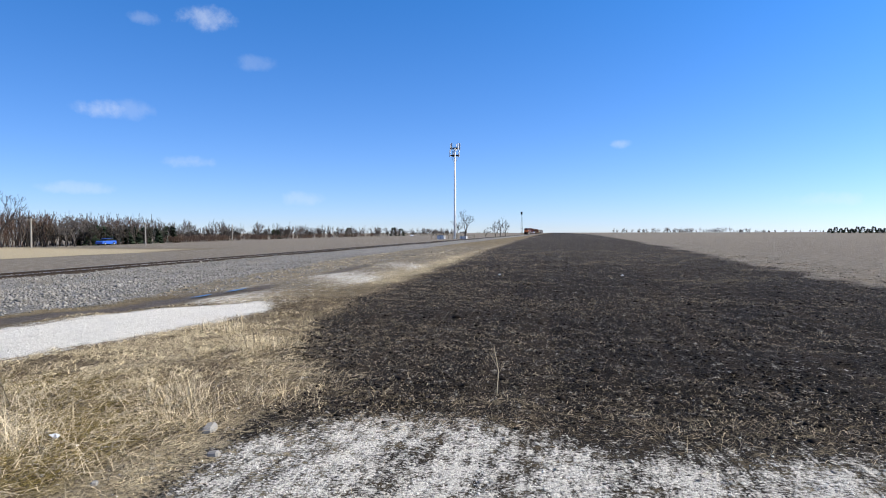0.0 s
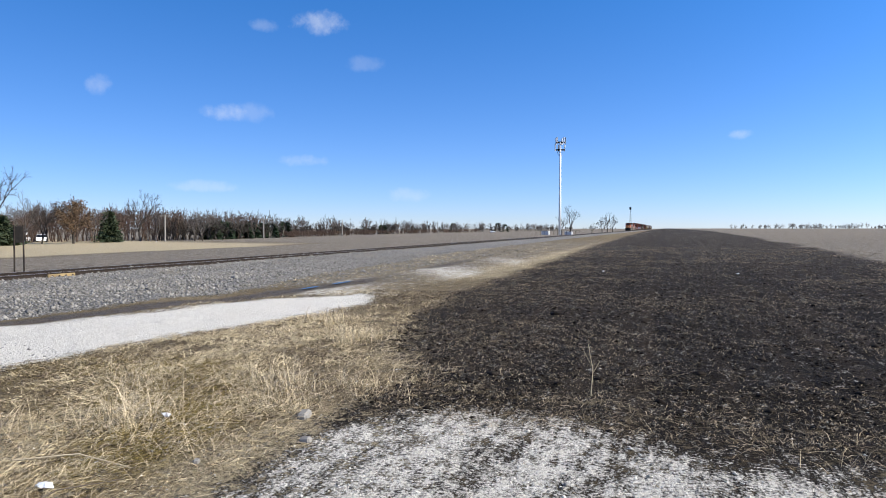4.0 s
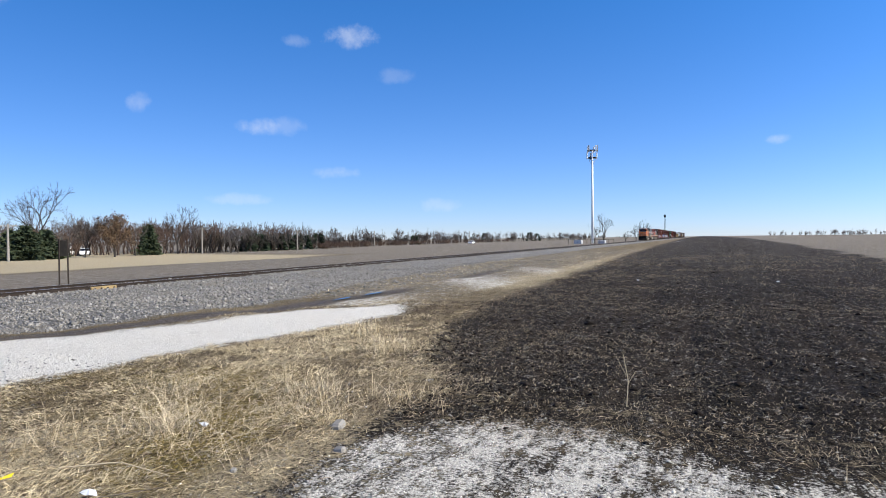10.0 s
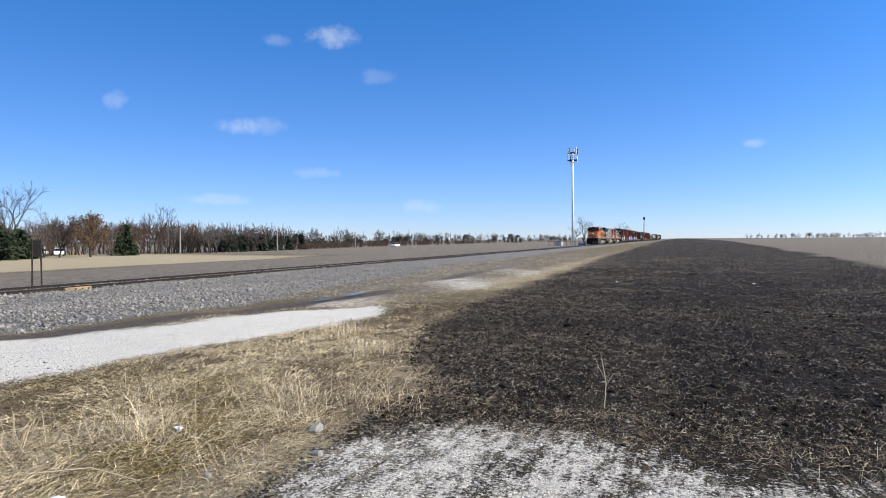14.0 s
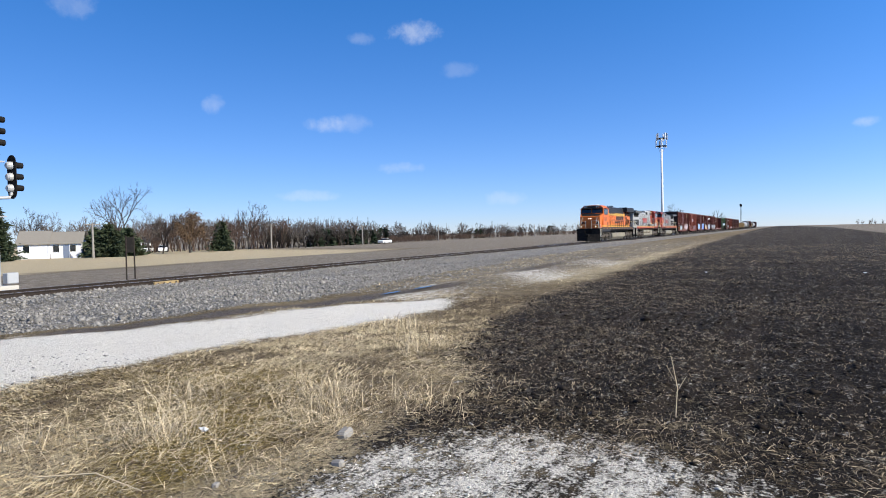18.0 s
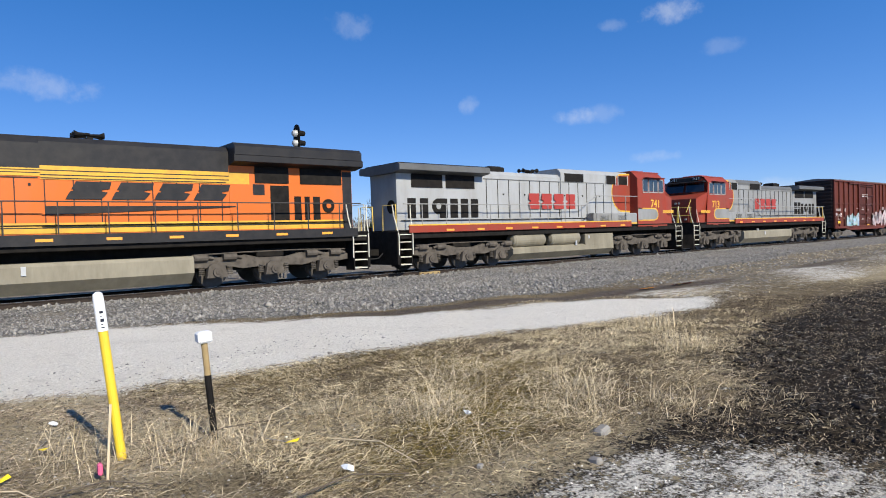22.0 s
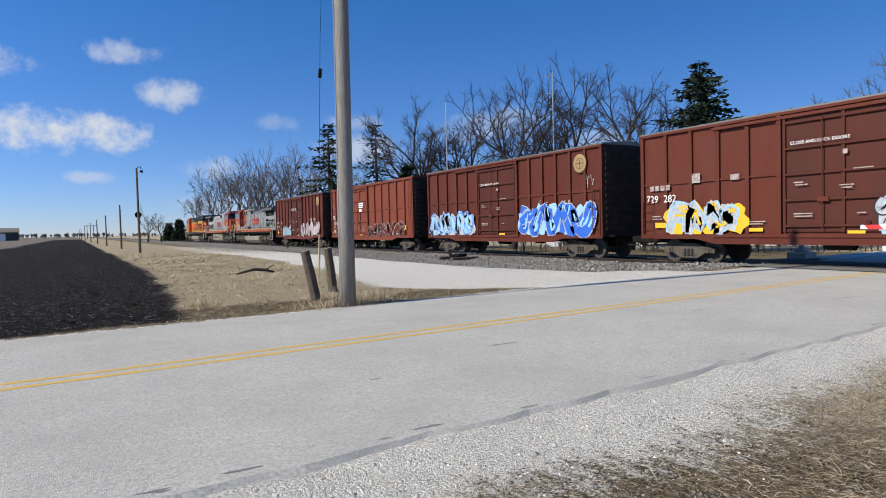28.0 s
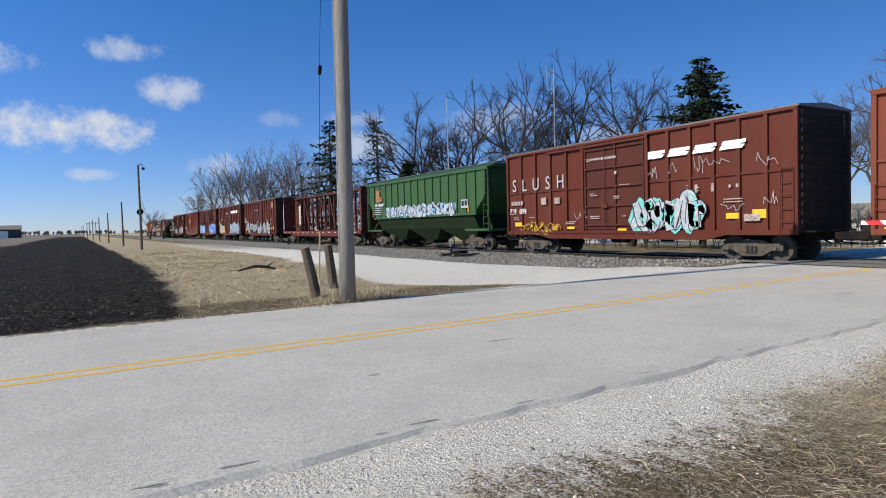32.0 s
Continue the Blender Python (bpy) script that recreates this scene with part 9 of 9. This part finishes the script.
def blades(name, label, x, y, length, width, lift, flow, material, seed, category="grass"):
    """Bent blades lying and standing at places; lift: how far they stand up, 0 to 1."""
    rs = np.random.RandomState(seed)
    n = len(x)
    z = land(x, y)
    a = flow * 2.2 * waves(x, y, 0.8, seed % 7) + rs.normal(0, 1.15 if flow > 0.5 else 2.5, n) + 0.6
    L = length * rs.uniform(0.45, 1.5, n)
    up = np.clip(lift * rs.uniform(0.1, 1.9, n), 0.03, 0.98)
    run = np.sqrt(1 - up**2)
    dx, dy = np.cos(a), np.sin(a)
    p0 = np.stack([x, y, z - 0.005], -1)
    p1 = p0 + np.stack([dx * run * L * 0.5, dy * run * L * 0.5, up * L * 0.6 + 0.012], -1)
    p2 = p0 + np.stack([dx * run * L, dy * run * L, up * L * 0.8 + 0.006], -1)
    s = np.stack([-dy, dx, 0 * dx], -1) * (width * rs.uniform(0.5, 1.5, n) * np.maximum(1.0, np.hypot(x, y) / 4.5))[:, None]
    tilt = np.stack([0 * dx, 0 * dx, rs.normal(0, 0.5, n) * width], -1)
    v = np.stack([p0 - s, p0 + s, p1 + s * 0.8 + tilt, p1 - s * 0.8 - tilt, p2 + s * 0.2, p2 - s * 0.2], 1).reshape(-1, 3)
    b = (np.arange(n) * 6)[:, None, None]
    q = np.array([[0, 1, 2, 3], [3, 2, 4, 5]])[None]
    return tagged(part(name, fast_mesh(name, v, (b + q).reshape(-1, 4), 4), material), label, category, kind="stuff")


def lumps(name, label, x, y, size, flat, material, seed, category):
    """Small irregular eight-sided stones at places."""
    rs = np.random.RandomState(seed)
    n = len(x)
    r = size * np.exp(rs.normal(0, 0.38, n))
    z = land(x, y)
    dirs = np.array([[1, 0, 0], [0, 1, 0], [-1, 0, 0], [0, -1, 0], [0.2, 0.1, 1], [-0.1, 0, -0.6]], float)
    ang = rs.uniform(0, 6.283, n)
    c, s = np.cos(ang), np.sin(ang)
    d = dirs[None] * rs.uniform(0.65, 1.35, (n, 6, 1)) + rs.normal(0, 0.15, (n, 6, 3))
    d[:, :, 2] *= flat
    v = np.stack([d[..., 0] * c[:, None] - d[..., 1] * s[:, None], d[..., 0] * s[:, None] + d[..., 1] * c[:, None], d[..., 2]], -1) * r[:, None, None]
    v += np.stack([x, y, z + r * flat * 0.25], -1)[:, None]
    b = (np.arange(n) * 6)[:, None, None]
    q = np.array([[0, 1, 4], [1, 2, 4], [2, 3, 4], [3, 0, 4], [1, 0, 5], [2, 1, 5], [3, 2, 5], [0, 3, 5]])[None]
    return tagged(part(name, fast_mesh(name, v.reshape(-1, 3), (b + q).reshape(-1, 3), 3), material), label, category, kind="stuff")


def bare(z):
    return np.clip(1 - 1.3 * z["soil"] - 1.25 * z["gravel"] - 1.2 * z["ballast"] - 1.2 * z["mud"], 0, 1)


def off_road(x, y):
    return np.abs(y - road_mid(x)) > 4.0


near_field = lambda x, y: step(16, 5, np.hypot(x, y))
patchy = lambda x, y, f, k: np.clip(0.5 + 0.6 * waves(x, y, f, k) + 0.6 * waves(x, y, 3 * f, k + 1), 0.03, 1)
x, y = scatter(230000, -9.5, -1.5, 2.2, 15, 1, lambda z, x, y: bare(z) * (0.3 + 0.7 * near_field(x, y)) * patchy(x, y, 1.7, 51))
blades("dry_grass", "matted tan dead grass", x, y, 0.105, 0.0017, 0.2, 1.0, "grass_dry", 1)
# dark blades low in the mat paint the shade of its gaps
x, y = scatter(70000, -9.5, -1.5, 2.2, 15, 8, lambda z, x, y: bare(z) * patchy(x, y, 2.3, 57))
blades("dead_grass", "brown lower grass, coloured dark for the shade between blades", x, y, 0.09, 0.0024, 0.10, 0.8, "grass_dark", 8)
x, y = scatter(120000, -9.5, 1.5, -3.6, 2.6, 2, lambda z, x, y: bare(z) * patchy(x, y, 1.9, 52))
blades("dead_grass", "flattened brown dead grass", x, y, 0.085, 0.0015, 0.14, 0.8, "grass_brown", 2)
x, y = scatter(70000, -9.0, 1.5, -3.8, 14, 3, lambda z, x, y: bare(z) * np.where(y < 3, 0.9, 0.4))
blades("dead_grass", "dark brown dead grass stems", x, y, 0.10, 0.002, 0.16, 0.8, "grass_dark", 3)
x, y = scatter(36000, -9.0, -1.5, -3.6, 9, 7, lambda z, x, y: bare(z) * patchy(x, y, 1.5, 41))
blades("dry_grass", "bleached dead grass stems", x, y, 0.19, 0.0012, 0.16, 0.8, "straw", 7)
x, y = scatter(26000, -5, 5, 2.0, 7.5, 4, lambda z, x, y: 0.9 * np.exp(-((y - 5.2) / 0.55) ** 2) * (x > -2.6) + 0.06 + 0.8 * (z["soil"] > 0.05) * (z["soil"] < 0.8))
blades("dry_grass", "sparse dry grass between gravel and soil", x, y, 0.085, 0.0016, 0.14, 0.4, "straw_soil", 4)
x, y = scatter(20000, -10, -1.5, -62, -11.6, 5, lambda z, x, y: bare(z) * off_road(x, y) * step(70, 12, -y))
blades("dry_grass", "tan dead grass beyond the road", x, y, 0.22, 0.0022, 0.18, 1.0, "grass_dry", 5)
x, y = scatter(16000, -14, -4, 15, 70, 6, lambda z, x, y: bare(z) * step(80, 14, y))
blades("dry_grass", "tan dead grass beside the field track", x, y, 0.20, 0.0018, 0.12, 1.0, "grass_dry", 6)

# standing tufts of dead weeds
rs = np.random.RandomState(77)
tufts = [(-4.25, 3.95, 0.42, 220), (-3.35, 4.75, 0.34, 160), (-3.75, 5.3, 0.36, 180), (-2.9, 5.5, 0.3, 120), (-5.0, 3.3, 0.3, 120), (-5.2, 5.0, 0.3, 120), (-4.6, 2.2, 0.36, 190), (-4.9, 2.05, 0.3, 140),
         (-5.2, 1.4, 0.34, 150), (-3.2, 3.6, 0.25, 90), (-0.7, 5.6, 0.16, 24), (1.0, 4.9, 0.16, 30), (-5.1, -12.5, 0.45, 200), (-5.7, -12.6, 0.4, 160), (-4.4, -12.3, 0.25, 90), (-6.2, -13.0, 0.3, 90), (-2.6, -14.5, 0.3, 90), (-2.4, 6.4, 0.18, 30), (-4.3, 8.0, 0.3, 110), (-5.5, 9.4, 0.3, 100)]
for x0, y0, h, n in tufts:
    n = int(n * 1.7)
    x, y = x0 + rs.normal(0, 0.22, n), y0 + rs.normal(0, 0.22, n)
    ob = blades("weed_tuft", "standing tuft of bleached dead weed stems", x, y, h, 0.0013, 0.5, 0.4, "straw" if n % 20 else "grass_brown", int(x0 * 10) % 97, "weeds")
weed = thing("dead_weed", "single tall thin dead weed stem", "weed", (-0.71, 6.05, 0))
part("stem", Shape().tube([(0, 0, -0.05), (0.02, 0.0, 0.25), (-0.03, 0.02, 0.5)], [0.005, 0.004, 0.002], 5), "straw", weed)
part("twig", Shape().tube([(0.01, 0, 0.2), (0.08, 0.02, 0.33)], 0.002, 4).tube([(0, 0, 0.3), (-0.07, 0.03, 0.42)], 0.002, 4), "straw", weed)
for k, (x0, y0, a, ln) in enumerate(((-5.0, 0.6, 30, 1.1), (-4.5, 1.0, 60, 0.8), (-4.2, 2.9, 10, 0.9), (-4.8, 1.9, 100, 0.9), (-4.6, 2.5, 140, 1.0), (-3.4, 2.2, 75, 0.7))):
    ob = thing("fallen_weed", "dry weed stem lying on the grass", "weed", (x0, y0, 0.04), a, group="fallen weeds")
    part("stem", Shape().tube([(0, 0, 0), (ln * 0.5, 0.06, 0.05), (ln, -0.03, 0.02)], [0.006, 0.005, 0.003], 5), "wood_dark" if k % 2 else "straw", ob)

# the field: straw and clods
def thin(x, y, far):
    return (6.0 / np.maximum(np.hypot(x, y), 6.0)) ** 1.3 * step(far, far * 0.5, np.hypot(x, y))


x, y = scatter(620000, -9, 13, 5.0, 60, 11, lambda z, x, y: (z["soil"] > 0.35) * (y > 5.0) * thin(x, y, 80) * np.clip(0.35 + 0.8 * step(2.5, -2.5, x + 0.12 * y) + 0.5 * waves(x, y, 0.9, 5), 0.07, 1))
blades("crop_residue", "bleached crop straw scattered over dark soil", x, y, 0.042, 0.0019, 0.2, 0.3, "straw_soil", 11, "straw")
x, y = scatter(100000, -8.5, 13, 5.0, 48, 12, lambda z, x, y: (z["soil"] > 0.5) * thin(x, y, 60) * np.clip(0.6 + 0.5 * waves(x, y, 1.6, 6), 0.05, 1))
lumps("soil_clods", "crumbled dark soil clods", x, y, 0.020, 0.5, "clod", 12, "soil")
x, y = scatter(5000, -5, 9, 5.0, 26, 13, lambda z, x, y: (z["soil"] > 0.5) * thin(x, y, 26) * np.clip(0.3 + 0.7 * waves(x, y, 1.2, 8), 0, 1))
lumps("soil_clods", "larger dark soil clods", x, y, 0.032, 0.5, "clod", 13, "soil")
x, y = scatter(9000, -30, 0, -45, -12.5, 14, lambda z, x, y: (z["soil"] > 0.5) * (x > -5) * step(45, 12, -y))
lumps("soil_clods", "dark soil clods beyond the road", x, y, 0.03, 0.5, "clod", 14, "soil")

# limestone gravel and track ballast
x, y = scatter(90000, -9, 4, -3.9, 6.2, 21, lambda z, x, y: np.clip(z["gravel"] * 1.2 - 0.15, 0.03, 1) * step(9, 3, np.hypot(x, y)) * (y > road_mid(x) + 4.12))
lumps("gravel", "loose white limestone gravel", x, y, 0.0062, 0.7, "pebble", 21, "gravel")
x, y = scatter(9000, -9, 4, -3.6, 6.2, 22, lambda z, x, y: (0.12 + 0.4 * (z["gravel"] > 0.3)) * (y > road_mid(x) + 4.15))
lumps("gravel", "grey gravel bits among dead grass", x, y, 0.010, 0.6, "stone_grey", 22, "gravel")
x, y = scatter(46000, -20.6, -9.5, -3.5, 46, 23, lambda z, x, y: np.clip(z["ballast"] * 1.3 - 0.2, 0, 1) * step(60, 10, y) * 0.8)
lumps("ballast", "coarse grey crushed-stone ballast beside the track", x, y, 0.029, 0.8, "stone_grey", 23, "ballast")
x, y = scatter(18000, -21.0, -14, -60, -12.5, 24, lambda z, x, y: np.clip(z["ballast"] * 1.3 - 0.2, 0, 1) * step(75, 15, -y))
lumps("ballast", "coarse grey ballast beyond the crossing", x, y, 0.04, 0.8, "stone_grey", 24, "ballast")
x, y = scatter(20000, TRACK_X - 1.6, TRACK_X + 1.6, -40, 50, 25, lambda z, x, y: 0.8 * (np.abs(y - road_mid(x)) > 4.3) + 0 * x)
lumps("ballast", "ballast stones between the ties", x, y, 0.035, 0.7, "stone_grey", 25, "ballast")


# ---- puddle ----
water = bpy.data.materials.new("puddle_water")
water.use_nodes = True
wb = water.node_tree.nodes["Principled BSDF"]
wb.inputs["Base Color"].default_value, wb.inputs["Roughness"].default_value, wb.inputs["IOR"].default_value = (0.03, 0.026, 0.02, 1), 0.03, 1.33
rs = np.random.RandomState(8)
for x0, y0, lx, ly in ((-9.15, 14.8, 0.09, 0.5), (-8.95, 16.2, 0.1, 0.6)):
    ring = [(x0 + lx * math.cos(a) * rs.uniform(0.6, 1.1), y0 + ly * math.sin(a) * rs.uniform(0.7, 1.1), float(land(x0, y0)) + 0.03) for a in np.linspace(0, 6.283, 19)[:-1]]
    tagged(part("puddle", Shape().add(ring, [tuple(range(18))]), water), "shallow puddle reflecting the blue sky", "water", kind="structure")


motions()
